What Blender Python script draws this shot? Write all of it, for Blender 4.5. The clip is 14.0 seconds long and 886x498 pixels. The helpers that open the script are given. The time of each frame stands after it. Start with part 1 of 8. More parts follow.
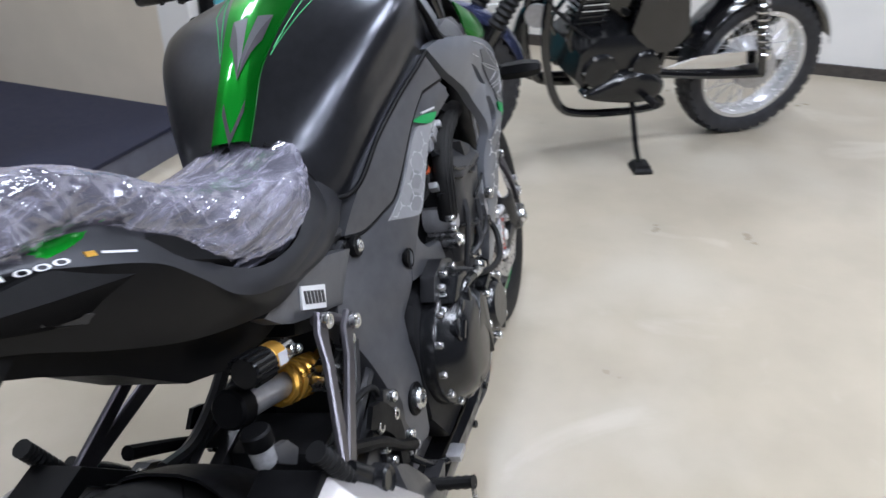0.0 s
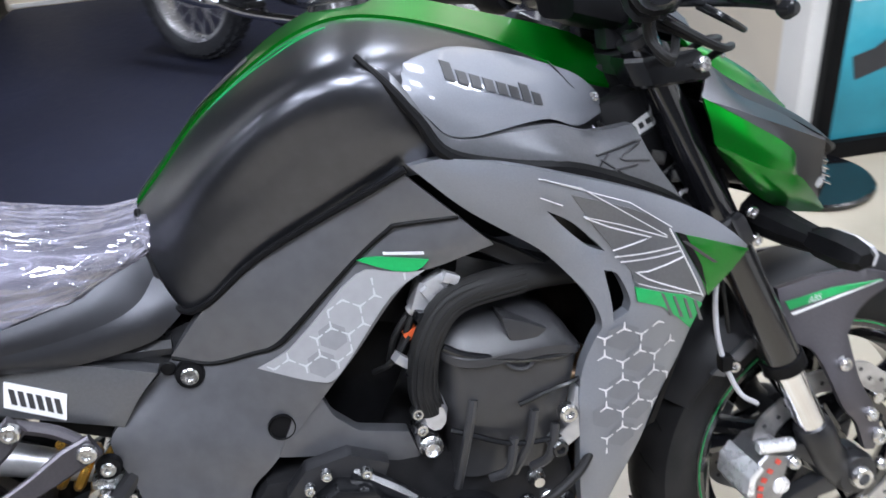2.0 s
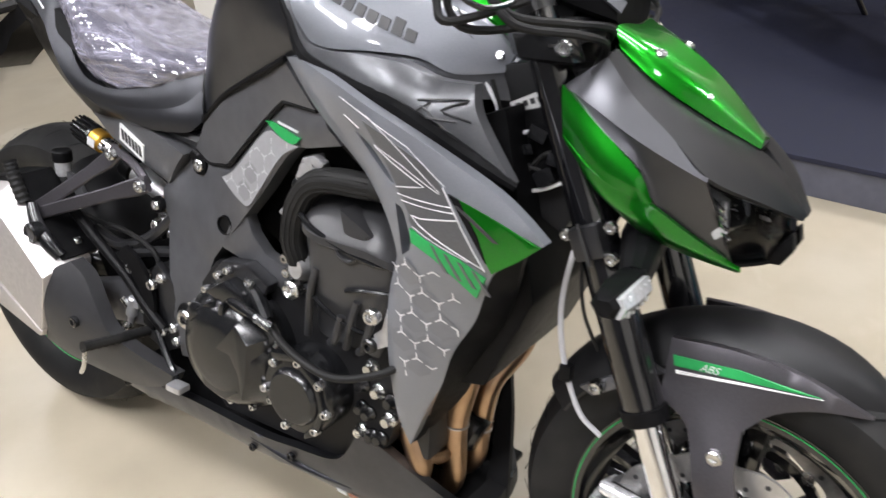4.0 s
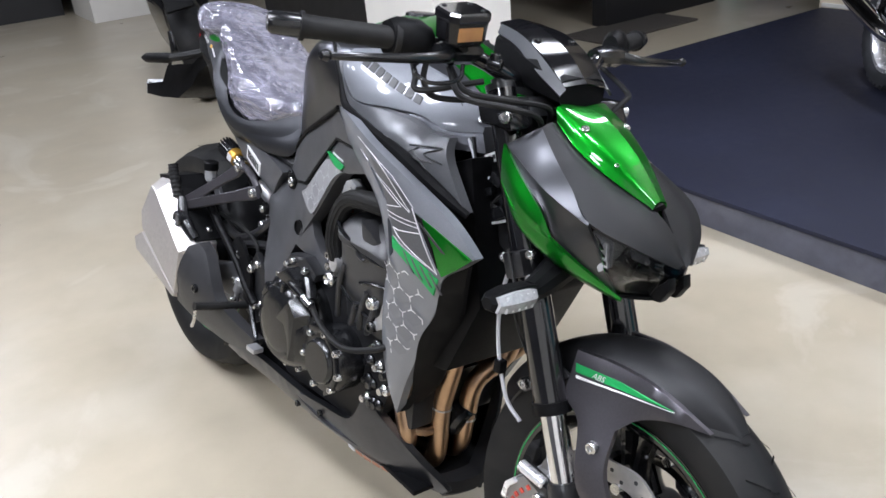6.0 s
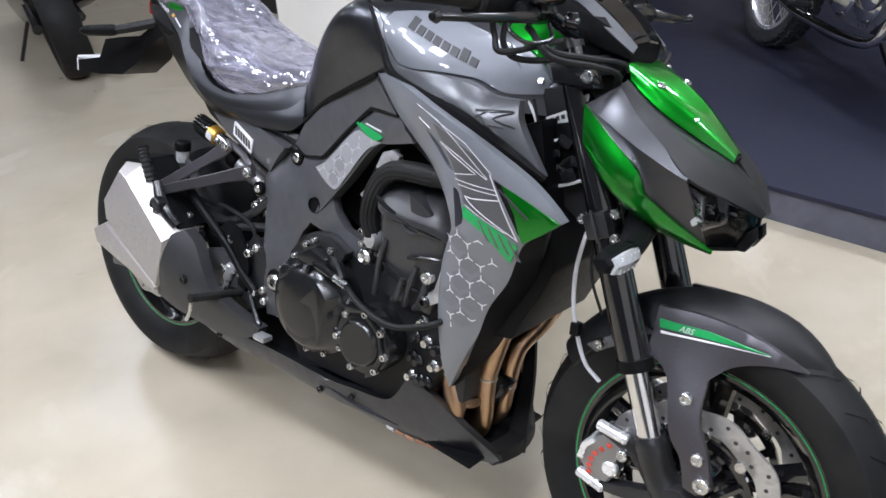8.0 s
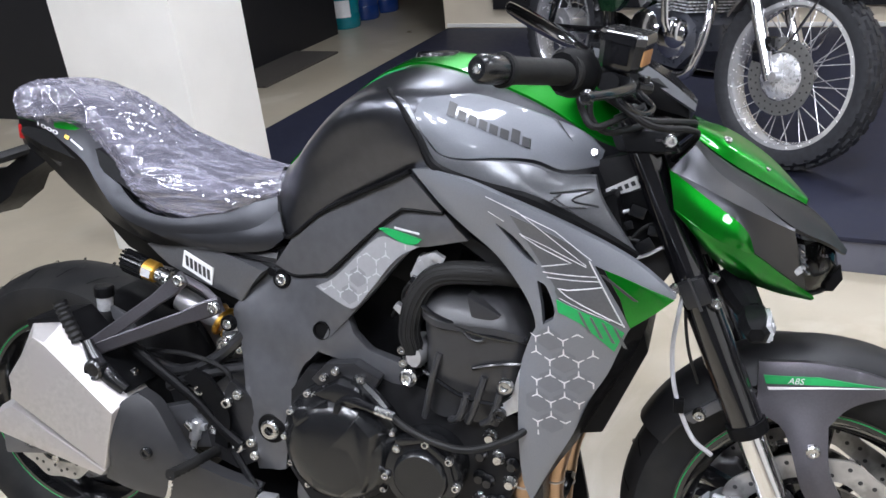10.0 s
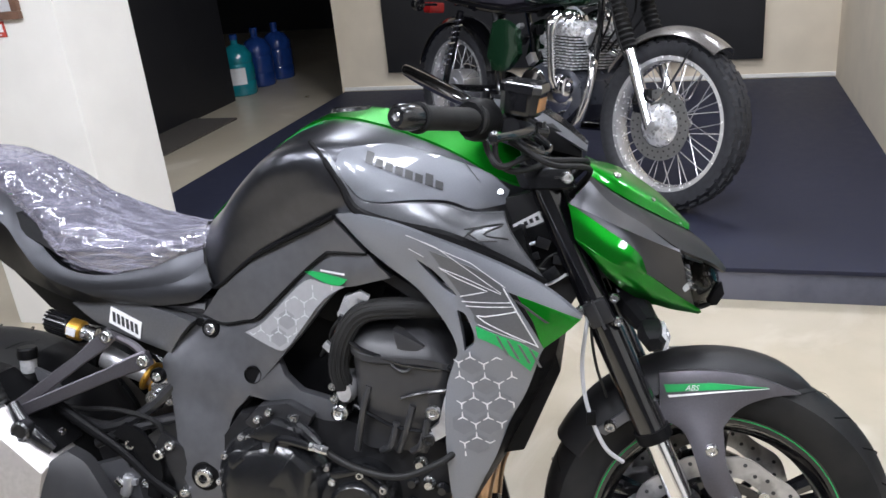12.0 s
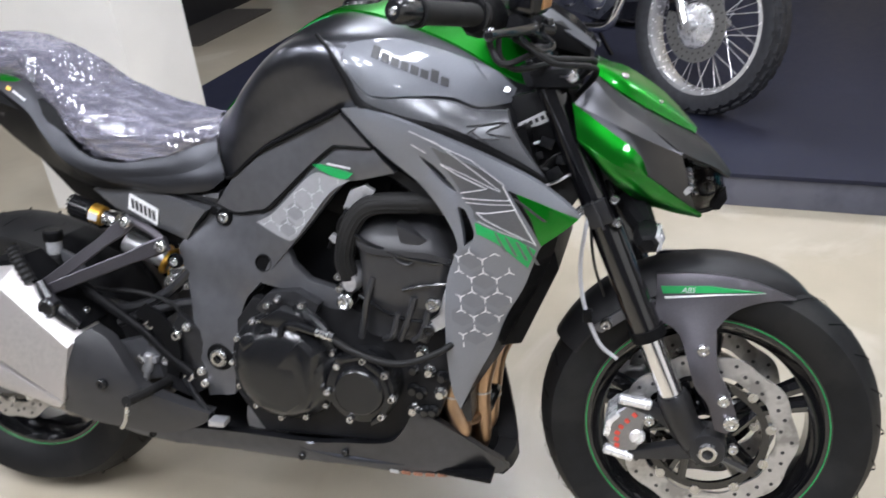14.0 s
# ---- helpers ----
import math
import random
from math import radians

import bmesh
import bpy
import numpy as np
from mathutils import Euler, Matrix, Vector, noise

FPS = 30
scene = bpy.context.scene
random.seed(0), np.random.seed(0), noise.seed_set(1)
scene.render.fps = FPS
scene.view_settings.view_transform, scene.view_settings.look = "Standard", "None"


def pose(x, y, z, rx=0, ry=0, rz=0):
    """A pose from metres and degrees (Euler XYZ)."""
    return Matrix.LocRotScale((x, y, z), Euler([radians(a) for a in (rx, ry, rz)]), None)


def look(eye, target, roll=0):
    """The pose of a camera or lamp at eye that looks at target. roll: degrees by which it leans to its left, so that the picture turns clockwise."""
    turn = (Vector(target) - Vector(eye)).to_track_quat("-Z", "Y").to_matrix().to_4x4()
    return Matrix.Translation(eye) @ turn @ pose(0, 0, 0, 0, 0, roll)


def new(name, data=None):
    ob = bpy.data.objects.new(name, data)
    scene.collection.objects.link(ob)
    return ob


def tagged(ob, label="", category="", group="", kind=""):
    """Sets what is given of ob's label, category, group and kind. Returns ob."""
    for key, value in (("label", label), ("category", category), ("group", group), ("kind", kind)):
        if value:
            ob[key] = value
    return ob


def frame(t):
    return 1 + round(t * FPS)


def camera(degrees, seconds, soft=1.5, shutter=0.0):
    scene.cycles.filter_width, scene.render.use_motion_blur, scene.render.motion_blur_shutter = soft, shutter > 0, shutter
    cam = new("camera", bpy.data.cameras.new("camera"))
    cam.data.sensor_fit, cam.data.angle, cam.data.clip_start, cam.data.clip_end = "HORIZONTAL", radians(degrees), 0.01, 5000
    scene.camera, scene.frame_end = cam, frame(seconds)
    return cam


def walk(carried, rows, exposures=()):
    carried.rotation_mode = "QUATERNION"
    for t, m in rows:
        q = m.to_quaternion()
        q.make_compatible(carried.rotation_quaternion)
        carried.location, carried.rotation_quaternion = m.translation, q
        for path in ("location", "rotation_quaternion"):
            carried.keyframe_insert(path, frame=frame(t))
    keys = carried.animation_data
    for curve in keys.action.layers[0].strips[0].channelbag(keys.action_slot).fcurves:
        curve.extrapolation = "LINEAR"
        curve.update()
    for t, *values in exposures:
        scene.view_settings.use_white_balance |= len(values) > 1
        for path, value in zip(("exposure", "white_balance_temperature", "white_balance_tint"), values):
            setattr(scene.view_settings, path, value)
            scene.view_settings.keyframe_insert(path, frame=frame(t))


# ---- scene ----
from mathutils import geometry
cam = camera(56.5, 14.0, shutter=0.3)
PATH = [
    (0, (-0.432, -0.362, 1.3), (1.241, 0.099, 0.305), -0.4),
    (0.5, (-0.177, -0.576, 1.272), (1.291, 0.342, 0.27), -2.1),
    (1, (0.126, -0.665, 1.264), (1.356, 0.532, 0.237), -2.9),
    (1.5, (0.427, -0.714, 1.269), (1.317, 0.747, 0.232), -4.5),
    (2, (0.703, -0.748, 1.285), (1.06, 0.921, 0.242), -5.7),
    (2.5, (0.892, -0.688, 1.264), (0.775, 1.03, 0.247), -6.0),
    (3, (1.102, -0.64, 1.258), (0.483, 0.961, 0.232), -8.4),
    (3.5, (1.370, -0.614, 1.242), (0.392, 0.790, 0.203), -9.6),
    (4, (1.593, -0.723, 1.249), (0.588, 0.645, 0.191), -6.5),
    (4.2, (1.655, -0.725, 1.295), (0.643, 0.575, 0.162), -8.5),
    (6.3, (2.073, -0.778, 1.323), (0.654, 0.349, 0.477), -4.5),
    (6.5, (2.071, -0.802, 1.328), (0.697, 0.376, 0.478), -4.3),
    (7, (2.043, -0.836, 1.335), (0.749, 0.393, 0.432), -4.0),
    (7.5, (1.924, -0.909, 1.339), (0.701, 0.361, 0.395), -4.1),
    (8, (1.775, -0.982, 1.324), (0.661, 0.368, 0.356), -4.0),
    (8.5, (1.592, -0.948, 1.297), (0.577, 0.465, 0.312), -5.3),
    (9, (1.413, -0.94, 1.31), (0.514, 0.572, 0.358), -6.1),
    (9.2, (1.359, -0.953, 1.329), (0.56, 0.626, 0.396), -6.3),
    (11.3, (1.223, -1.182, 1.351), (0.729, 0.576, 0.535), -5.3),
    (11.5, (1.235, -1.177, 1.353), (0.781, 0.6, 0.556), -5.2),
    (12, (1.253, -1.168, 1.353), (0.877, 0.641, 0.588), -5.7),
    (12.5, (1.264, -1.173, 1.354), (0.925, 0.648, 0.6), -5.9),
    (13, (1.278, -1.172, 1.354), (0.994, 0.655, 0.591), -5.5),
    (13.5, (1.318, -1.181, 1.352), (1.002, 0.603, 0.505), -5.5),
    (14, (1.317, -1.182, 1.354), (0.85, 0.501, 0.38), -5.6),
]
walk(cam, [(t, look(eye, target, roll)) for t, eye, target, roll in PATH], exposures=((0, -0.36, 6000, 10), (0.5, -0.10, 6020, 10), (1.0, 0.08, 6060, 10), (1.5, 0.2, 6060, 10), (2.0, 0.2, 6060, 10), (2.5, 0.08, 6060, 10), (3.0, 0.0, 6120, 10), (4.0, 0.1, 6800, 10), (6.5, 0.0, 6200, 10), (8.5, -0.02, 6200, 10), (9.2, 0.03, 6200, 10), (11.3, 0.06, 6360, 10), (13.5, 0.04, 6360, 10), (14, -0.02, 6360, 10)))

# ---- light ----
world = bpy.data.worlds.new("room_air")
scene.world = world
world.use_nodes = True
world.node_tree.nodes["Background"].inputs[0].default_value = (0.75, 0.8, 0.9, 1)
world.node_tree.nodes["Background"].inputs[1].default_value = 0.25
scene.view_settings.exposure = 0.0
CEILING, LAMP = 3.1, 53.0


# ---- materials ----
def material(name, colour, rough=0.5, metal=0.0, vary=0.12, scale=30.0, bump=0.0, bump_scale=200.0, coat=0.0, rough_vary=0.1, spec=0.5, second=None, second_scale=3.0, second_size=0.1):
    m = bpy.data.materials.new(name)
    m.use_nodes = True
    nt = m.node_tree
    b = nt.nodes["Principled BSDF"]
    b.inputs["Metallic"].default_value = metal
    b.inputs["Specular IOR Level"].default_value = spec
    b.inputs["Coat Weight"].default_value = coat
    b.inputs["Coat Roughness"].default_value = 0.04
    co = nt.nodes.new("ShaderNodeTexCoord")
    n1 = nt.nodes.new("ShaderNodeTexNoise")
    n1.inputs["Scale"].default_value, n1.inputs["Detail"].default_value = scale, 6
    nt.links.new(co.outputs["Object"], n1.inputs["Vector"])
    ramp = nt.nodes.new("ShaderNodeValToRGB")
    lo = [c * (1 - vary) for c in colour]
    hi = [min(1, c * (1 + vary)) for c in colour]
    ramp.color_ramp.elements[0].position, ramp.color_ramp.elements[1].position = 0.3, 0.7
    ramp.color_ramp.elements[0].color, ramp.color_ramp.elements[1].color = (*lo, 1), (*hi, 1)
    nt.links.new(n1.outputs["Fac"], ramp.inputs["Fac"])
    out = ramp.outputs["Color"]
    if second:
        n2 = nt.nodes.new("ShaderNodeTexNoise")
        n2.inputs["Scale"].default_value, n2.inputs["Detail"].default_value = second_scale, 8
        nt.links.new(co.outputs["Object"], n2.inputs["Vector"])
        r2 = nt.nodes.new("ShaderNodeValToRGB")
        r2.color_ramp.elements[0].position, r2.color_ramp.elements[1].position = 0.5, 0.5 + second_size
        nt.links.new(n2.outputs["Fac"], r2.inputs["Fac"])
        mx = nt.nodes.new("ShaderNodeMix")
        mx.data_type = "RGBA"
        nt.links.new(r2.outputs["Color"], mx.inputs["Factor"])
        nt.links.new(out, mx.inputs["A"])
        mx.inputs["B"].default_value = (*second, 1)
        out = mx.outputs["Result"]
    nt.links.new(out, b.inputs["Base Color"])
    mr = nt.nodes.new("ShaderNodeMapRange")
    mr.inputs["To Min"].default_value, mr.inputs["To Max"].default_value = max(0.02, rough - rough_vary), min(1, rough + rough_vary)
    nt.links.new(n1.outputs["Fac"], mr.inputs["Value"])
    nt.links.new(mr.outputs["Result"], b.inputs["Roughness"])
    if bump:
        n3 = nt.nodes.new("ShaderNodeTexNoise")
        n3.inputs["Scale"].default_value, n3.inputs["Detail"].default_value = bump_scale, 3
        nt.links.new(co.outputs["Object"], n3.inputs["Vector"])
        bp = nt.nodes.new("ShaderNodeBump")
        bp.inputs["Strength"].default_value, bp.inputs["Distance"].default_value = bump, 0.002
        nt.links.new(n3.outputs["Fac"], bp.inputs["Height"])
        nt.links.new(bp.outputs["Normal"], b.inputs["Normal"])
    return m


def glass(name, tint, clear=0.8, rough=0.05, crinkle=0.0, haze=0.0):
    """A clear sheet: light passes, and its face shines. Fresnel drives the gloss."""
    m = bpy.data.materials.new(name)
    m.use_nodes = True
    nt = m.node_tree
    nt.nodes.remove(nt.nodes["Principled BSDF"])
    out = nt.nodes["Material Output"]
    tr = nt.nodes.new("ShaderNodeBsdfTransparent")
    tr.inputs[0].default_value = (*tint, 1)
    gl = nt.nodes.new("ShaderNodeBsdfGlossy")
    gl.inputs["Roughness"].default_value = rough
    fr = nt.nodes.new("ShaderNodeFresnel")
    fr.inputs[0].default_value = 1.0 + (1 - clear) * 2.5
    mix = nt.nodes.new("ShaderNodeMixShader")
    nt.links.new(fr.outputs[0], mix.inputs[0])
    nt.links.new(tr.outputs[0], mix.inputs[1])
    nt.links.new(gl.outputs[0], mix.inputs[2])
    last = mix
    if haze:
        df = nt.nodes.new("ShaderNodeBsdfDiffuse")
        df.inputs[0].default_value = (0.72, 0.70, 0.86, 1)
        m2 = nt.nodes.new("ShaderNodeMixShader")
        m2.inputs[0].default_value = haze
        nt.links.new(mix.outputs[0], m2.inputs[1])
        nt.links.new(df.outputs[0], m2.inputs[2])
        last = m2
    nt.links.new(last.outputs[0], out.inputs[0])
    if crinkle:
        co = nt.nodes.new("ShaderNodeTexCoord")
        mp = nt.nodes.new("ShaderNodeMapping")
        mp.inputs["Scale"].default_value = (8, 34, 44)
        nt.links.new(co.outputs["Object"], mp.inputs[0])
        nz = nt.nodes.new("ShaderNodeTexNoise")
        nz.inputs["Scale"].default_value, nz.inputs["Detail"].default_value, nz.inputs["Distortion"].default_value = 1.0, 3, 0.3
        nt.links.new(mp.outputs[0], nz.inputs["Vector"])
        bp = nt.nodes.new("ShaderNodeBump")
        bp.inputs["Strength"].default_value, bp.inputs["Distance"].default_value = crinkle, 0.011
        # sharp creases where the noise crosses its middle, and folds below them
        rd = nt.nodes.new("ShaderNodeMath")
        rd.operation = "SUBTRACT"
        rd.inputs[1].default_value = 0.5
        nt.links.new(nz.outputs["Fac"], rd.inputs[0])
        ab = nt.nodes.new("ShaderNodeMath")
        ab.operation = "ABSOLUTE"
        nt.links.new(rd.outputs[0], ab.inputs[0])
        nt.links.new(ab.outputs[0], bp.inputs["Height"])
        nt.links.new(bp.outputs["Normal"], gl.inputs["Normal"])
        nt.links.new(bp.outputs["Normal"], fr.inputs["Normal"])
        if haze:
            nt.links.new(bp.outputs["Normal"], df.inputs["Normal"])
            # the film is milky along its creases, which also paints in highlight streaks, and clear between
            mk = nt.nodes.new("ShaderNodeMapRange")
            mk.inputs["From Max"].default_value = 0.075
            mk.inputs["To Min"].default_value, mk.inputs["To Max"].default_value = haze * 2.0, haze * 0.9
            nt.links.new(ab.outputs[0], mk.inputs["Value"])
            nt.links.new(mk.outputs[0], m2.inputs[0])
    return m


M = {
    "matte_black": material("matte_black_paint", (0.084, 0.086, 0.096), 0.29, 0.92, 0.06, 60, 0.03, 900, rough_vary=0.03, spec=0.42),
    "tail_black": material("satin_black_tail_paint", (0.040, 0.041, 0.046), 0.40, 0.7, 0.05, 60, 0.02, 900, rough_vary=0.03, spec=0.4),
    "case_black": material("dull_black_casting", (0.010, 0.010, 0.011), 0.48, 0.0, 0.2, 60, 0.15, 500, spec=0.22),
    "head_black": material("satin_black_casting", (0.027, 0.027, 0.029), 0.36, 0.0, 0.10, 60, 0.06, 800, spec=0.5),
    "caliper": material("grey_caliper_alloy", (0.30, 0.30, 0.31), 0.34, 0.85, 0.1, 60, 0.05, 400),
    "strip_black": material("black_satin_plastic", (0.004, 0.004, 0.0045), 0.34, 0.0, 0.1, 60, spec=0.22),
    "rotor_grey": material("worn_rotor_steel", (0.30, 0.30, 0.30), 0.4, 0.9, 0.08, 80),
    "line_print": material("pale_grey_print", (0.46, 0.46, 0.47), 0.45, 0.0, 0.06, 80),
    "strip_grey": material("dark_grey_satin_plastic", (0.045, 0.047, 0.052), 0.4, 0.0, 0.06, 60, spec=0.4),
    "cover_grey": material("charcoal_satin_plastic", (0.148, 0.150, 0.161), 0.44, 0.75, 0.08, 45, 0.05, 700, rough_vary=0.04, spec=0.4),
    "gloss_grey": material("metallic_grey_paint", (0.160, 0.168, 0.188), 0.46, 0.2, 0.05, 500, coat=0.7, rough_vary=0.04, spec=0.4),
    "satin_grey": material("satin_grey_paint", (0.12, 0.122, 0.13), 0.36, 0.5, 0.06, 300, coat=0.0, rough_vary=0.03, spec=0.4),
    "satin_dark": material("satin_flake_paint", (0.125, 0.118, 0.130), 0.40, 0.9, 0.06, 300, rough_vary=0.03),
    "cowl_silver": material("silver_grey_flake_paint", (0.084, 0.085, 0.092), 0.38, 0.95, 0.02, 20, rough_vary=0.01),
    "hex_dark": material("grey_cell_print", (0.132, 0.138, 0.154), 0.46, 0.2, 0.05, 80, coat=0.5),
    "hex_film": material("grey_film_cell_print", (0.205, 0.206, 0.215), 0.4, 0.1, 0.05, 80),
    "film_mark": material("grey_print", (0.42, 0.42, 0.44), 0.45, 0.0, 0.06, 80),
    "hex_grey": material("light_grey_film", (0.27, 0.27, 0.28), 0.4, 0.1, 0.05, 80, rough_vary=0.05),
    "mark_grey": material("pale_grey_print", (0.6, 0.6, 0.62), 0.4, 0.1, 0.05, 80),
    "white_print": material("white_print", (0.75, 0.75, 0.75), 0.4, 0, 0.04, 80),
    "dark_print": material("dark_print", (0.03, 0.03, 0.032), 0.45, 0, 0.1, 80),
    "red_print": material("red_print", (0.5, 0.06, 0.04), 0.45, 0, 0.1, 80),
    "green": material("candy_green_paint", (0.003, 0.190, 0.008), 0.34, 0.85, 0.06, 400, coat=0.8, rough_vary=0.03, spec=0.2),
    "green_film": material("green_film", (0.015, 0.3, 0.08), 0.4, 0.1, 0.06, 200),
    "plastic": material("black_plastic", (0.0045, 0.0045, 0.005), 0.45, 0, 0.2, 70, 0.12, 600, spec=0.1),
    "rubber": material("black_rubber", (0.010, 0.010, 0.0105), 0.56, 0, 0.2, 40, 0.1, 500, second=(0.016, 0.0157, 0.0154), second_scale=9, spec=0.2),
    "worn_rubber": material("grey_worn_rubber", (0.032, 0.033, 0.038), 0.55, 0, 0.25, 40, 0.1, 500, spec=0.4),
    "gloss_black": material("gloss_black_paint", (0.005, 0.005, 0.006), 0.14, 0, 0.1, 60, coat=0.8, rough_vary=0.05),
    "engine": material("black_engine_paint", (0.017, 0.017, 0.0185), 0.32, 0.0, 0.15, 60, 0.1, 800, second=(0.012, 0.012, 0.013), second_scale=14, spec=0.45),
    "engine_gloss": material("satin_black_metal", (0.0075, 0.0078, 0.0088), 0.22, 0.0, 0.15, 40, rough_vary=0.06, spec=0.55),
    "steel": material("bolt_steel", (0.62, 0.62, 0.62), 0.26, 1.0, 0.1, 90),
    "chrome": material("polished_chrome", (0.82, 0.82, 0.84), 0.1, 1.0, 0.04, 60, rough_vary=0.05),
    "bright_alloy": material("bright_cast_alloy", (0.84, 0.84, 0.86), 0.28, 0.6, 0.1, 60, 0.05, 400),
    "brushed": material("brushed_steel", (0.58, 0.555, 0.54), 0.5, 0.85, 0.08, 120, 0.05, 400, second=(0.58, 0.55, 0.54), second_scale=12),
    "disc": material("disc_steel", (0.52, 0.51, 0.50), 0.34, 0.75, 0.12, 50, second=(0.3, 0.29, 0.28), second_scale=18),
    "alloy": material("cast_alloy", (0.52, 0.52, 0.535), 0.36, 0.7, 0.12, 60, 0.1, 500),
    "header": material("heat_tinted_header", (0.46, 0.31, 0.20), 0.33, 1.0, 0.2, 14, second=(0.3, 0.18, 0.1), second_scale=8, second_size=0.3),
    "gold": material("gold_anodised", (0.65, 0.36, 0.06), 0.3, 0.8, 0.1, 60),
    "orange": material("orange_plastic", (0.5, 0.09, 0.025), 0.4, 0, 0.1, 60),
    "faded_orange": material("faded_orange_print", (0.36, 0.16, 0.10), 0.45, 0, 0.25, 300),
    "seat": material("black_vinyl", (0.03, 0.028, 0.042), 0.45, 0, 0.2, 60, 0.15, 500),
    "floor": material("polished_beige_floor", (0.412, 0.362, 0.276), 0.3, 0, 0.07, 5, 0.02, 60, rough_vary=0.06, second=(0.492, 0.450, 0.366), second_scale=1.9, second_size=0.3, spec=0.4),
    "podium": material("dark_blue_carpet_tile", (0.0140, 0.0156, 0.0310), 0.6, 0, 0.2, 25, 0.3, 900, second=(0.0195, 0.0222, 0.0440), second_scale=2.0, second_size=0.3, spec=0.3),
    "podium_side": material("grey_blue_skirting", (0.085, 0.088, 0.115), 0.5, 0, 0.15, 20, second=(0.11, 0.112, 0.14), second_scale=5),
    "wall": material("white_wall_paint", (0.78, 0.76, 0.72), 0.7, 0, 0.03, 6, 0.05, 120),
    "beige_wall": material("beige_wall_paint", (0.68, 0.60, 0.475), 0.7, 0, 0.04, 6, 0.05, 120, second=(0.58, 0.505, 0.39), second_scale=1.7, second_size=0.3),
    "black_wall": material("black_wall_paint", (0.012, 0.012, 0.014), 0.5, 0, 0.15, 8, 0.05, 120),
    # dark only to keep bounced light low
    "low_bounce_wall": material("low_bounce_wall_grey", (0.05, 0.05, 0.055), 0.7, 0, 0.08, 6, 0.05, 120),
    "ceiling": material("dark_ceiling_paint", (0.08, 0.08, 0.085), 0.8, 0, 0.03, 6),
    "mat": material("dark_door_mat", (0.06, 0.052, 0.045), 0.95, 0, 0.3, 60, 0.5, 400),
    "case_grey": material("grey_blue_engine_case", (0.075, 0.08, 0.10), 0.3, 0.4, 0.1, 40, coat=0.3),
    "bright_rim": material("polished_alloy_rim", (0.84, 0.84, 0.86), 0.26, 0.7, 0.05, 60, rough_vary=0.05),
    "teal": material("teal_bottle_plastic", (0.01, 0.2, 0.24), 0.12, 0, 0.1, 20, coat=0.5),
    "blue": material("blue_bottle_plastic", (0.015, 0.05, 0.22), 0.12, 0, 0.1, 20, coat=0.5),
    "navy": material("navy_fender_paint", (0.045, 0.055, 0.12), 0.2, 0.5, 0.06, 200, coat=1.0),
    "dark_green": material("dark_green_paint", (0.01, 0.04, 0.018), 0.15, 0.2, 0.06, 200, coat=1.0),
    "cream": material("cream_paint", (0.62, 0.66, 0.45), 0.3, 0, 0.05, 100, coat=0.5),
    "grey_fender": material("grey_fender_paint", (0.13, 0.12, 0.112), 0.3, 0.3, 0.06, 200, coat=1.0),
    "poster": material("poster_cyan_print", (0.03, 0.26, 0.33), 0.4, 0, 0.4, 2.5, second=(0.25, 0.62, 0.66), second_scale=1.7, second_size=0.2),
    "amber": material("amber_lens", (0.36, 0.18, 0.07), 0.2, 0, 0.1, 60),
    "lens_grey": material("clear_ribbed_lens", (0.4, 0.4, 0.41), 0.2, 0.1, 0.15, 150, coat=0.6),
    "film": glass("clear_wrap_film", (0.95, 0.93, 1.0), 0.42, 0.05, 0.6, 0.15),
    "lens": glass("headlight_lens", (0.7, 0.71, 0.73), 0.8, 0.03),
    "flat_black": material("flat_black_paint", (0.013, 0.013, 0.0142), 0.48, 0.2, 0.08, 60, 0.04, 800, rough_vary=0.04, spec=0.35),
    "smoked": material("smoked_acrylic", (0.006, 0.006, 0.007), 0.1, 0, 0.1, 40, rough_vary=0.02, spec=0.3),
}

# faint pale scuffs on the floor
nt = M["floor"].node_tree
shade = nt.nodes["Principled BSDF"]
scuff = nt.nodes.new("ShaderNodeTexNoise")
scuff.inputs["Scale"].default_value, scuff.inputs["Detail"].default_value, scuff.inputs["Distortion"].default_value = 1.3, 9, 1.8
where = nt.nodes.new("ShaderNodeTexCoord")
nt.links.new(where.outputs["Object"], scuff.inputs["Vector"])
edge = nt.nodes.new("ShaderNodeValToRGB")
edge.color_ramp.elements[0].position, edge.color_ramp.elements[1].position = 0.60, 0.68
edge.color_ramp.elements[1].color = (0.55, 0.55, 0.55, 1)
nt.links.new(scuff.outputs["Fac"], edge.inputs["Fac"])
blend = nt.nodes.new("ShaderNodeMix")
blend.data_type = "RGBA"
nt.links.new(edge.outputs["Color"], blend.inputs["Factor"])
nt.links.new(shade.inputs["Base Color"].links[0].from_socket, blend.inputs["A"])
blend.inputs["B"].default_value = (0.53, 0.49, 0.41, 1)
nt.links.new(blend.outputs["Result"], shade.inputs["Base Color"])


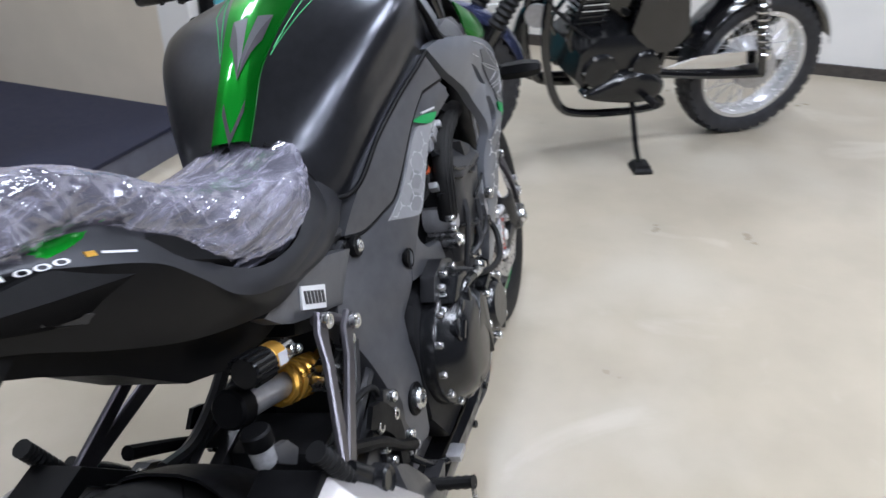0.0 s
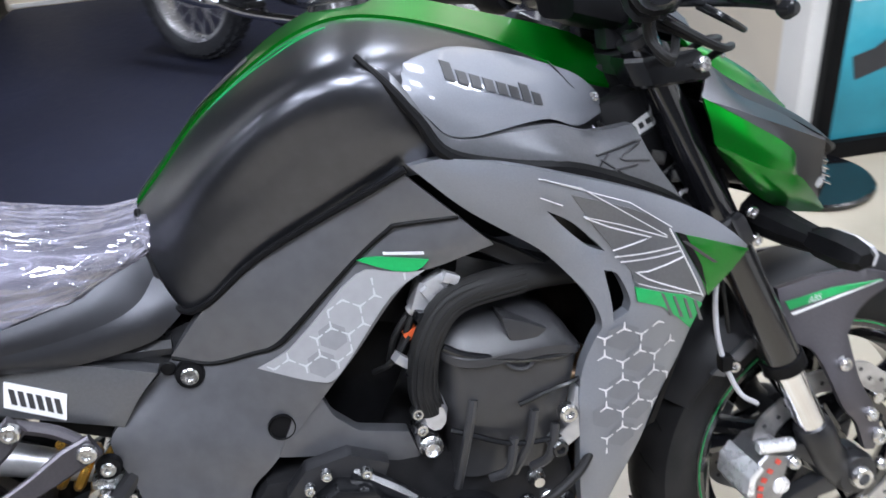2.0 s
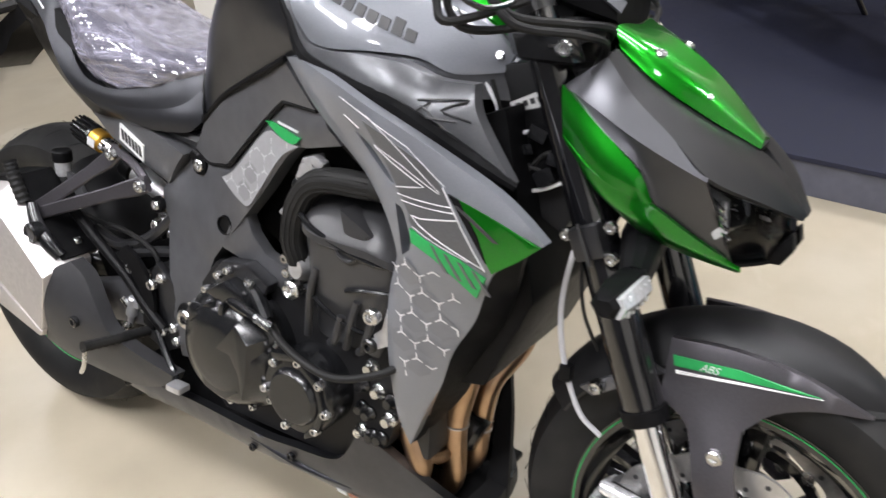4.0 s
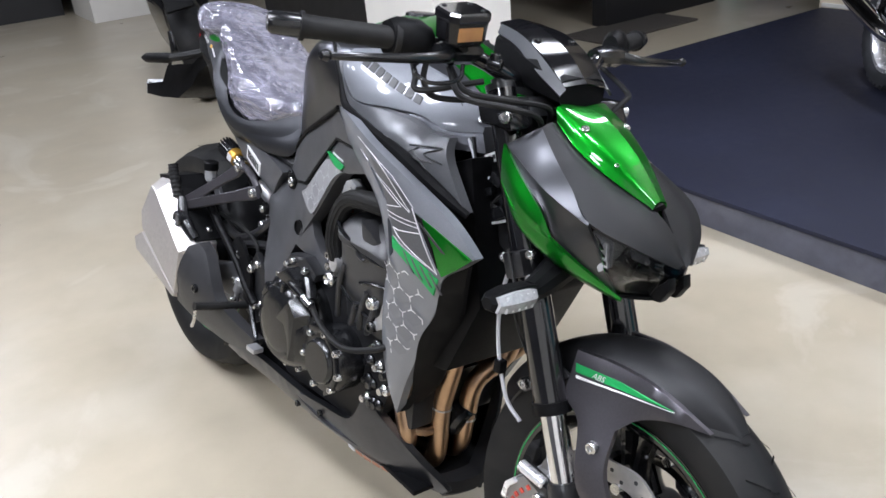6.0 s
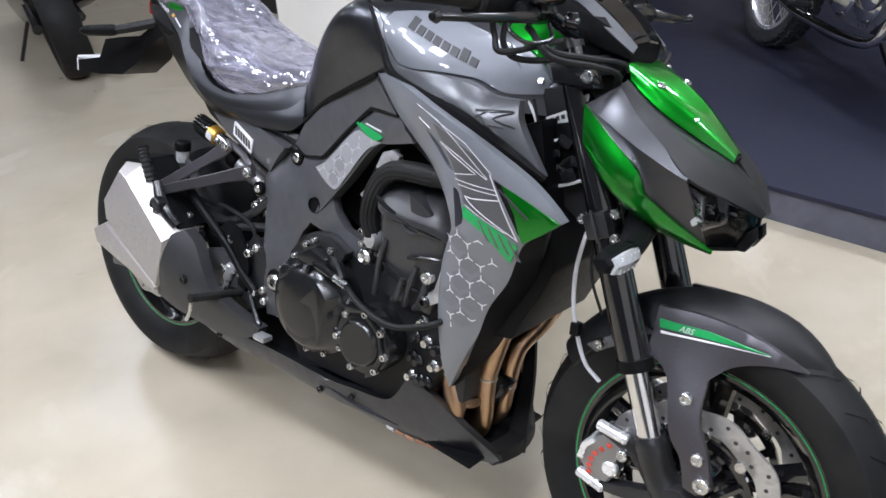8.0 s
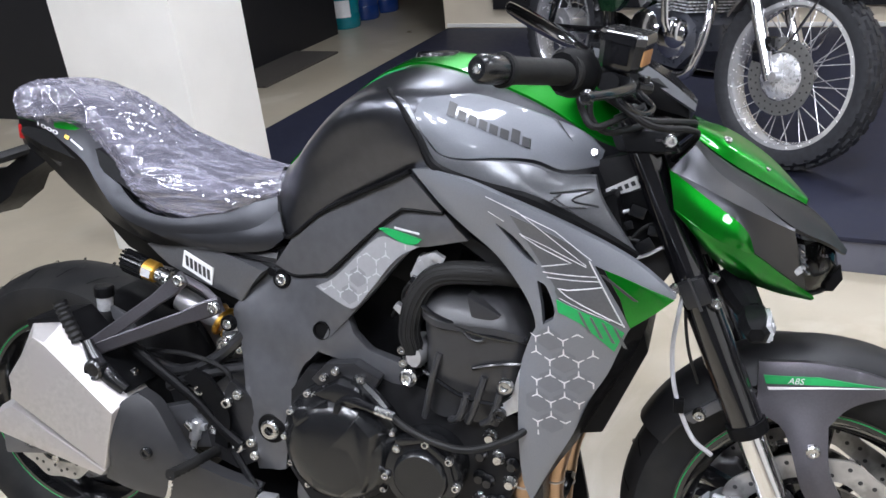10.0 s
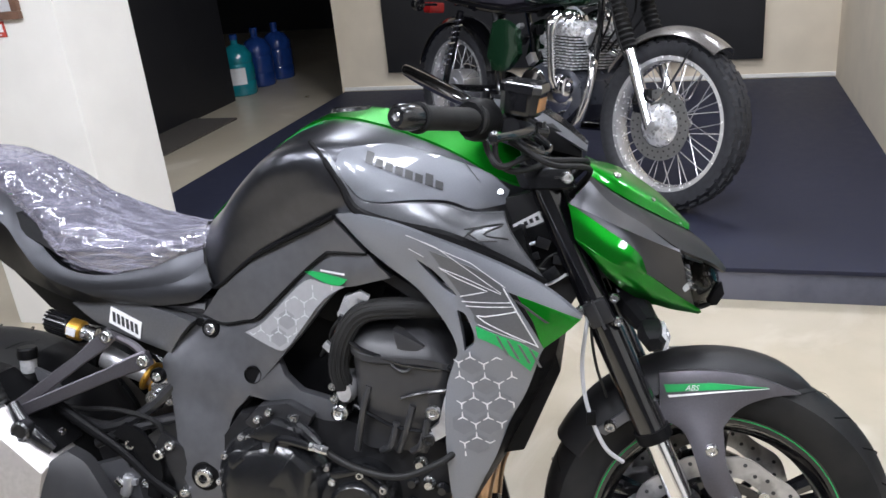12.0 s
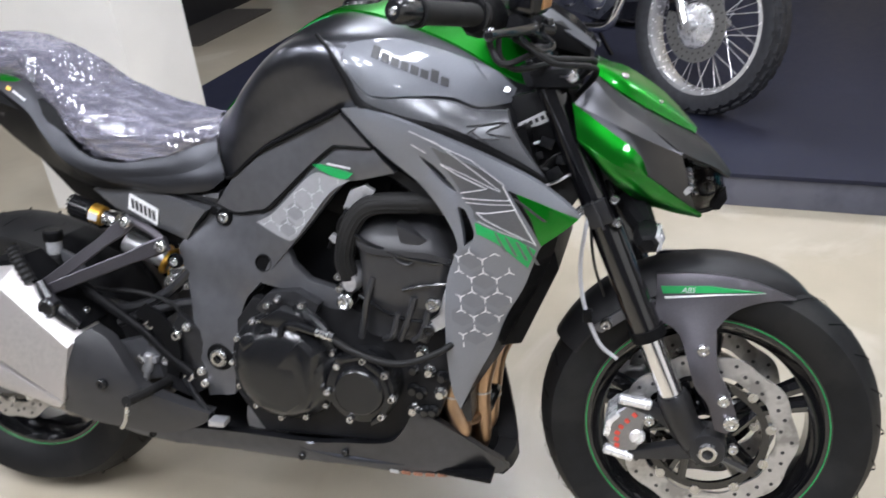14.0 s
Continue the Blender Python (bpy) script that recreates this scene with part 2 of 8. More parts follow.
# ---- mesh tools ----
def part(name, vf, mat, parent=None, label="", sharp=35, kind="", at=None):
    """One mesh object from (vertices, faces), under its thing."""
    me = bpy.data.meshes.new(name)
    me.from_pydata([tuple(v) for v in vf[0]], [], [tuple(f) for f in vf[1]])
    me.materials.append(M[mat] if isinstance(mat, str) else mat)
    bm = bmesh.new()
    bm.from_mesh(me)
    bmesh.ops.remove_doubles(bm, verts=bm.verts, dist=1e-6)
    bmesh.ops.recalc_face_normals(bm, faces=bm.faces)
    bm.to_mesh(me)
    bm.free()
    me.polygons.foreach_set("use_smooth", [True] * len(me.polygons))
    me.set_sharp_from_angle(angle=radians(sharp))
    ob = new(name, me)
    if parent:
        ob.parent = parent
    if at:
        ob.matrix_basis = at
    if label or kind:
        tagged(ob, label, kind=kind)
    return ob


def thing(name, label, category, m=None, group=""):
    ob = new(name)
    ob.empty_display_size = 0.05
    ob.matrix_basis = m or Matrix()
    return tagged(ob, label, category, group)


def join(*items):
    v, f = [], []
    for a, b in items:
        n = len(v)
        v += [tuple(p) for p in a]
        f += [tuple(i + n for i in q) for q in b]
    return v, f


def mirror(vf):
    return [(x, -y, z) for x, y, z in vf[0]], [tuple(reversed(f)) for f in vf[1]]


def moved(vf, m):
    return [tuple(m @ Vector(p)) for p in vf[0]], vf[1]


def basis(axis):
    a = Vector(axis).normalized()
    h = Vector((0, 0, 1)) if abs(a.z) < 0.9 else Vector((1, 0, 0))
    s = a.cross(h).normalized()
    return a, s, s.cross(a).normalized()


def lathe(profile, origin, axis, n=24, close=False, arc=None, caps=True):
    """Turn a profile of (radius, height along the axis) round an axis."""
    a, s, t = basis(axis)
    o = Vector(origin)
    v, f = [], []
    k = len(profile)
    a0, a1 = arc or (0, 2 * math.pi)
    full = arc is None
    steps = n if full else n + 1
    for i in range(steps):
        c = a0 + (a1 - a0) * i / n
        for r, h in profile:
            v.append(o + a * h + (s * math.cos(c) + t * math.sin(c)) * r)
    for i in range(n):
        j = (i + 1) % steps
        for q in range(k - 1 + (1 if close else 0)):
            r = (q + 1) % k
            f.append((i * k + q, j * k + q, j * k + r, i * k + r))
    if full and caps and not close:
        if profile[0][0] > 1e-5:
            f.append(tuple(i * k for i in range(n)))
        if profile[-1][0] > 1e-5:
            f.append(tuple(i * k + k - 1 for i in range(n)))
    return v, f


def cyl(p0, p1, r0, r1=None, n=14, bevel=0.0):
    r1 = r0 if r1 is None else r1
    d = Vector(p1) - Vector(p0)
    h = d.length
    b = min(bevel, h * 0.4, r0 * 0.5, r1 * 0.5)
    prof = [(0, 0), (r0 - b, 0), (r0, b), (r1, h - b), (r1 - b, h), (0, h)] if b else [(0, 0), (r0, 0), (r1, h), (0, h)]
    return lathe(prof, p0, d, n)


def spline(pts, per=6, closed=False):
    """Points along a smooth curve through pts (any dimension)."""
    p = [np.array(q, float) for q in pts]
    n = len(p)
    out = []
    for i in range(n if closed else n - 1):
        if closed:
            a, b, c, d = p[i - 1], p[i], p[(i + 1) % n], p[(i + 2) % n]
        else:
            b, c = p[i], p[i + 1]
            a = p[i - 1] if i else 2 * b - c
            d = p[i + 2] if i + 2 < n else 2 * c - b
        for k in range(per):
            t = k / per
            out.append(0.5 * (2 * b + (c - a) * t + (2 * a - 5 * b + 4 * c - d) * t * t + (3 * b - a - 3 * c + d) * t**3))
    if not closed:
        out.append(p[-1])
    return out


def tube(pts, r, n=8, per=5, closed=False, flat=1.0, ribs=None):
    """A round bar along a smooth curve; r may be one radius or one for each point."""
    rr = [r] * len(pts) if not hasattr(r, "__len__") else list(r)
    path = spline([(*p, q) for p, q in zip(pts, rr)], per, closed) if len(pts) > 2 or closed else [np.array((*p, q), float) for p, q in zip(pts, rr)]
    v, f = [], []
    k = len(path)
    up = None
    for i, q in enumerate(path):
        a = path[(i - 1) % k] if closed or i else q
        b = path[(i + 1) % k] if closed or i < k - 1 else q
        d = Vector((b - a)[:3]).normalized()
        if up is None:
            _, up, _ = basis(d)
        s = d.cross(up).normalized()
        up = s.cross(d).normalized()
        rad = q[3] * (ribs if ribs and i % 2 else 1.0)
        for j in range(n):
            c = 2 * math.pi * j / n
            v.append(Vector(q[:3]) + (up * math.cos(c) + s * math.sin(c) * flat) * rad)
    for i in range(k if closed else k - 1):
        for j in range(n):
            m = (j + 1) % n
            i2 = (i + 1) % k
            f.append((i * n + j, i * n + m, i2 * n + m, i2 * n + j))
    if not closed:
        f.append(tuple(reversed(range(n))))
        f.append(tuple(range((k - 1) * n, k * n)))
    return v, f


def box(c, size, bevel=0.004, rot=(0, 0, 0), seg=2):
    bm = bmesh.new()
    bmesh.ops.create_cube(bm, size=1)
    for v in bm.verts:
        v.co = Vector((v.co.x * size[0], v.co.y * size[1], v.co.z * size[2]))
    if bevel:
        bmesh.ops.bevel(bm, geom=list(bm.edges), offset=min(bevel, min(size) * 0.45), segments=seg, affect="EDGES", profile=0.7)
    m = pose(*c, *rot)
    vf = [tuple(m @ v.co) for v in bm.verts], [tuple(v.index for v in f.verts) for f in bm.faces]
    bm.free()
    return vf


def prism(outline, v0, v1, bevel=0.004, axis="y", seg=2):
    """A plate with an outline in the side view (x, z), from side v0 to v1."""
    bm = bmesh.new()
    vs = [bm.verts.new((u, v0, w)) for u, w in outline]
    f = bm.faces.new(vs)
    r = bmesh.ops.extrude_face_region(bm, geom=[f])
    for e in r["geom"]:
        if isinstance(e, bmesh.types.BMVert):
            e.co.y = v1
    bmesh.ops.recalc_face_normals(bm, faces=bm.faces)
    if bevel:
        bmesh.ops.bevel(bm, geom=list(bm.edges), offset=bevel, segments=seg, affect="EDGES", profile=0.7, clamp_overlap=True)
    bm.verts.index_update()
    vf = [tuple(v.co) for v in bm.verts], [tuple(v.index for v in f.verts) for f in bm.faces]
    bm.free()
    return vf


def rounded(outline, closed=True, per=5, corner=50):
    """A closed outline made smooth, but for corners sharper than that many degrees."""
    p = [np.array(q, float) for q in outline]
    n = len(p)
    out = []
    hard = []
    for i in range(n):
        a, b = p[i][:2] - p[i - 1][:2], p[(i + 1) % n][:2] - p[i][:2]
        ang = abs(math.degrees(math.atan2(a[0] * b[1] - a[1] * b[0], a @ b)))
        hard.append(ang > corner)
    for i in range(n):
        b, c = p[i], p[(i + 1) % n]
        a = p[i - 1] if not hard[i] else 2 * b - c
        d = p[(i + 2) % n] if not hard[(i + 1) % n] else 2 * c - b
        for k in range(per):
            t = k / per
            out.append(0.5 * (2 * b + (c - a) * t + (2 * a - 5 * b + 4 * c - d) * t * t + (3 * b - a - 3 * c + d) * t**3))
    return out


def surface(control):
    """A smooth height v over the side view (u, w), through control points (u, w, v)."""
    c = np.array(control, float)
    n = len(c)
    d = np.linalg.norm(c[:, None, :2] - c[None, :, :2], axis=2)
    k = d**3 + np.eye(n) * 1e-7
    pm = np.c_[np.ones(n), c[:, :2]]
    a = np.block([[k, pm], [pm.T, np.zeros((3, 3))]])
    s = np.linalg.lstsq(a, np.r_[c[:, 2], np.zeros(3)], rcond=None)[0]

    def height(u, w):
        e = np.hypot(c[:, 0] - u, c[:, 1] - w) ** 3
        return float(e @ s[:n] + s[n] + s[n + 1] * u + s[n + 2] * w)

    return height


def panel(outline, height, thick=0.012, step=0.018, holes=(), lift=0.0, per=4, corner=45, lip=0.004):
    """A body panel: an outline (u, w) laid on the surface height(u, w), with turned-in edges and holes."""
    loops = [rounded(outline, per=per, corner=corner)] + [rounded(h, per=per, corner=corner) for h in holes]
    pts, edges = [], []
    for lp in loops:
        n0 = len(pts)
        pts += [Vector(q[:2]) for q in lp]
        edges += [(n0 + i, n0 + (i + 1) % len(lp)) for i in range(len(lp))]
    nb = len(pts)
    us, ws = [q.x for q in pts], [q.y for q in pts]

    def inside(u, w, lp):
        r = False
        for i in range(len(lp)):
            (x1, y1), (x2, y2) = lp[i][:2], lp[i - 1][:2]
            if (y1 > w) != (y2 > w) and u < (x2 - x1) * (w - y1) / (y2 - y1) + x1:
                r = not r
        return r

    ring = np.array([tuple(q) for q in pts])
    row = 0
    w = min(ws) + step / 2
    while w < max(ws):
        u = min(us) + (step / 2 if row % 2 else step)
        while u < max(us):
            if inside(u, w, loops[0]) and not any(inside(u, w, lp) for lp in loops[1:]) and np.min(np.hypot(ring[:, 0] - u, ring[:, 1] - w)) > step * 0.55:
                pts.append(Vector((u, w)))
            u += step
        w += step * 0.87
        row += 1
    vs, es, fs, *_ = geometry.delaunay_2d_cdt(pts, edges, [], 0, 1e-6)
    faces = []
    for f in fs:
        cu, cw = sum(vs[i].x for i in f) / len(f), sum(vs[i].y for i in f) / len(f)
        if inside(cu, cw, loops[0]) and not any(inside(cu, cw, lp) for lp in loops[1:]):
            faces.append(tuple(f))
    top = [(q.x, height(q.x, q.y) - lift, q.y) for q in vs]
    cnt = {}
    for f in faces:
        for i in range(len(f)):
            e = (f[i], f[(i + 1) % len(f)])
            cnt[e] = cnt.get(e, 0) + 1
    rim = [e for e in cnt if (e[1], e[0]) not in cnt]
    edge = {i for e in rim for i in e}
    # the rim is set back a little and then turned in
    v = [(x, y + (lip * 0.5 if i in edge else 0), z) for i, (x, y, z) in enumerate(top)]
    n = len(v)
    ins = {}
    for i in edge:
        ins[i] = len(v)
        v.append((top[i][0], top[i][1] + thick, top[i][2]))
    f = faces + [(b, a, ins[a], ins[b]) for a, b in rim]
    return v, f


def sheet(grid):
    """Faces over a grid of points, rows by columns."""
    r, c = len(grid), len(grid[0])
    v = [p for row in grid for p in row]
    return v, [(i * c + j, i * c + j + 1, (i + 1) * c + j + 1, (i + 1) * c + j) for i in range(r - 1) for j in range(c - 1)]


def loft(sections, cap=True):
    """Closed rings of equal length joined into a body."""
    n = len(sections[0])
    v = [p for s in sections for p in s]
    f = []
    for i in range(len(sections) - 1):
        for j in range(n):
            k = (j + 1) % n
            f.append((i * n + j, i * n + k, (i + 1) * n + k, (i + 1) * n + j))
    if cap:
        f += [tuple(reversed(range(n))), tuple(range((len(sections) - 1) * n, len(sections) * n))]
    return v, f


def lettering(text, size, place):
    """Raised letters: place(x, y) puts each point of the flat text on its surface."""
    cu = bpy.data.curves.new("letters", "FONT")
    cu.body, cu.size, cu.align_x, cu.align_y, cu.resolution_u = text, size, "CENTER", "CENTER", 3
    ob = bpy.data.objects.new("letters", cu)
    scene.collection.objects.link(ob)
    me = bpy.data.meshes.new_from_object(ob.evaluated_get(bpy.context.evaluated_depsgraph_get()))
    vf = [place(v.co.x, v.co.y) for v in me.vertices], [tuple(p.vertices) for p in me.polygons]
    bpy.data.objects.remove(ob)
    bpy.data.curves.remove(cu)
    bpy.data.meshes.remove(me)
    return vf


def bolt(p, axis=(0, -1, 0), r=0.008, h=0.006, socket=True):
    """A socket-headed bolt."""
    prof = [(0, -0.004), (r, -0.004), (r, h * 0.7), (r * 0.8, h), (r * 0.5, h), (r * 0.42, h * 0.4), (0, h * 0.4)] if socket else [(0, -0.004), (r, -0.004), (r, h * 0.8), (r * 0.85, h), (0, h)]
    return lathe(prof, p, axis, 12)

# ---- the showroom ----
ROOM = pose(0, 1.70, 0, 0, 0, -6.84)


def slab(name, x0, x1, y0, y1, z0, z1, mat, label="", bevel=0.0, in_room=True, parent=None):
    ob = part(name, box(((x0 + x1) / 2, (y0 + y1) / 2, (z0 + z1) / 2), (x1 - x0, y1 - y0, z1 - z0), bevel), mat, parent, at=ROOM if in_room and not parent else None)
    if not parent:
        tagged(ob, label, name.split("_")[0], kind="structure")
    return ob


slab("floor", -9.5, 6.0, -5.5, 8.0, -0.12, 0.0, "floor", "polished beige stone showroom floor with faint stains")
slab("ceiling", -9.5, 6.0, -5.5, 8.0, CEILING, CEILING + 0.1, "ceiling", "dark grey showroom ceiling")
# walls of the display bay and of the hall round it
slab("wall_bay_east", 2.40, 2.55, 0.15, 3.20, 0, CEILING, "beige_wall", "beige painted wall beside the display podium")
slab("wall_bay_north", -1.02, 2.40, 3.05, 3.20, 0, CEILING, "beige_wall", "beige painted wall behind the display podium")
slab("wall_poster", 2.40, 4.23, 0.0, 0.15, 0, CEILING, "wall", "white wall with framed posters")
slab("wall_east", 4.23, 4.38, -5.5, 0.15, 0, CEILING, "wall", "white showroom wall with a dark baseboard")
# the south wall is unseen; both walls are dark to hold down fill light
slab("wall_south", -9.5, 4.23, -5.5, -5.35, 0, CEILING, "low_bounce_wall", "showroom wall made dark grey to cut bounced light")
slab("wall_west", -9.5, -9.35, -5.35, 8.0, 0, CEILING, "low_bounce_wall", "showroom wall made dark grey to cut bounced light")
slab("wall_north", -9.35, 4.23, 7.6, 7.75, 0, CEILING, "black_wall", "black painted wall of the back room")
slab("wall_north_east", 2.55, 2.70, 3.20, 7.6, 0, CEILING, "wall", "white back room wall")
slab("wall_partition", -2.32, -2.17, 2.20, 3.40, 0, CEILING, "black_wall", "black partition beside the doorway")
slab("wall_dark", -9.3, -7.62, -1.9, -0.55, 0, CEILING, "black_wall", "dark grey painted wall block")
slab("wall_hall", -5.6, -2.32, 0.95, 1.10, 0, CEILING, "black_wall", "black painted wall across the hall")
slab("baseboard", 4.21, 4.23, -5.3, 0.0, 0, 0.055, "mat", "dark baseboard along the white wall")
slab("baseboard_bay", -1.0, 2.40, 3.040, 3.05, 0.13, 0.155, "wall", "white baseboard along the bay wall")
slab("column_far", -7.55, -6.62, -0.46, 0.35, 0, CEILING, "wall", "white square column far across the hall", 0.01)
slab("column_near", -0.945, -0.40, -0.44, -0.062, 0, CEILING, "wall", "white square column beside the podium", 0.006)
slab("panel_bay", -0.62, 1.957, 3.015, 3.048, 0.26, 2.3, "black_wall", "large black panel on the bay wall", 0.004)

podium = thing("podium", "low dark blue carpeted display podium", "podium", ROOM)
podium["kind"] = "structure"
part("podium_top", box((0.70, 1.527, 0.118), (3.394, 3.014, 0.016), 0.004), "podium", podium)
part("podium_body", box((0.70, 1.53, 0.055), (3.38, 3.0, 0.11), 0.003), "podium_side", podium, "grey-blue front skirting")

# no ceiling light is in view: these panels are added to brighten floor and bikes
for x, y in [(-5.5, -2.6), (-0.9, -2.7), (0.9, -2.7), (1.8, -2.6), (-3.6, -0.4), (1.95, -1.0), (3.8, -0.9), (0.4, 1.3), (1.9, 1.3), (-2.2, -4.3), (-0.3, -3.7), (1.25, -3.3), (3.0, -4.2)]:
    lamp = thing("unseen_ceiling_light", "unseen square ceiling light panel, added to light the floor and bikes", "ceiling light", ROOM @ pose(x, y, CEILING - 0.012), "ceiling lights")
    part("frame", join(*[box(c, s, 0.003) for c, s in (((0, 0.255, 0), (0.54, 0.03, 0.024)), ((0, -0.255, 0), (0.54, 0.03, 0.024)), ((0.255, 0, 0), (0.03, 0.48, 0.024)), ((-0.255, 0, 0), (0.03, 0.48, 0.024)))]), "ceiling", lamp)
    glow = bpy.data.materials.get("lamp_glow")
    if not glow:
        glow = bpy.data.materials.new("lamp_glow")
        glow.use_nodes = True
        b = glow.node_tree.nodes["Principled BSDF"]
        b.inputs["Base Color"].default_value = (0.9, 0.9, 0.9, 1)
        b.inputs["Emission Color"].default_value = (0.95, 0.97, 1.05, 1)
        b.inputs["Emission Strength"].default_value = LAMP
    part("diffuser", box((0, 0, 0.002), (0.48, 0.48, 0.012), 0), glow, lamp)

# ---- the naked sport motorcycle ----
# Its parts are built upright: x ahead from the rear axle, y to its left, z up. It leans on its side stand.
bike = thing("motorcycle", "grey, black and green naked sport motorcycle with film-wrapped seat", "motorcycle", pose(0, 0, 0, -13, 0, 0))
R = 0.302  # front wheel
FA, RA = Vector((1.44, 0, 0.297)), Vector((-0.003, 0.032, 0.328))
STEER = Vector((-0.40, 0, 0.9165))  # fork line, upwards and back


def both(name, vf, mat, parent=bike, label=""):
    return part(name, vf, mat, parent, label), part(name, mirror(vf), mat, parent, label)


# tank: sections from the middle outwards, (half width, height)
TANK = [
    (0.540, 0.022, [(0, 0.874), (0.010, 0.871), (0.056, 0.850), (0.068, 0.815), (0.072, 0.79)]),
    (0.575, 0.022, [(0, 0.908), (0.012, 0.904), (0.082, 0.868), (0.100, 0.815), (0.100, 0.758)]),
    (0.63, 0.020, [(0, 0.962), (0.016, 0.957), (0.122, 0.920), (0.135, 0.86), (0.125, 0.785)]),
    (0.70, 0.016, [(0, 1.013), (0.034, 1.006), (0.166, 0.972), (0.164, 0.902), (0.142, 0.822)]),
    (0.76, 0.012, [(0, 1.046), (0.050, 1.036), (0.186, 1.001), (0.188, 0.932), (0.156, 0.850)]),
    (0.82, 0.008, [(0, 1.061), (0.062, 1.045), (0.186, 1.004), (0.196, 0.942), (0.172, 0.878)]),
    (0.90, 0.0, [(0, 1.052), (0.066, 1.026), (0.150, 0.990), (0.180, 0.93), (0.178, 0.880)]),
    (1.00, 0.0, [(0, 1.018), (0.062, 0.984), (0.115, 0.945), (0.150, 0.905), (0.158, 0.86)]),
    (1.09, 0.0, [(0, 0.985), (0.054, 0.929), (0.072, 0.912), (0.088, 0.895), (0.1, 0.86)]),
    (1.13, 0.0, [(0, 0.962), (0.045, 0.912), (0.055, 0.9), (0.06, 0.885), (0.065, 0.855)]),
]
# each column runs along the tank: (u, half width, height, offset of the middle line)
cols = [spline([(u, s[i][0] if i else -o, s[i][1], o) for u, o, s in TANK], 6) for i in range(5)]


def tank_side(p, side, lift=0.0):
    """A point of a column on the right (-1) or left (1) side."""
    return (p[0], -p[1] if side < 0 else p[1] + 2 * p[3], p[2] + lift)


green_grid, side_grids = [], {-1: [], 1: []}
for k in range(len(cols[0])):
    row = spline([col[k] for col in cols], 6)
    for sd in (-1, 1):
        side_grids[sd].append([tank_side(p, sd) for p in row[4:]])
    g = row[:7]
    right = [tank_side(p, -1, 0.004) for p in g] + [tank_side(g[-1], -1, -0.006)]
    left = [tank_side(p, 1, 0.004) for p in g[1:]] + [tank_side(g[-1], 1, -0.006)]
    green_grid.append(list(reversed(left)) + right)
tank = part("tank", join(sheet(side_grids[-1]), sheet(side_grids[1])), "matte_black", bike, "matte black painted fuel tank")
part("tank_top_cover", sheet(green_grid), "green", tank, "candy green stripe cover along the top")
def tank_at(u, t):
    """A point on the tank: u along it, t from the middle (0) to the lower edge (4)."""
    us = [c[0] for c in cols[0]]
    i = max(0, min(len(us) - 2, sum(1 for x in us if x <= u) - 1))
    f = (u - us[i]) / (us[i + 1] - us[i])
    row = spline([c[i] + (c[i + 1] - c[i]) * f for c in cols], 6)
    a = t * 6
    b = min(int(a), len(row) - 2)
    return row[b] + (row[b + 1] - row[b]) * (a - b)


def tank_patch(name, pts, mat, lift=0.006, side=-1):
    """A thin printed patch on the tank, its corners given as (u, t)."""
    grid = []
    (a, b, c, d) = [Vector(q) for q in pts]
    for i in range(9):
        row = []
        for j in range(5):
            q = a.lerp(b, i / 8).lerp(d.lerp(c, i / 8), j / 4)
            p3 = tank_at(q.x, abs(q.y))
            row.append(tank_side(p3, side, lift))
        grid.append(row)
    return part(name, sheet(grid), mat, tank)


for sd in (-1, 1):
    tank_patch("dark_insert", [(0.548, 0.0), (0.585, 0.62), (0.572, 0.62), (0.535, 0.0)], "dark_print", 0.0055, sd)
    tank_patch("dark_insert", [(0.615, 0.0), (0.70, 0.80), (0.66, 0.80), (0.608, 0.0)], "dark_print", 0.0055, sd)
    tank_patch("grey_insert", [(0.70, 0.80), (0.70, 0.20), (0.64, 0.0), (0.62, 0.05)], "satin_grey", 0.0052, sd)
    for t0, t1, u0, u1 in ((1.05, 1.22, 0.645, 0.73), (1.05, 1.14, 0.655, 0.78), (1.22, 1.16, 0.73, 0.79)):
        part("green_line", tube([tank_side(tank_at(u0 + (u1 - u0) * k / 8, t0 + (t1 - t0) * k / 8), sd, 0.0006) for k in range(9)], 0.0009, 5, 2), "green_film", tank)
part("fuel_cap", lathe([(0, 0.005), (0.03, 0.005), (0.038, 0.002), (0.04, -0.006)], (0.82, 0.008, 1.0605), (0.0, 0, 1), 28), "engine_gloss", tank, "round black fuel cap")

# glossy grey badge plates, satin plates below, and the groove behind them
badge_h = surface([(0.835, 0.985, -0.186), (0.893, 0.985, -0.172), (0.95, 0.985, -0.135), (0.96, 0.915, -0.178), (1.0, 0.935, -0.140), (1.05, 0.95, -0.092), (1.06, 0.90, -0.115), (1.10, 0.905, -0.078), (0.87, 0.93, -0.197), (0.91, 0.998, -0.142), (0.90, 0.92, -0.195)])
BADGE = [(0.831, 0.988), (0.851, 0.998), (0.909, 1.003), (0.965, 0.989), (1.020, 0.968), (1.074, 0.942), (1.105, 0.913), (1.099, 0.892), (1.053, 0.890), (1.012, 0.908), (0.960, 0.914), (0.912, 0.914), (0.884, 0.921), (0.866, 0.941), (0.842, 0.972)]
vf = panel(BADGE, badge_h, 0.012, 0.012, lift=0.004, lip=0.006)
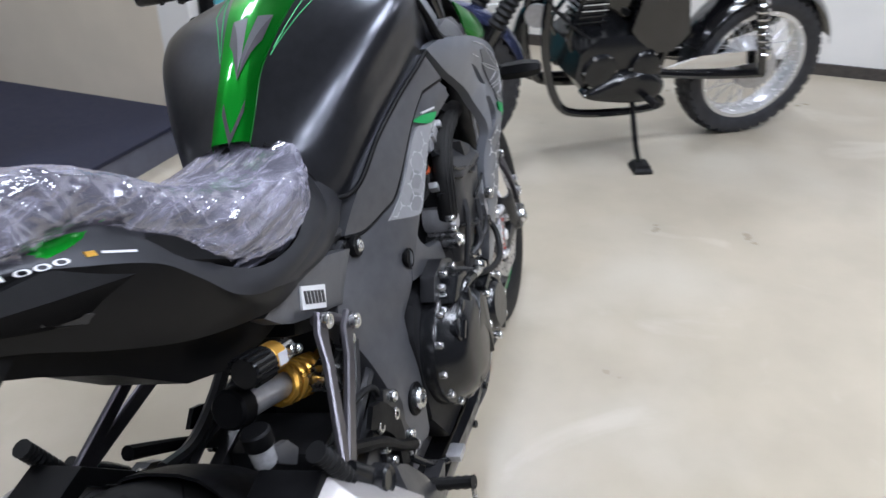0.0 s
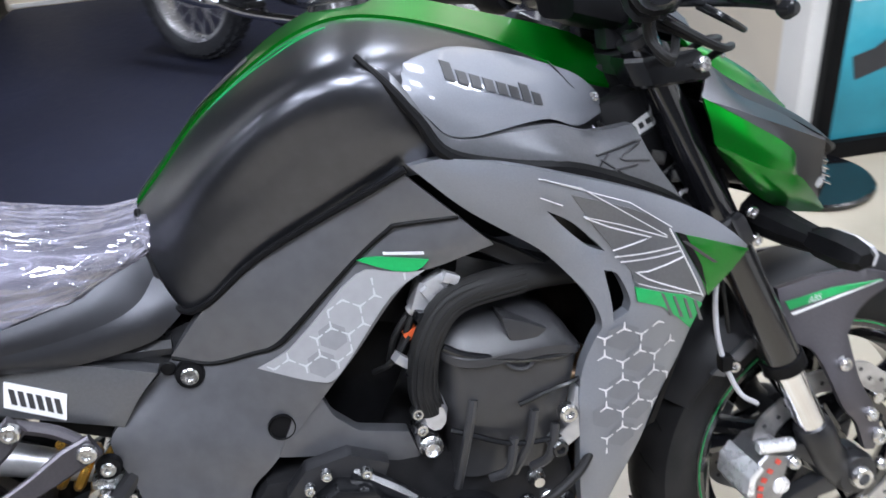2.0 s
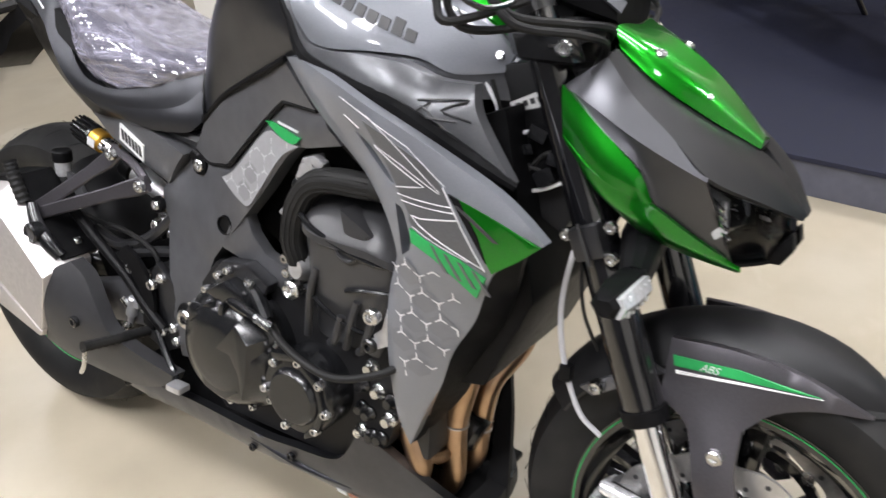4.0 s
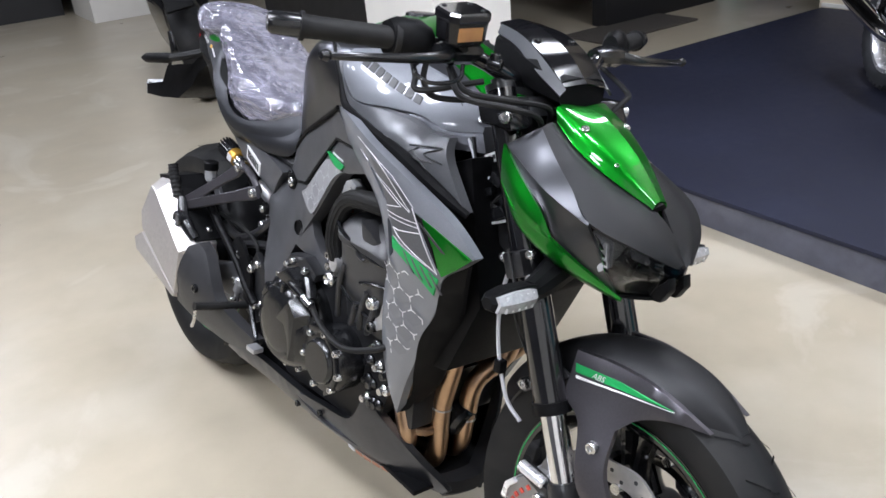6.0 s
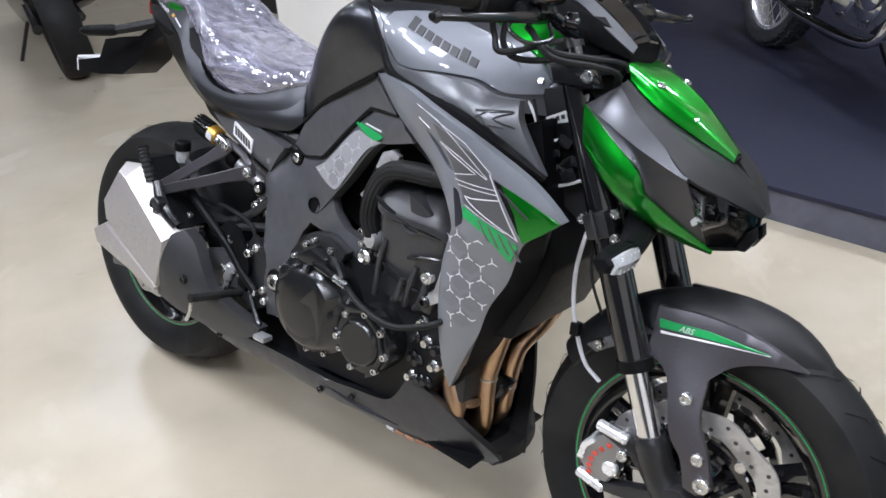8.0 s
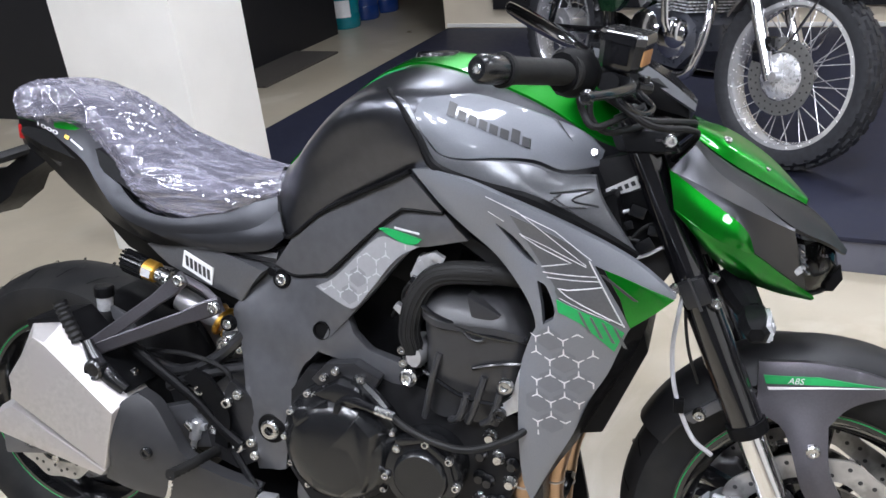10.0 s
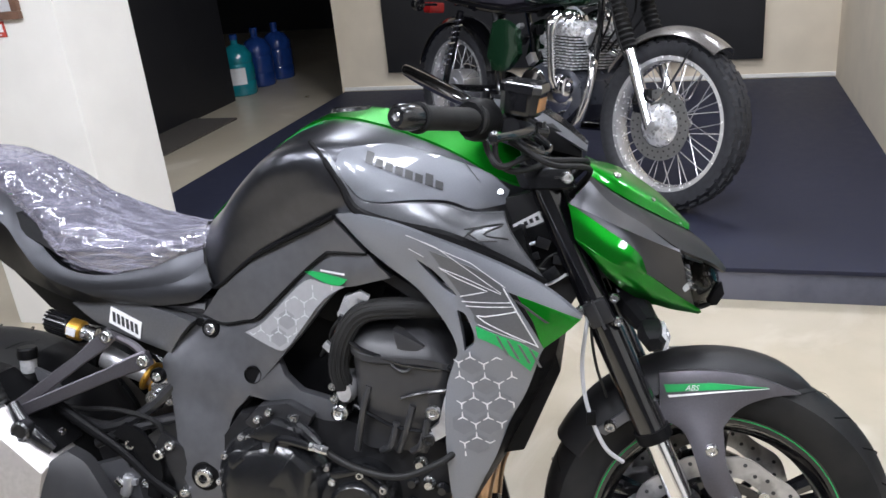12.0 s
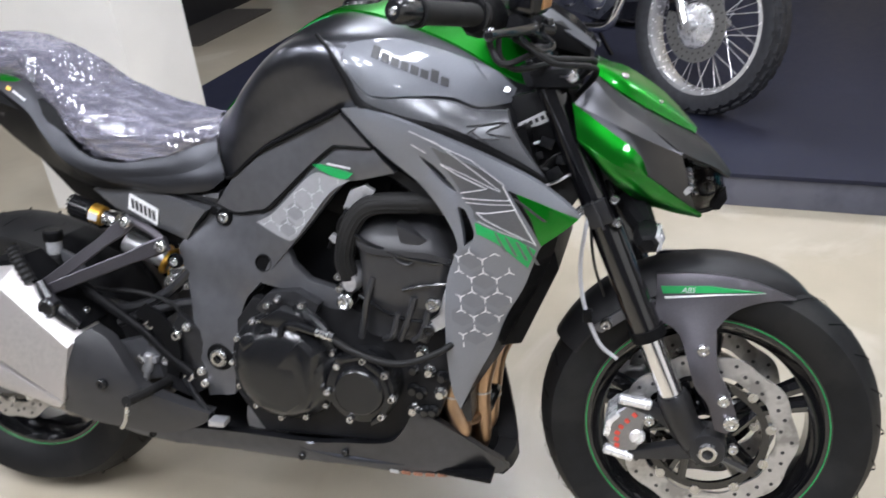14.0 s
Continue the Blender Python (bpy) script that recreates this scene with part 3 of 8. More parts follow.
for s, f in ((1, vf), (-1, mirror(vf))):
    b = part("badge_plate", f, "gloss_grey", tank, "glossy grey plate")
    if s == 1:
        # the maker's lettering as plain dark bars
        for i in range(8):
            u = 0.897 + 0.0148 * i
            w = 0.980 - 0.0068 * i
            hgt = 0.018 if i in (0, 6) else 0.0125
            q = [(u - 0.0056, w - 0.006 + 0.0028), (u + 0.0056, w - 0.006 - 0.0024), (u + 0.0056, w - 0.006 + hgt - 0.0024), (u - 0.0056, w - 0.006 + hgt + 0.0028)]
            part("lettering_bar", panel(q, badge_h, 0.003, 0.01, lift=0.0062, per=1, lip=0.0), "dark_print", b)
        part("badge_slit", panel([(1.034, 0.966), (1.038, 0.962), (1.062, 0.930), (1.056, 0.936)], badge_h, 0.003, 0.01, lift=0.0055, per=1, lip=0), "dark_print", b)
        part("screw", bolt((1.092, badge_h(1.092, 0.912) - 0.004, 0.912), (0, -0.9, 0.4), 0.006, 0.003), "steel", b)
    else:
        part("screw", mirror(bolt((1.092, badge_h(1.092, 0.912) - 0.004, 0.912), (0, -0.9, 0.4), 0.006, 0.003)), "steel", b)
lower_h = surface([(0.80, 1.0, -0.192), (0.84, 0.96, -0.2), (0.88, 0.905, -0.202), (0.95, 0.88, -0.2), (1.02, 0.89, -0.19), (1.10, 0.885, -0.165), (1.12, 0.845, -0.175), (1.16, 0.782, -0.17), (1.02, 0.857, -0.203), (0.95, 0.9, -0.198), (1.05, 0.91, -0.14), (0.86, 0.97, -0.195)])
both("tank_side_cover", panel([(0.806, 1.008), (0.835, 0.992), (0.862, 0.945), (0.882, 0.921), (0.912, 0.912), (0.96, 0.911), (1.012, 0.905), (1.053, 0.889), (1.104, 0.888), (1.119, 0.849), (1.163, 0.780), (1.109, 0.815), (1.02, 0.859), (0.947, 0.877), (0.885, 0.897), (0.845, 0.950)], lower_h, 0.02, 0.014, lift=0.002), "satin_grey", tank, "satin grey side cover")
for pts in ([(1.045, 0.868), (1.105, 0.872), (1.075, 0.858), (1.112, 0.848)], [(1.05, 0.862), (1.09, 0.83)], [(1.06, 0.866), (1.045, 0.851), (1.095, 0.847)]):
    part("line_mark", tube([(u, lower_h(u, w) - 0.004, w) for u, w in pts], 0.0014, 5, 4), "dark_print", tank)
part("groove", tube([(0.803, -0.187, 1.014), (0.829, -0.195, 0.981), (0.854, -0.200, 0.943), (0.879, -0.204, 0.902), (0.947, -0.203, 0.874), (1.02, -0.203, 0.855), (1.109, -0.19, 0.810), (1.165, -0.165, 0.776)], [0.003, 0.005, 0.006, 0.008, 0.011, 0.012, 0.012, 0.006], 8), "plastic", tank, "black rubber seam")
part("groove", mirror(tube([(0.803, -0.187, 1.014), (0.879, -0.204, 0.902), (1.02, -0.203, 0.855), (1.165, -0.165, 0.776)], 0.009, 8)), "plastic", tank)

# black rubber seams round the tank's rear edge
SEAM = [(0.541, -0.030, 0.868), (0.543, -0.060, 0.846), (0.549, -0.076, 0.815), (0.557, -0.090, 0.785), (0.573, -0.106, 0.763), (0.602, -0.128, 0.772), (0.664, -0.146, 0.816), (0.738, -0.164, 0.851), (0.800, -0.182, 0.877), (0.835, -0.192, 0.893)]
part("seam", tube(SEAM, 0.0042, 8), "plastic", tank, "black rubber seam")
part("seam", mirror(tube(SEAM, 0.0042, 8)), "plastic", tank)

# frame covers
frame_h = surface([(0.60, 0.77, -0.125), (0.56, 0.69, -0.107), (0.65, 0.61, -0.150), (0.83, 0.885, -0.186), (0.74, 0.85, -0.158), (0.88, 0.83, -0.188), (0.54, 0.42, -0.146), (0.50, 0.34, -0.14), (0.46, 0.60, -0.118), (0.80, 0.74, -0.172), (0.70, 0.65, -0.158), (0.8, 0.55, -0.165), (0.57, 0.35, -0.148)])
flat_h = frame_h


def frame_h(u, w):
    """The frame cover with the crease across it."""
    d = 0.632 - 0.27 * (u - 0.46) - w
    k = min(1, max(0, (0.60 - u) / 0.06 + 1))
    return flat_h(u, w) + k * (0.15 * d if 0 < d < 0.06 else 0.009 * max(0, 1 - (d - 0.06) / 0.10) if d >= 0.06 else 0)


upper = both("upper_frame_cover", panel([(0.602, 0.770), (0.664, 0.814), (0.738, 0.848), (0.800, 0.873), (0.830, 0.890), (0.882, 0.833), (0.820, 0.835), (0.806, 0.830), (0.763, 0.798), (0.690, 0.735), (0.662, 0.714), (0.640, 0.709), (0.590, 0.700), (0.548, 0.712)], frame_h, 0.03, 0.02, lift=0.004), "cover_grey", bike, "charcoal plastic cover under the tank")
FRAME = [(0.885, 0.829), (0.920, 0.790), (0.859, 0.776), (0.834, 0.771), (0.803, 0.748), (0.752, 0.690), (0.718, 0.655), (0.676, 0.612), (0.632, 0.565), (0.602, 0.534), (0.586, 0.484), (0.574, 0.413), (0.562, 0.341), (0.502, 0.330), (0.492, 0.400), (0.486, 0.480), (0.474, 0.56), (0.458, 0.612), (0.470, 0.640), (0.548, 0.706), (0.590, 0.694), (0.640, 0.703), (0.668, 0.710), (0.695, 0.730), (0.768, 0.795), (0.810, 0.825), (0.824, 0.829)]
hole = [(0.652 + 0.0145 * math.cos(a), 0.613 + 0.0145 * math.sin(a)) for a in np.linspace(0, 2 * math.pi, 9)[:-1]]
fc = both("frame_cover", panel(FRAME, frame_h, 0.035, 0.02, holes=[hole], lip=0.008), "cover_grey", bike, "charcoal frame cover with a grey patterned film")
part("bracket", prism([(0.683, 0.653), (0.700, 0.648), (0.712, 0.612), (0.738, 0.585), (0.796, 0.568), (0.806, 0.528), (0.780, 0.530), (0.700, 0.560), (0.640, 0.575)], -0.128, -0.150, 0.005), "cover_grey", bike)
GAP = [(0.548, 0.709), (0.590, 0.697), (0.640, 0.706), (0.666, 0.712), (0.693, 0.7325), (0.765, 0.7965), (0.808, 0.8275), (0.822, 0.832), (0.884, 0.831)]
part("gap_seal", tube([(u, frame_h(u, w) + 0.001, w) for u, w in GAP], 0.0034, 6), "plastic", fc[0])
film_h = lambda u, w: frame_h(u, w)
FILM = [(0.840, 0.775), (0.800, 0.752), (0.750, 0.694), (0.722, 0.664), (0.700, 0.664), (0.640, 0.687), (0.672, 0.702), (0.700, 0.724), (0.766, 0.782), (0.804, 0.780)]
film = part("film", panel(FILM, film_h, 0.004, 0.014, lift=0.0012, lip=0.0, corner=60), "hex_grey", fc[0], "grey film with pale honeycomb marks")


def honeycomb(outline, height, pitch, lift, dist):
    """Pale three-armed marks at the corners of a honeycomb, inside an outline."""
    v, f = [], []
    lp = outline

    def inside(u, w):
        r = False
        for i in range(len(lp)):
            (x1, y1), (x2, y2) = lp[i], lp[i - 1]
            if (y1 > w) != (y2 > w) and u < (x2 - x1) * (w - y1) / (y2 - y1) + x1:
                r = not r
        return r

    us, ws = [q[0] for q in lp], [q[1] for q in lp]
    row = 0
    w = min(ws)
    while w < max(ws):
        for side in (0, 1):
            u = min(us) + (0 if row % 2 else pitch * 0.866)
            while u < max(us):
                cu, cw = u, w + side * pitch
                if inside(cu, cw):
                    for k in range(3):
                        a = math.radians((270 if side == 0 else 90) + 120 * k + 180)
                        d, s = Vector((math.cos(a), math.sin(a))), Vector((-math.sin(a), math.cos(a)))
                        p0, p1 = Vector((cu, cw)), Vector((cu, cw)) + d * dist
                        q = [p0 - s * 0.0014, p1 - s * 0.0007, p1 + s * 0.0007, p0 + s * 0.0014]
                        if all(inside(*x) for x in q):
                            n = len(v)
                            v += [(x.x, height(x.x, x.y) - lift, x.y) for x in q]
                            f.append((n, n + 1, n + 2, n + 3))
                u += pitch * 1.732
        w += pitch * 1.5
        row += 1
    return v, f




def cells(outline, height, pitch, lift, size):
    """The hexagons of the honeycomb, each a thin printed patch inside an outline."""
    lp = outline

    def inside(u, w):
        r = False
        for i in range(len(lp)):
            (x1, y1), (x2, y2) = lp[i], lp[i - 1]
            if (y1 > w) != (y2 > w) and u < (x2 - x1) * (w - y1) / (y2 - y1) + x1:
                r = not r
        return r

    us, ws = [q[0] for q in lp], [q[1] for q in lp]
    v, f = [], []
    row = 0
    w = min(ws) - pitch * 0.5
    while w < max(ws) + pitch:
        u = min(us) + (pitch * 0.866 if row % 2 == 0 else 0)
        while u < max(us):
            ring6 = [(u + math.cos(math.radians(30 + 60 * k)) * size, w + math.sin(math.radians(30 + 60 * k)) * size) for k in range(6)]
            if all(inside(*q) for q in ring6):
                n = len(v)
                v += [(a, height(a, b) - lift, b) for a, b in ring6]
                f.append(tuple(range(n, n + 6)))
            u += pitch * 1.732
        w += pitch * 1.5
        row += 1
    return v, f


part("honeycomb_print", cells(FILM, film_h, 0.0205, 0.0020, 0.0170), "hex_film", film, kind="stuff")
part("honeycomb", honeycomb(FILM, film_h, 0.0205, 0.0024, 0.0085), "film_mark", film, kind="stuff")
part("green_flash", panel([(0.769, 0.799), (0.788, 0.800), (0.818, 0.794), (0.846, 0.787), (0.832, 0.777), (0.806, 0.781)], film_h, 0.003, 0.012, lift=0.0024, lip=0, per=2), "green_film", film, "green stripe")
part("lettering_bar", panel([(0.799, 0.8005), (0.842, 0.794), (0.842, 0.797), (0.799, 0.8035)], film_h, 0.003, 0.012, lift=0.0022, lip=0, per=1), "mark_grey", fc[0])
part("hole_liner", lathe([(0.0165, 0.003), (0.0155, -0.001), (0.0145, 0.0), (0.0135, 0.03), (0, 0.03)], (0.652, frame_h(0.652, 0.613), 0.613), (0, 1, 0), 28), "plastic", fc[0])
for u, w, r in ((0.563, 0.687, 0.0105), (0.4505, 0.598, 0.009)):
    part("bolt", bolt((u, frame_h(u, w) - 0.006, w), (0, -1, 0.05), r, 0.006), "steel", fc[0])
    part("washer", lathe([(r * 1.5, 0.004), (r * 1.65, 0), (r * 1.65, -0.006)], (u, frame_h(u, w) - 0.003, w), (0, -1, 0.05), 20), "plastic", fc[0])
part("plug", lathe([(0, 0.002), (0.007, 0.002), (0.009, 0)], (0.541, frame_h(0.541, 0.698) - 0.004, 0.698), (0, -1, 0), 16), "plastic", fc[0])
part("pivot_bolt", lathe([(0.008, -0.005), (0.0085, 0.006), (0.015, 0.006), (0.018, 0.002), (0.018, -0.01)], (0.541, -0.152, 0.419), (0, -1, 0), 24), "steel", fc[0], "hollow steel swingarm pivot bolt")
part("pivot_recess", lathe([(0.019, 0.002), (0.026, 0.002), (0.028, 0.0), (0.028, -0.012)], (0.541, -0.146, 0.419), (0, -1, 0), 24), "plastic", fc[0])

# the shroud beside the radiator
shroud_h = surface([(0.838, 0.895, -0.196), (0.92, 0.88, -0.226), (1.0, 0.85, -0.238), (1.05, 0.82, -0.235), (1.115, 0.77, -0.228), (1.16, 0.77, -0.215), (1.221, 0.722, -0.200), (1.161, 0.672, -0.204), (1.00, 0.75, -0.212), (0.93, 0.80, -0.205), (1.02, 0.65, -0.205), (1.12, 0.62, -0.198), (1.08, 0.50, -0.180), (1.00, 0.50, -0.186), (1.009, 0.355, -0.152), (1.06, 0.68, -0.224), (1.07, 0.58, -0.200)])
SHROUD = [(0.838, 0.896), (0.870, 0.900), (0.886, 0.898), (0.939, 0.885), (0.992, 0.866), (1.053, 0.841), (1.113, 0.812), (1.164, 0.780), (1.201, 0.749), (1.223, 0.726), (1.195, 0.703), (1.163, 0.678), (1.149, 0.645), (1.131, 0.600), (1.104, 0.552), (1.079, 0.490), (1.048, 0.430), (1.010, 0.350), (0.998, 0.40), (0.996, 0.50), (1.002, 0.600), (1.020, 0.655), (1.028, 0.675), (1.020, 0.705), (0.998, 0.740), (0.965, 0.780), (0.925, 0.812), (0.885, 0.845)]
slot1 = [(0.972, 0.827), (0.996, 0.811), (1.016, 0.790), (1.034, 0.768), (1.016, 0.777), (0.994, 0.800)]
slot2 = [(1.032, 0.745), (1.046, 0.738), (1.058, 0.706), (1.056, 0.690), (1.040, 0.678), (1.038, 0.706)]
vf = panel(SHROUD, shroud_h, 0.022, 0.016, holes=[slot1, slot2], lip=0.008)
shrouds = both("radiator_shroud", vf, "gloss_grey", bike, "glossy grey radiator shroud with a green corner")
sh = shrouds[0]
GREEN = [(1.115, 0.774), (1.150, 0.758), (1.221, 0.724), (1.196, 0.703), (1.163, 0.680), (1.148, 0.714)]
part("green_corner", panel(GREEN, shroud_h, 0.004, 0.012, lift=0.0025, lip=0.002, per=1), "green", sh, "candy green corner")
part("green_corner", mirror(panel(GREEN, shroud_h, 0.004, 0.012, lift=0.0025, lip=0.002, per=1)), "green", shrouds[1])
part("green_recess", panel([(1.115, 0.775), (1.127, 0.769), (1.149, 0.726), (1.158, 0.694), (1.149, 0.713)], shroud_h, 0.003, 0.012, lift=0.0042, lip=0, per=1), "plastic", sh, "dark recess behind the green corner")
part("green_slit", panel([(1.121, 0.763), (1.127, 0.762), (1.173, 0.722), (1.167, 0.723)], shroud_h, 0.003, 0.012, lift=0.0045, lip=0, per=1), "dark_print", sh)
DARK = [(0.996, 0.843), (1.056, 0.817), (1.106, 0.782), (1.156, 0.680), (1.126, 0.696), (1.066, 0.724), (1.060, 0.74), (1.040, 0.772), (1.022, 0.800)]
part("dark_field", panel(DARK, shroud_h, 0.003, 0.014, lift=0.0012, lip=0, per=2), "satin_grey", sh, "darker graphic field")
for pts, tone, r in (
    ([(0.962, 0.867), (1.006, 0.849), (1.103, 0.774)], "line_print", 0.0009),
    ([(0.968, 0.865), (1.06, 0.822), (1.110, 0.782)], "mark_grey", 0.0007),
    ([(0.964, 0.845), (0.987, 0.832)], "mark_grey", 0.0008),
    ([(1.009, 0.815), (1.05, 0.798), (1.103, 0.772)], "line_print", 0.0009),
    ([(1.011, 0.813), (1.036, 0.798), (1.083, 0.777), (1.040, 0.769)], "line_print", 0.0012),
    ([(1.042, 0.761), (1.119, 0.758)], "line_print", 0.0011),
    ([(1.048, 0.754), (1.123, 0.751)], "line_print", 0.0011),
    ([(1.125, 0.743), (1.078, 0.7375), (1.064, 0.739), (1.076, 0.729), (1.154, 0.684)], "line_print", 0.0013),
    ([(1.066, 0.725), (1.136, 0.692)], "line_print", 0.0009),
    ([(1.107, 0.781), (1.155, 0.682)], "mark_grey", 0.0014),
):
    q = [Vector(p) for p in pts]
    fine = [q[i].lerp(q[i + 1], k / 4) for i in range(len(q) - 1) for k in range(4)] + [q[-1]]
    part("line_mark", tube([(p.x, shroud_h(p.x, p.y) - 0.0012, p.y) for p in fine], r * 0.8, 4, 1), tone, sh)
part("green_stripe", panel([(1.062, 0.722), (1.064, 0.704), (1.095, 0.689), (1.122, 0.662), (1.141, 0.641), (1.155, 0.672), (1.126, 0.694), (1.092, 0.709)], shroud_h, 0.003, 0.012, lift=0.002, lip=0, per=1), "green_film", sh, "green striped film")
for i in range(4):
    u = 1.092 + 0.016 * i
    w = 0.708 - 0.0085 * i
    part("dark_bar", panel([(u, w), (u + 0.004, w - 0.002), (u + 0.019, w - 0.036), (u + 0.014, w - 0.034)], shroud_h, 0.003, 0.012, lift=0.003, lip=0, per=1), "satin_grey", sh)
HEXF = [(1.022, 0.672), (1.060, 0.690), (1.105, 0.664), (1.138, 0.640), (1.120, 0.590), (1.085, 0.52), (1.055, 0.49), (1.020, 0.49), (1.008, 0.55), (1.012, 0.62)]
part("honeycomb_print", cells(HEXF, shroud_h, 0.0240, 0.0012, 0.0195), "hex_dark", sh, kind="stuff")
part("honeycomb", honeycomb(HEXF, shroud_h, 0.0240, 0.0016, 0.0095), "mark_grey", sh, kind="stuff")
both("inner_shroud", panel([(1.163, 0.678), (1.19, 0.70), (1.172, 0.640), (1.130, 0.55), (1.085, 0.46), (1.02, 0.36), (1.010, 0.352), (1.048, 0.43), (1.079, 0.49), (1.104, 0.552), (1.131, 0.6), (1.149, 0.645)], surface([(1.163, 0.678, -0.198), (1.01, 0.352, -0.146), (1.18, 0.66, -0.17), (1.08, 0.49, -0.172), (1.13, 0.54, -0.12), (1.02, 0.36, -0.12)]), 0.012, 0.02), "plastic", bike, "black inner radiator panel")

# radiator with its fins and fan
radiator = part("radiator", prism([(1.080, 0.84), (1.130, 0.86), (1.185, 0.62), (1.12, 0.48), (1.06, 0.47)], -0.135, 0.135, 0.006), "plastic", bike, "black radiator between the shrouds")
for i in range(22):
    z = 0.50 + i * 0.0155
    part("fin", box((1.112 + 0.055 * (z - 0.5) / 0.35 * (1 if z < 0.66 else -0.1), 0, z), (0.02, 0.25, 0.004), 0), "engine", radiator)

# seat, its wrap and the tail
SEAT = [(-0.03, 1.012, 0.958, 0.050), (0.0, 1.020, 0.950, 0.062), (0.08, 1.022, 0.945, 0.074), (0.155, 1.000, 0.925, 0.082), (0.21, 0.968, 0.865, 0.098), (0.26, 0.932, 0.810, 0.116), (0.32, 0.900, 0.780, 0.131), (0.40, 0.874, 0.775, 0.131), (0.47, 0.856, 0.793, 0.121), (0.525, 0.858, 0.812, 0.098), (0.560, 0.866, 0.822, 0.076), (0.585, 0.872, 0.834, 0.046)]


def crease(p, sharp):
    """Ridges of folded film: high where the noise crosses nought."""
    return (1 - min(1, abs(noise.noise(p)) * 2.2)) ** sharp


def seat_rings(grow, fold=0.0):
    """Rings round the seat; the wrap's rings hang outside it in folds."""
    rings = []
    count = 220 if fold else 48
    for u, top, low, half in spline(SEAT, 34 if fold else 9):
        ring = []
        for k in range(count):
            a = 2 * math.pi * k / count
            c, s = math.cos(a), math.sin(a)
            y = (half + grow) * math.copysign(abs(c) ** 0.52, c)
            z = (top + low) / 2 + ((top - low) / 2 + grow) * math.copysign(abs(s) ** 0.66, s)
            n = 0.0
            if fold:
                rear = min(1, max(0, (0.30 - u) / 0.16))
                along = Vector((u * 5, y * 17 + 3, z * 24))
                down = Vector((u * 17 + z * 6, y * 15, z * 5))
                n = fold * ((1 - rear) * 0.55 * crease(along, 3) + rear * 0.8 * crease(down, 4))
                for k2, amp in ((2.1, 0.55), (4.0, 0.24)):
                    n += fold * amp * ((0.7 - rear * 0.2) * crease(along * k2 + Vector((9, 2, 4)), 4) + rear * crease(down * k2 + Vector((1, 7, 3)), 4))
                n += fold * 0.5 * noise.noise(Vector((u * 13, y * 11, z * 12)))
            # taut over the top, gathered in folds round the lower edge
            n *= 0.42 + 0.58 * min(1, max(0, (0.8 - s) / 0.9))
            ring.append((u, y + c * n + 0.012, z + s * n))
        rings.append(ring)
    return rings


seat = part("seat", loft(seat_rings(-0.006)), "seat", bike, "black vinyl seat under clear film")
part("wrap", loft(seat_rings(0.003, 0.0085)), "film", bike, "crinkled clear plastic film over the seat", 180)
# tail: an upper face down to a crease, and a gloss black strip turned in below it
TAIL_TOP = [(-0.03, -0.035, 0.962), (0.03, -0.050, 0.958), (0.10, -0.058, 0.952), (0.168, -0.066, 0.938), (0.213, -0.088, 0.885), (0.25, -0.108, 0.835), (0.306, -0.124, 0.800), (0.388, -0.126, 0.790), (0.476, -0.107, 0.808), (0.515, -0.086, 0.828), (0.543, -0.056, 0.850)]
TAIL_CREASE = [(-0.03, -0.041, 0.955), (0.041, -0.062, 0.946), (0.103, -0.085, 0.919), (0.169, -0.105, 0.883), (0.203, -0.118, 0.846), (0.245, -0.126, 0.798), (0.306, -0.132, 0.770), (0.388, -0.132, 0.764), (0.476, -0.122, 0.768), (0.525, -0.105, 0.78), (0.551, -0.082, 0.806)]
TAIL_LOW = [(-0.03, -0.036, 0.905), (0.03, -0.052, 0.875), (0.10, -0.070, 0.828), (0.175, -0.088, 0.785), (0.245, -0.104, 0.757), (0.313, -0.120, 0.740), (0.389, -0.122, 0.738), (0.459, -0.122, 0.732), (0.53, -0.110, 0.735), (0.555, -0.107, 0.748), (0.573, -0.106, 0.762)]


def between(a, b, n=6, bulge=0.0):
    """A patch between two curves, bowed outwards on the right side."""
    ca, cb = spline(a, 5), spline(b, 5)
    return sheet([[(p[0] + (q[0] - p[0]) * k / n, p[1] + (q[1] - p[1]) * k / n - bulge * math.sin(math.pi * k / n), p[2] + (q[2] - p[2]) * k / n) for k in range(n + 1)] for p, q in zip(ca, cb)])


def side_h(u, w):
    """The tail's outer face as a depth over the side view."""
    def on(curve):
        for p, q in zip(curve, curve[1:]):
            if p[0] <= u <= q[0]:
                f = (u - p[0]) / (q[0] - p[0])
                return [a + (b - a) * f for a, b in zip(p, q)]
        return curve[0] if u < curve[0][0] else curve[-1]

    a, b = on(TAIL_TOP), on(TAIL_CREASE)
    f = min(1, max(0, (a[2] - w) / max(1e-4, a[2] - b[2])))
    return a[1] + (b[1] - a[1]) * f - 0.003 * math.sin(math.pi * f)


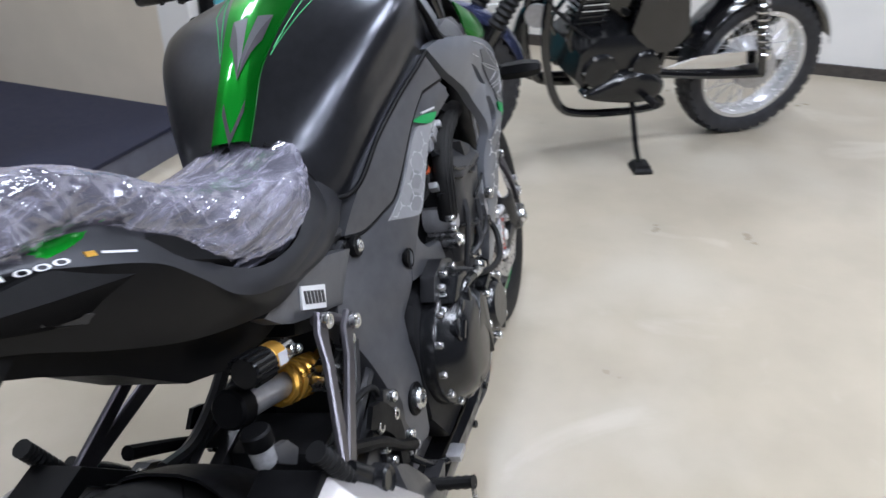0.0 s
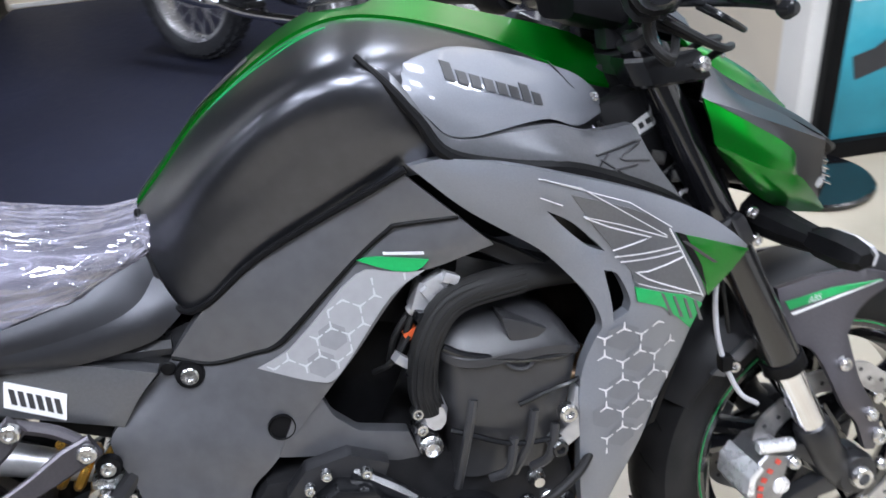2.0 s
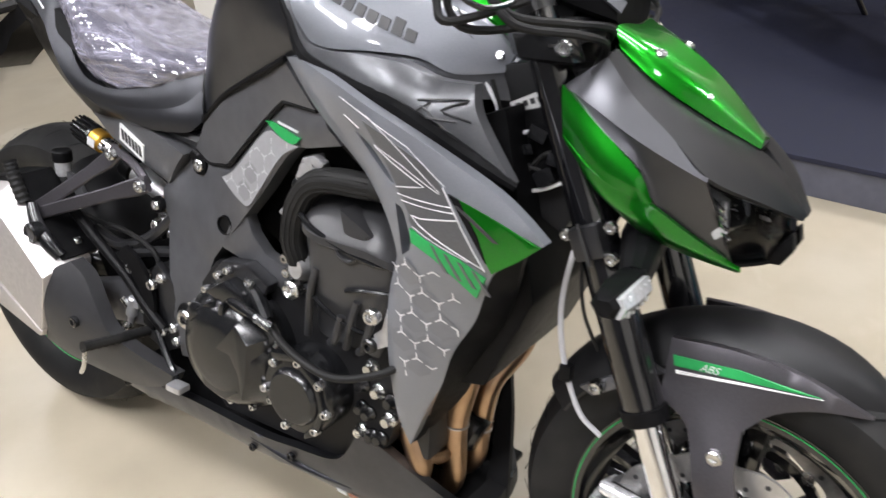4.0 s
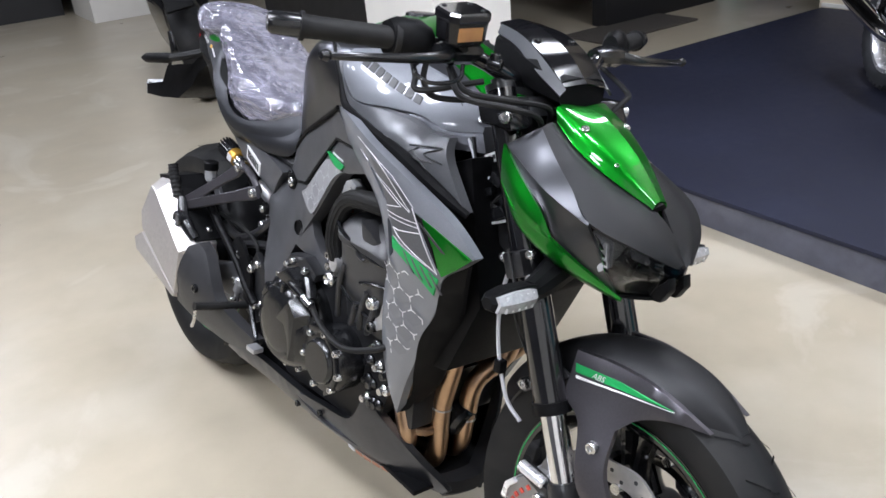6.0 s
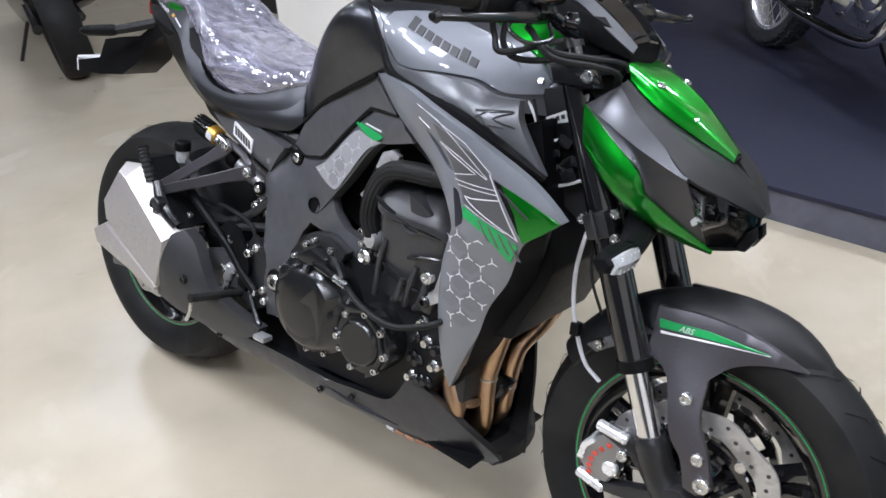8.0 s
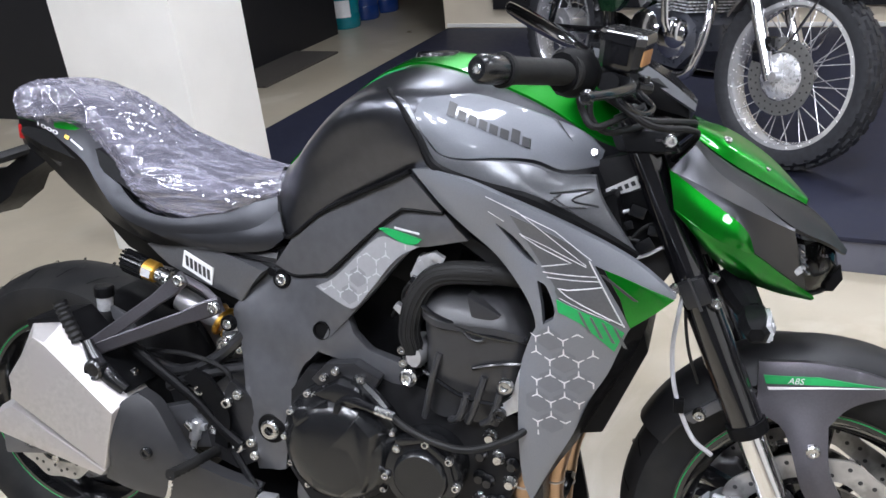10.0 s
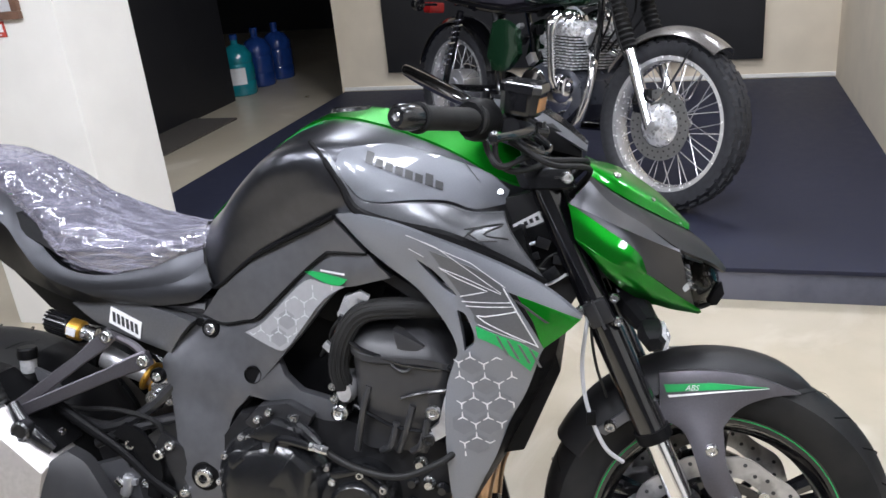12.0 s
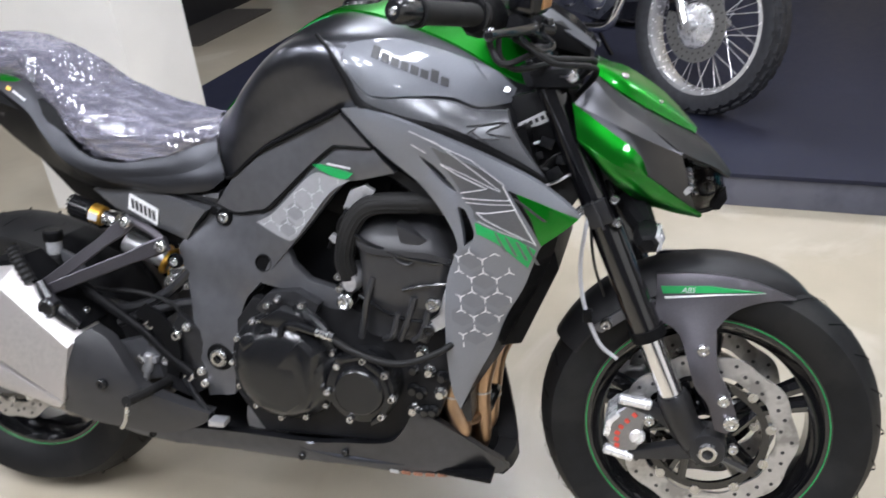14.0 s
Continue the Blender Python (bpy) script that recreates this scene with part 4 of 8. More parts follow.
sides = both("seat_side_cover", between(TAIL_TOP, TAIL_CREASE, 6, 0.003), "tail_black", bike, "matte black tail cover")
both("tail_lower_strip", between(TAIL_CREASE[:7], TAIL_LOW[:7], 5, 0.004), "strip_black", bike, "black strip under the tail crease")
both("seat_base_cover", between(TAIL_CREASE[6:], TAIL_LOW[6:], 5, 0.004), "tail_black", bike, "matte black cover below the seat")
both("tail_edge", between([(x, y + 0.004, z) for x, y, z in TAIL_TOP], [(x, y * 0.55, z - 0.03) for x, y, z in TAIL_TOP], 3), "tail_black", bike)
both("tail_under_edge", between(TAIL_LOW, [(x, y * 0.4, z + 0.004) for x, y, z in TAIL_LOW], 3), "plastic", bike)
FLASH_TOP = [(x, y - 0.001, z - 0.001) for x, y, z in TAIL_TOP[:4]]
part("green_flash", between(FLASH_TOP, [(-0.03, -0.042, 0.957), (0.035, -0.060, 0.949), (0.10, -0.073, 0.938), (0.168, -0.068, 0.936)], 3, 0.001), "green", sides[0], "green flash on the tail")
part("number", lettering("1000", 0.015, lambda x, y: (0.062 + x * 2.3 - y * 0.1, side_h(0.062 + x * 2.3, 0.9395 - 0.62 * x + y * 0.62) - 0.0024, 0.9395 - 0.62 * x + y * 0.62)), "white_print", sides[0], "thin white number")
part("number_bar", panel([(0.112, 0.924), (0.122, 0.920), (0.123, 0.925), (0.113, 0.929)], side_h, 0.003, 0.01, lift=0.002, lip=0, per=1), "gold", sides[0])
part("number_bar", panel([(0.128, 0.919), (0.160, 0.902), (0.161, 0.904), (0.129, 0.921)], side_h, 0.003, 0.01, lift=0.002, lip=0, per=1), "mark_grey", sides[0])
part("under_tray", loft([[(u, y + 0.01, z) for y, z in ((-h, z1), (-h, (z0 + z1) / 2), (-h * 0.75, z0), (h * 0.75, z0), (h, (z0 + z1) / 2), (h, z1))] for u, h, z0, z1 in ((-0.03, 0.03, 0.885, 0.93), (0.05, 0.05, 0.835, 0.92), (0.12, 0.062, 0.785, 0.90), (0.20, 0.078, 0.712, 0.86), (0.27, 0.088, 0.682, 0.81), (0.34, 0.092, 0.672, 0.78), (0.42, 0.10, 0.675, 0.76))]), "plastic", bike, "black tray under the tail")
part("tail_unit", loft([[(u, h * c, w + d * s) for c, s in [(math.cos(2 * math.pi * k / 12), math.sin(2 * math.pi * k / 12)) for k in range(12)]] for u, h, w, d in ((-0.02, 0.05, 0.93, 0.025), (0.06, 0.085, 0.91, 0.05), (0.2, 0.105, 0.87, 0.06), (0.36, 0.115, 0.78, 0.05), (0.52, 0.09, 0.77, 0.04))]), "plastic", bike)
part("tail_lamp", box((-0.022, 0, 0.93), (0.02, 0.09, 0.03), 0.006), material("red_lens", (0.25, 0.01, 0.01), 0.2, coat=0.6), bike, "red tail lamp")
hanger = part("plate_hanger", loft([[(u, y * s, z) for y, z in ((-1, z0), (1, z0), (1, z1), (-1, z1))] for u, s, z0, z1 in ((0.04, 0.045, 0.88, 0.92), (-0.05, 0.040, 0.835, 0.875), (-0.075, 0.044, 0.80, 0.858), (-0.15, 0.050, 0.755, 0.848), (-0.215, 0.052, 0.748, 0.836), (-0.235, 0.058, 0.745, 0.788), (-0.33, 0.064, 0.742, 0.770))]), "plastic", bike, "black rear mudguard hanger")
for s in (-1, 1):
    part("signal_stem", tube([(-0.02, 0.035 * s, 0.895), (-0.055, 0.07 * s, 0.882), (-0.09, 0.095 * s, 0.872)], 0.011, 8), "rubber", hanger)
    part("signal_lens", loft([[(u, s * (y + 0.016 * math.cos(a) * k), w + 0.014 * math.sin(a) * k) for a in np.linspace(0, 2 * math.pi, 13)[:-1]] for u, y, w, k in ((-0.085, 0.092, 0.873, 0.6), (-0.10, 0.100, 0.870, 1.0), (-0.17, 0.125, 0.862, 0.95), (-0.19, 0.130, 0.860, 0.4))]), "plastic", hanger)

part("plate_bracket", join(box((-0.318, 0, 0.778), (0.05, 0.115, 0.006), 0.002), box((-0.34, 0, 0.758), (0.006, 0.12, 0.034), 0.002)), "mark_grey", hanger, "pale bracket at the hanger's end")

# grey strut cover with the white maker's label
strut_h = surface([(0.30, 0.72, -0.112), (0.40, 0.74, -0.118), (0.51, 0.68, -0.118), (0.35, 0.69, -0.112), (0.47, 0.64, -0.112)])
strut = both("strut_cover", panel([(0.292, 0.736), (0.400, 0.742), (0.465, 0.725), (0.530, 0.700), (0.502, 0.672), (0.478, 0.640), (0.345, 0.694)], strut_h, 0.03, 0.015, lip=0.006), "satin_grey", bike, "grey rear strut cover")
LAB = [(0.375, 0.730), (0.432, 0.699), (0.423, 0.668), (0.366, 0.700)]
lab = part("white_label", panel(LAB, strut_h, 0.003, 0.01, lift=0.003, lip=0, per=1), "white_print", strut[0], "white label with plain black bars")
for i in range(6):
    t = 0.14 + 0.145 * i
    c = Vector(LAB[0]).lerp(Vector(LAB[1]), t).lerp(Vector(LAB[3]).lerp(Vector(LAB[2]), t), 0.5)
    part("lettering_bar", panel([(c.x - 0.003, c.y - 0.008), (c.x + 0.0022, c.y - 0.011), (c.x + 0.004, c.y + 0.008), (c.x - 0.0012, c.y + 0.011)], strut_h, 0.002, 0.01, lift=0.0042, lip=0, per=1), "dark_print", lab)


# ---- its wheels, fork and head ----
def ring(c, r, half, thick, n=48, axis=(0, 1, 0)):
    """A flat ring about an axis through c."""
    return lathe([(r - thick / 2, -half), (r + thick / 2, -half), (r + thick / 2, half), (r - thick / 2, half)], c, axis, n, close=True)


def tyre_profile(radius, width, rim):
    h = width / 2
    return [(rim - 0.004, -h * 0.62), (rim + 0.012, -h * 0.82), (radius - (radius - rim) * 0.52, -h * 0.99), (radius - (radius - rim) * 0.3, -h * 0.94), (radius - 0.016, -h * 0.66), (radius - 0.004, -h * 0.34), (radius, 0), (radius - 0.004, h * 0.34), (radius - 0.016, h * 0.66), (radius - (radius - rim) * 0.3, h * 0.94), (radius - (radius - rim) * 0.52, h * 0.99), (rim + 0.012, h * 0.82), (rim - 0.004, h * 0.62)]


def sport_wheel(name, c, radius, width, label):
    """A cast wheel with five split spokes, a thin green line on the rim, and a road tyre with cut grooves."""
    w = part(name, lathe([(0.03, -0.05), (0.04, -0.05), (0.045, -0.03), (0.045, 0.03), (0.04, 0.05), (0.03, 0.05)], c, (0, 1, 0), 28, close=True), "gloss_black", bike, label)
    rim = 0.214
    h = width * 0.36
    part("tyre", lathe(tyre_profile(radius, width, rim), c, (0, 1, 0), 96, close=True), "rubber", w, "black road tyre")
    part("rim", lathe([(rim + 0.002, -h), (rim - 0.010, -h), (rim - 0.016, -h + 0.012), (rim - 0.034, -h * 0.4), (rim - 0.034, h * 0.4), (rim - 0.016, h - 0.012), (rim - 0.010, h), (rim + 0.002, h)], c, (0, 1, 0), 72, close=True), "gloss_black", w, "gloss black rim")
    for s in (-1, 1):
        part("rim_stripe", lathe([(rim - 0.0010, s * (h + 0.0012)), (rim - 0.0022, s * (h + 0.0016)), (rim - 0.0032, s * (h + 0.0006))], c, (0, 1, 0), 96, caps=False), "green_film", w, "thin green rim stripe")
    for k in range(5):
        for d in (-0.11, 0.11):
            a = 2 * math.pi * k / 5 + 0.35
            p0 = c + Vector((math.cos(a) * 0.035, 0, math.sin(a) * 0.035))
            p1 = c + Vector((math.cos(a + d) * (rim - 0.026), 0, math.sin(a + d) * (rim - 0.026)))
            part("spoke", tube([p0, p0.lerp(p1, 0.5), p1], [0.017, 0.012, 0.014], 8, 3, flat=1.25), "gloss_black", w)
    v, f = [], []
    for k in range(26):
        for s in (-1, 1):
            a0 = 2 * math.pi * (k + (0.5 if s > 0 else 0)) / 26
            pts = []
            for t in range(6):
                q = t / 5
                lat = s * width * (0.06 + 0.33 * q)
                x = abs(lat) / (width / 2)
                r = radius - (0.0 if x < 0.34 else (x - 0.34) ** 2 * 0.16) - (x * x) * 0.035 * (0 if x > 0.34 else 1) + 0.0006
                pts.append((a0 + 0.17 * q * q, lat, r))
            for i in range(5):
                n = len(v)
                for (a, y, r), da in ((pts[i], -0.006), (pts[i], 0.006), (pts[i + 1], 0.006), (pts[i + 1], -0.006)):
                    v.append(tuple(c + Vector((math.cos(a + da) * r, y, math.sin(a + da) * r))))
                f.append((n, n + 1, n + 2, n + 3))
    part("tread", (v, f), "plastic", w, kind="stuff")
    return w


front = sport_wheel("front_wheel", FA, 0.302, 0.122, "gloss black cast front wheel with green stripe")
rear = sport_wheel("rear_wheel", RA, 0.320, 0.19, "gloss black cast rear wheel with green stripe")


def brake_disc(c, r, y, parent):
    """A wavy drilled disc on a black carrier with floating bobbins."""
    out, inn, n = [], [], 120
    for k in range(n):
        a = 2 * math.pi * k / n
        ro = r - 0.0035 + 0.0035 * math.cos(a * 10)
        ri = r - 0.040 + 0.0025 * math.cos(a * 10)
        out.append((math.cos(a) * ro, math.sin(a) * ro))
        inn.append((math.cos(a) * ri, math.sin(a) * ri))
    v, f = [], []
    for z in (-0.0025, 0.0025):
        v += [(c.x + p[0], y + z, c.z + p[1]) for p in out] + [(c.x + p[0], y + z, c.z + p[1]) for p in inn]
    for k in range(n):
        m = (k + 1) % n
        f += [(k, m, n + m, n + k), (2 * n + k, 3 * n + k, 3 * n + m, 2 * n + m), (k, 2 * n + k, 2 * n + m, m), (n + k, n + m, 3 * n + m, 3 * n + k)]
    d = part("brake_disc", (v, f), "disc", parent, "drilled steel brake disc")
    cc = Vector((c.x, y, c.z))
    hv = join(*[lathe([(0, 0.0031), (0.0036, 0.0031), (0.0036, -0.0031), (0, -0.0031)], cc + Vector((math.cos(a) * q, 0, math.sin(a) * q)), (0, 1, 0), 8) for k in range(20) for q, a in ((r - 0.012 - 0.008 * (k % 2), 2 * math.pi * k / 20), (r - 0.030 + 0.006 * (k % 2), 2 * math.pi * (k + 0.5) / 20))])
    part("drill_hole", hv, "dark_print", d, kind="stuff")
    carrier = part("disc_carrier", ring(cc, r - 0.055, 0.004, 0.014), "gloss_black", parent)
    for k in range(10):
        a = 2 * math.pi * k / 10 + 0.2
        q = cc + Vector((math.cos(a) * (r - 0.046), 0, math.sin(a) * (r - 0.046)))
        part("bobbin", lathe([(0, -0.006), (0.009, -0.006), (0.009, 0.006), (0, 0.006)], q, (0, 1, 0), 12), "steel", carrier)
    for k in range(5):
        a = 2 * math.pi * k / 5 + 0.2
        p0, p1 = cc + Vector((math.cos(a) * 0.045, 0, math.sin(a) * 0.045)), cc + Vector((math.cos(a + 0.35) * (r - 0.06), 0, math.sin(a + 0.35) * (r - 0.06)))
        part("carrier_arm", tube([p0, p1], 0.008, 6, 1), "gloss_black", carrier)
    return d


for s in (-1, 1):
    brake_disc(FA, 0.157, 0.068 * s, front)
brake_disc(RA, 0.122, -0.085, rear)

fork = part("lower_yoke", prism([(1.195, 0.800), (1.255, 0.795), (1.265, 0.765), (1.205, 0.768)], -0.100, 0.100, 0.008), "engine", bike, "black fork yoke")
top_yoke = part("top_yoke", prism([(1.125, 0.955), (1.19, 0.965), (1.20, 0.935), (1.13, 0.928)], -0.085, 0.085, 0.008), "engine", bike, "black top fork yoke")
for s in (-1, 1):
    def fp(w, y=0.102, fwd=0.0, s=s):
        return (1.16 - 0.40 * (w - 0.934) + fwd, s * y, w)

    leg = part("fork_leg", tube([fp(0.972), fp(0.93), fp(0.60), fp(0.497)], [0.0235, 0.0242, 0.0270, 0.0275], 20, 4), "gloss_black", bike, "gloss black fork tube")
    part("fork_cap", lathe([(0, 0.012), (0.013, 0.012), (0.014, 0.004), (0.024, 0.004), (0.024, -0.006)], fp(0.974), (-0.4, 0, 0.92), 20), "engine", leg)
    boss = part("top_clamp", loft([[tuple(Vector(fp(w)) + Vector((du * k, dv * k * s, 0))) for du, dv in ((-0.036, -0.02), (-0.036, 0.02), (-0.02, 0.036), (0.02, 0.040), (0.050, 0.040), (0.054, 0.030), (0.052, 0.012), (0.03, -0.03), (-0.02, -0.03))] for w, k in ((0.918, 0.9), (0.922, 1.0), (0.950, 1.0), (0.955, 0.92))]), "engine_gloss", bike, "black top clamp round the fork tube")
    part("clamp_bolt", bolt((1.203, s * 0.143, 0.937), (0.35, s, 0), 0.0095, 0.008), "steel", boss)
    part("clamp_gap", box((1.196, s * 0.130, 0.938), (0.024, 0.026, 0.0035), 0), "dark_print", boss)
    part("fork_collar", tube([fp(0.512), fp(0.494)], 0.0305, 20), "plastic", leg)
    part("fork_slider", tube([fp(0.50), fp(0.375)], 0.0215, 20, 1), "chrome", leg, "polished chrome fork slider")
    part("fork_foot", tube([fp(0.392), fp(0.375), fp(0.33, 0.1), (1.425, s * 0.098, 0.30)], [0.025, 0.029, 0.028, 0.03], 14), "engine", leg, "black fork foot")
    part("axle_clamp", lathe([(0.018, 0.0), (0.03, 0.002), (0.034, 0.012), (0.034, 0.05)], (1.44, s * 0.128, 0.297), (0, -s, 0), 24), "engine", leg)
    part("axle_nut", lathe([(0.009, -0.004), (0.0095, 0.007), (0.015, 0.007), (0.017, 0.003), (0.017, -0.012)], (1.44, s * 0.131, 0.297), (0, s, 0), 20), "steel", leg)
    part("pinch_bolt", bolt((1.482, s * 0.118, 0.302), (0, s, 0), 0.009, 0.008), "steel", leg)
    part("caliper_arm", prism([(1.425, 0.335), (1.36, 0.365), (1.30, 0.378), (1.292, 0.366), (1.35, 0.345), (1.40, 0.30), (1.30, 0.272), (1.30, 0.258), (1.43, 0.272)], s * 0.088, s * 0.112, 0.004), "engine", leg)
    cal = part("brake_caliper", prism([(1.270, 0.330), (1.284, 0.350), (1.302, 0.364), (1.330, 0.368), (1.345, 0.352), (1.336, 0.338), (1.328, 0.315), (1.332, 0.296), (1.320, 0.276), (1.288, 0.274), (1.266, 0.298)], s * 0.040, s * 0.111, 0.007, seg=3), "caliper", bike, "grey alloy brake caliper with red lettering bars")
    part("caliper_bridge", prism([(1.262, 0.305), (1.268, 0.335), (1.285, 0.352), (1.292, 0.345), (1.278, 0.33), (1.274, 0.305)], s * 0.036, s * 0.117, 0.004), "bright_alloy", cal)
    for i in range(6):
        a = i / 5
        part("lettering_bar", box((1.287 + 0.030 * a - 0.012 * math.sin(a * 3.1), s * 0.1122, 0.286 + 0.062 * a), (0.009, 0.0022, 0.0075), 0.001, (0, 18 + 24 * a, 0)), "red_print", cal)
    for p0, p1 in (((1.288, 0.376), (1.345, 0.367)), ((1.264, 0.276), (1.316, 0.262))):
        part("caliper_sleeve", cyl((p0[0], s * 0.106, p0[1]), (p1[0], s * 0.106, p1[1]), 0.010, bevel=0.003), "bright_alloy", cal, "bright caliper mounting sleeve")
    part("caliper_bolt", bolt((1.341, s * 0.112, 0.341), (0, s, 0), 0.010, 0.008), "steel", cal)
    part("caliper_piston", cyl((1.322, s * 0.10, 0.305), (1.322, s * 0.1145, 0.305), 0.014, bevel=0.003), "bright_alloy", cal)
    cl = part("fork_clamp", box(fp(0.716, 0.110), (0.040, 0.056, 0.042), 0.007, (0, -23, 0)), "engine", bike, "black clamp on the fork tube")
    part("clamp_slit", box(fp(0.716, 0.1415), (0.004, 0.003, 0.052), 0, (0, -23, 0)), "dark_print", cl)
    for du, dw in ((0.032, 0.024), (0.038, -0.014), (-0.036, 0.004)):
        part("clamp_bolt", bolt((fp(0.716)[0] + du * 0.8, s * 0.128, 0.716 + dw), (0, s, 0), 0.008, 0.006), "steel", cl)
    # indicator on its stem
    sig = part("front_indicator", loft([[(1.325 + dx * k, s * y, 0.705 + dz * k) for dx, dz in ((-0.02, 0.0), (-0.012, 0.016), (0.012, 0.018), (0.022, 0.004), (0.016, -0.014), (-0.008, -0.016))] for y, k in ((0.175, 0.8), (0.19, 1.0), (0.235, 1.05), (0.262, 0.8), (0.268, 0.5))]), "plastic", bike, "black indicator with a clear ribbed lens")
    part("indicator_lens", loft([[(1.336 + dx * k, s * y, 0.705 + dz * k) for dx, dz in ((-0.010, 0.0), (-0.004, 0.014), (0.008, 0.015), (0.014, 0.002), (0.008, -0.013), (-0.004, -0.013))] for y, k in ((0.186, 0.8), (0.196, 1.05), (0.235, 1.1), (0.262, 0.8))]), "lens_grey", sig, "clear ribbed lens")
    part("indicator_stem", tube([(1.30, s * 0.085, 0.725), (1.315, s * 0.14, 0.712), (1.325, s * 0.18, 0.706)], [0.028, 0.022, 0.017], 10), "plastic", sig)
    for i in range(5):
        part("lens_rib", box((1.325 + 0.018, s * (0.196 + 0.013 * i), 0.705), (0.008, 0.004, 0.024), 0.001), "mark_grey", sig)

# front mudguard
FR = 0.317
rows = []
for k in range(25):
    a = math.radians(149 - 91 * k / 24)
    t = k / 24
    taper = 1 - 0.55 * (max(0, t - 0.70) / 0.30) ** 1.6 - 0.15 * max(0, 0.15 - t) / 0.15
    r = FR + 0.006 * math.sin(t * math.pi) - 0.014 * (max(0, t - 0.8) / 0.2) ** 2
    row = []
    for j in range(13):
        x = -1 + 2 * j / 12
        y = 0.070 * taper * x
        drop = 0.045 * abs(x) ** 3.2
        row.append((FA.x + math.cos(a) * (r - drop), y, FA.z + math.sin(a) * (r - drop)))
    rows.append(row)
guard_top = sheet(rows)
inner = [[(FA.x + (p[0] - FA.x) * 0.985, p[1] * 0.97, FA.z + (p[2] - FA.z) * 0.985) for p in row] for row in rows]
guard = part("front_mudguard", join(guard_top, sheet(inner), sheet([rows[0], inner[0]]), sheet([rows[-1], inner[-1]]), sheet([[r[0] for r in rows], [r[0] for r in inner]]), sheet([[r[-1] for r in rows], [r[-1] for r in inner]])), "flat_black", bike, "matte black front mudguard with green stripe")
guard_h = surface([(1.33, 0.59, -0.078), (1.40, 0.60, -0.074), (1.50, 0.585, -0.066), (1.58, 0.555, -0.055), (1.36, 0.52, -0.098), (1.43, 0.54, -0.085), (1.34, 0.50, -0.105), (1.46, 0.40, -0.118), (1.47, 0.33, -0.122), (1.42, 0.45, -0.118)])
both("mudguard_side", panel([(1.345, 0.598), (1.42, 0.601), (1.50, 0.588), (1.575, 0.556), (1.52, 0.553), (1.475, 0.538), (1.446, 0.510), (1.450, 0.450), (1.472, 0.400), (1.490, 0.345), (1.470, 0.330), (1.450, 0.338), (1.436, 0.385), (1.412, 0.42), (1.385, 0.50), (1.345, 0.525)], guard_h, 0.012, 0.016, lip=0.005), "satin_dark", guard, "charcoal mudguard side with its strut")
both("mudguard_stripe", panel([(1.352, 0.580), (1.43, 0.5815), (1.520, 0.5705), (1.44, 0.5705), (1.356, 0.568)], guard_h, 0.003, 0.012, lift=0.002, lip=0, per=1), "green_film", guard, "green stripe")
both("mudguard_line", panel([(1.358, 0.563), (1.44, 0.5675), (1.522, 0.569), (1.44, 0.5655), (1.36, 0.5595)], guard_h, 0.003, 0.012, lift=0.002, lip=0, per=1), "white_print", guard)
part("lettering", lettering("ABS", 0.013, lambda x, y: (1.398 + x + y * 0.3, guard_h(1.398 + x, 0.5745 + y) - 0.0035, 0.5745 + y)), "mark_grey", guard, "pale grey lettering")
for u, w in ((1.425, 0.478), (1.462, 0.392), (1.476, 0.352)):
    for s in (1, -1):
        part("mudguard_bolt", bolt((u, s * (guard_h(u, w) - 0.003), w), (0, -s, 0), 0.010 if w > 0.36 else 0.013, 0.006), "steel", guard)
both("mudguard_rear_stay", prism([(1.325, 0.56), (1.345, 0.552), (1.255, 0.487), (1.235, 0.495)], -0.074, -0.082, 0.002), "cover_grey", guard)
both("stay_bolt", bolt((1.262, -0.086, 0.508), (0, -1, 0), 0.010, 0.012), "steel", guard)

# brake hoses down the right leg
for dv, pts in ((0, [(1.235, -0.105, 0.735), (1.227, -0.125, 0.69), (1.219, -0.125, 0.625), (1.226, -0.122, 0.555), (1.252, -0.12, 0.485), (1.283, -0.115, 0.455)]), (1, [(1.237, -0.10, 0.735), (1.235, -0.11, 0.68), (1.242, -0.11, 0.62), (1.258, -0.09, 0.56)])):
    part("brake_hose", tube(pts, 0.0036 if not dv else 0.0026, 8, 6), "film_mark" if not dv else "rubber", bike, "grey rubber brake hose")
part("hose_clip", box((1.232, -0.122, 0.535), (0.016, 0.016, 0.022), 0.003), "plastic", bike)


def ruled(*edges, n=8, bulge=0.0):
    """A smooth patch across edge curves that follow one another."""
    e = [spline(c, 6) for c in edges]
    m = min(len(x) for x in e)
    grid = []
    for k in range(m):
        grid.append([tuple(p) for p in spline([x[k] for x in e], n)] if len(e) > 2 else [tuple(e[0][k] + (e[1][k] - e[0][k]) * j / n) for j in range(n + 1)])
    return sheet(grid)


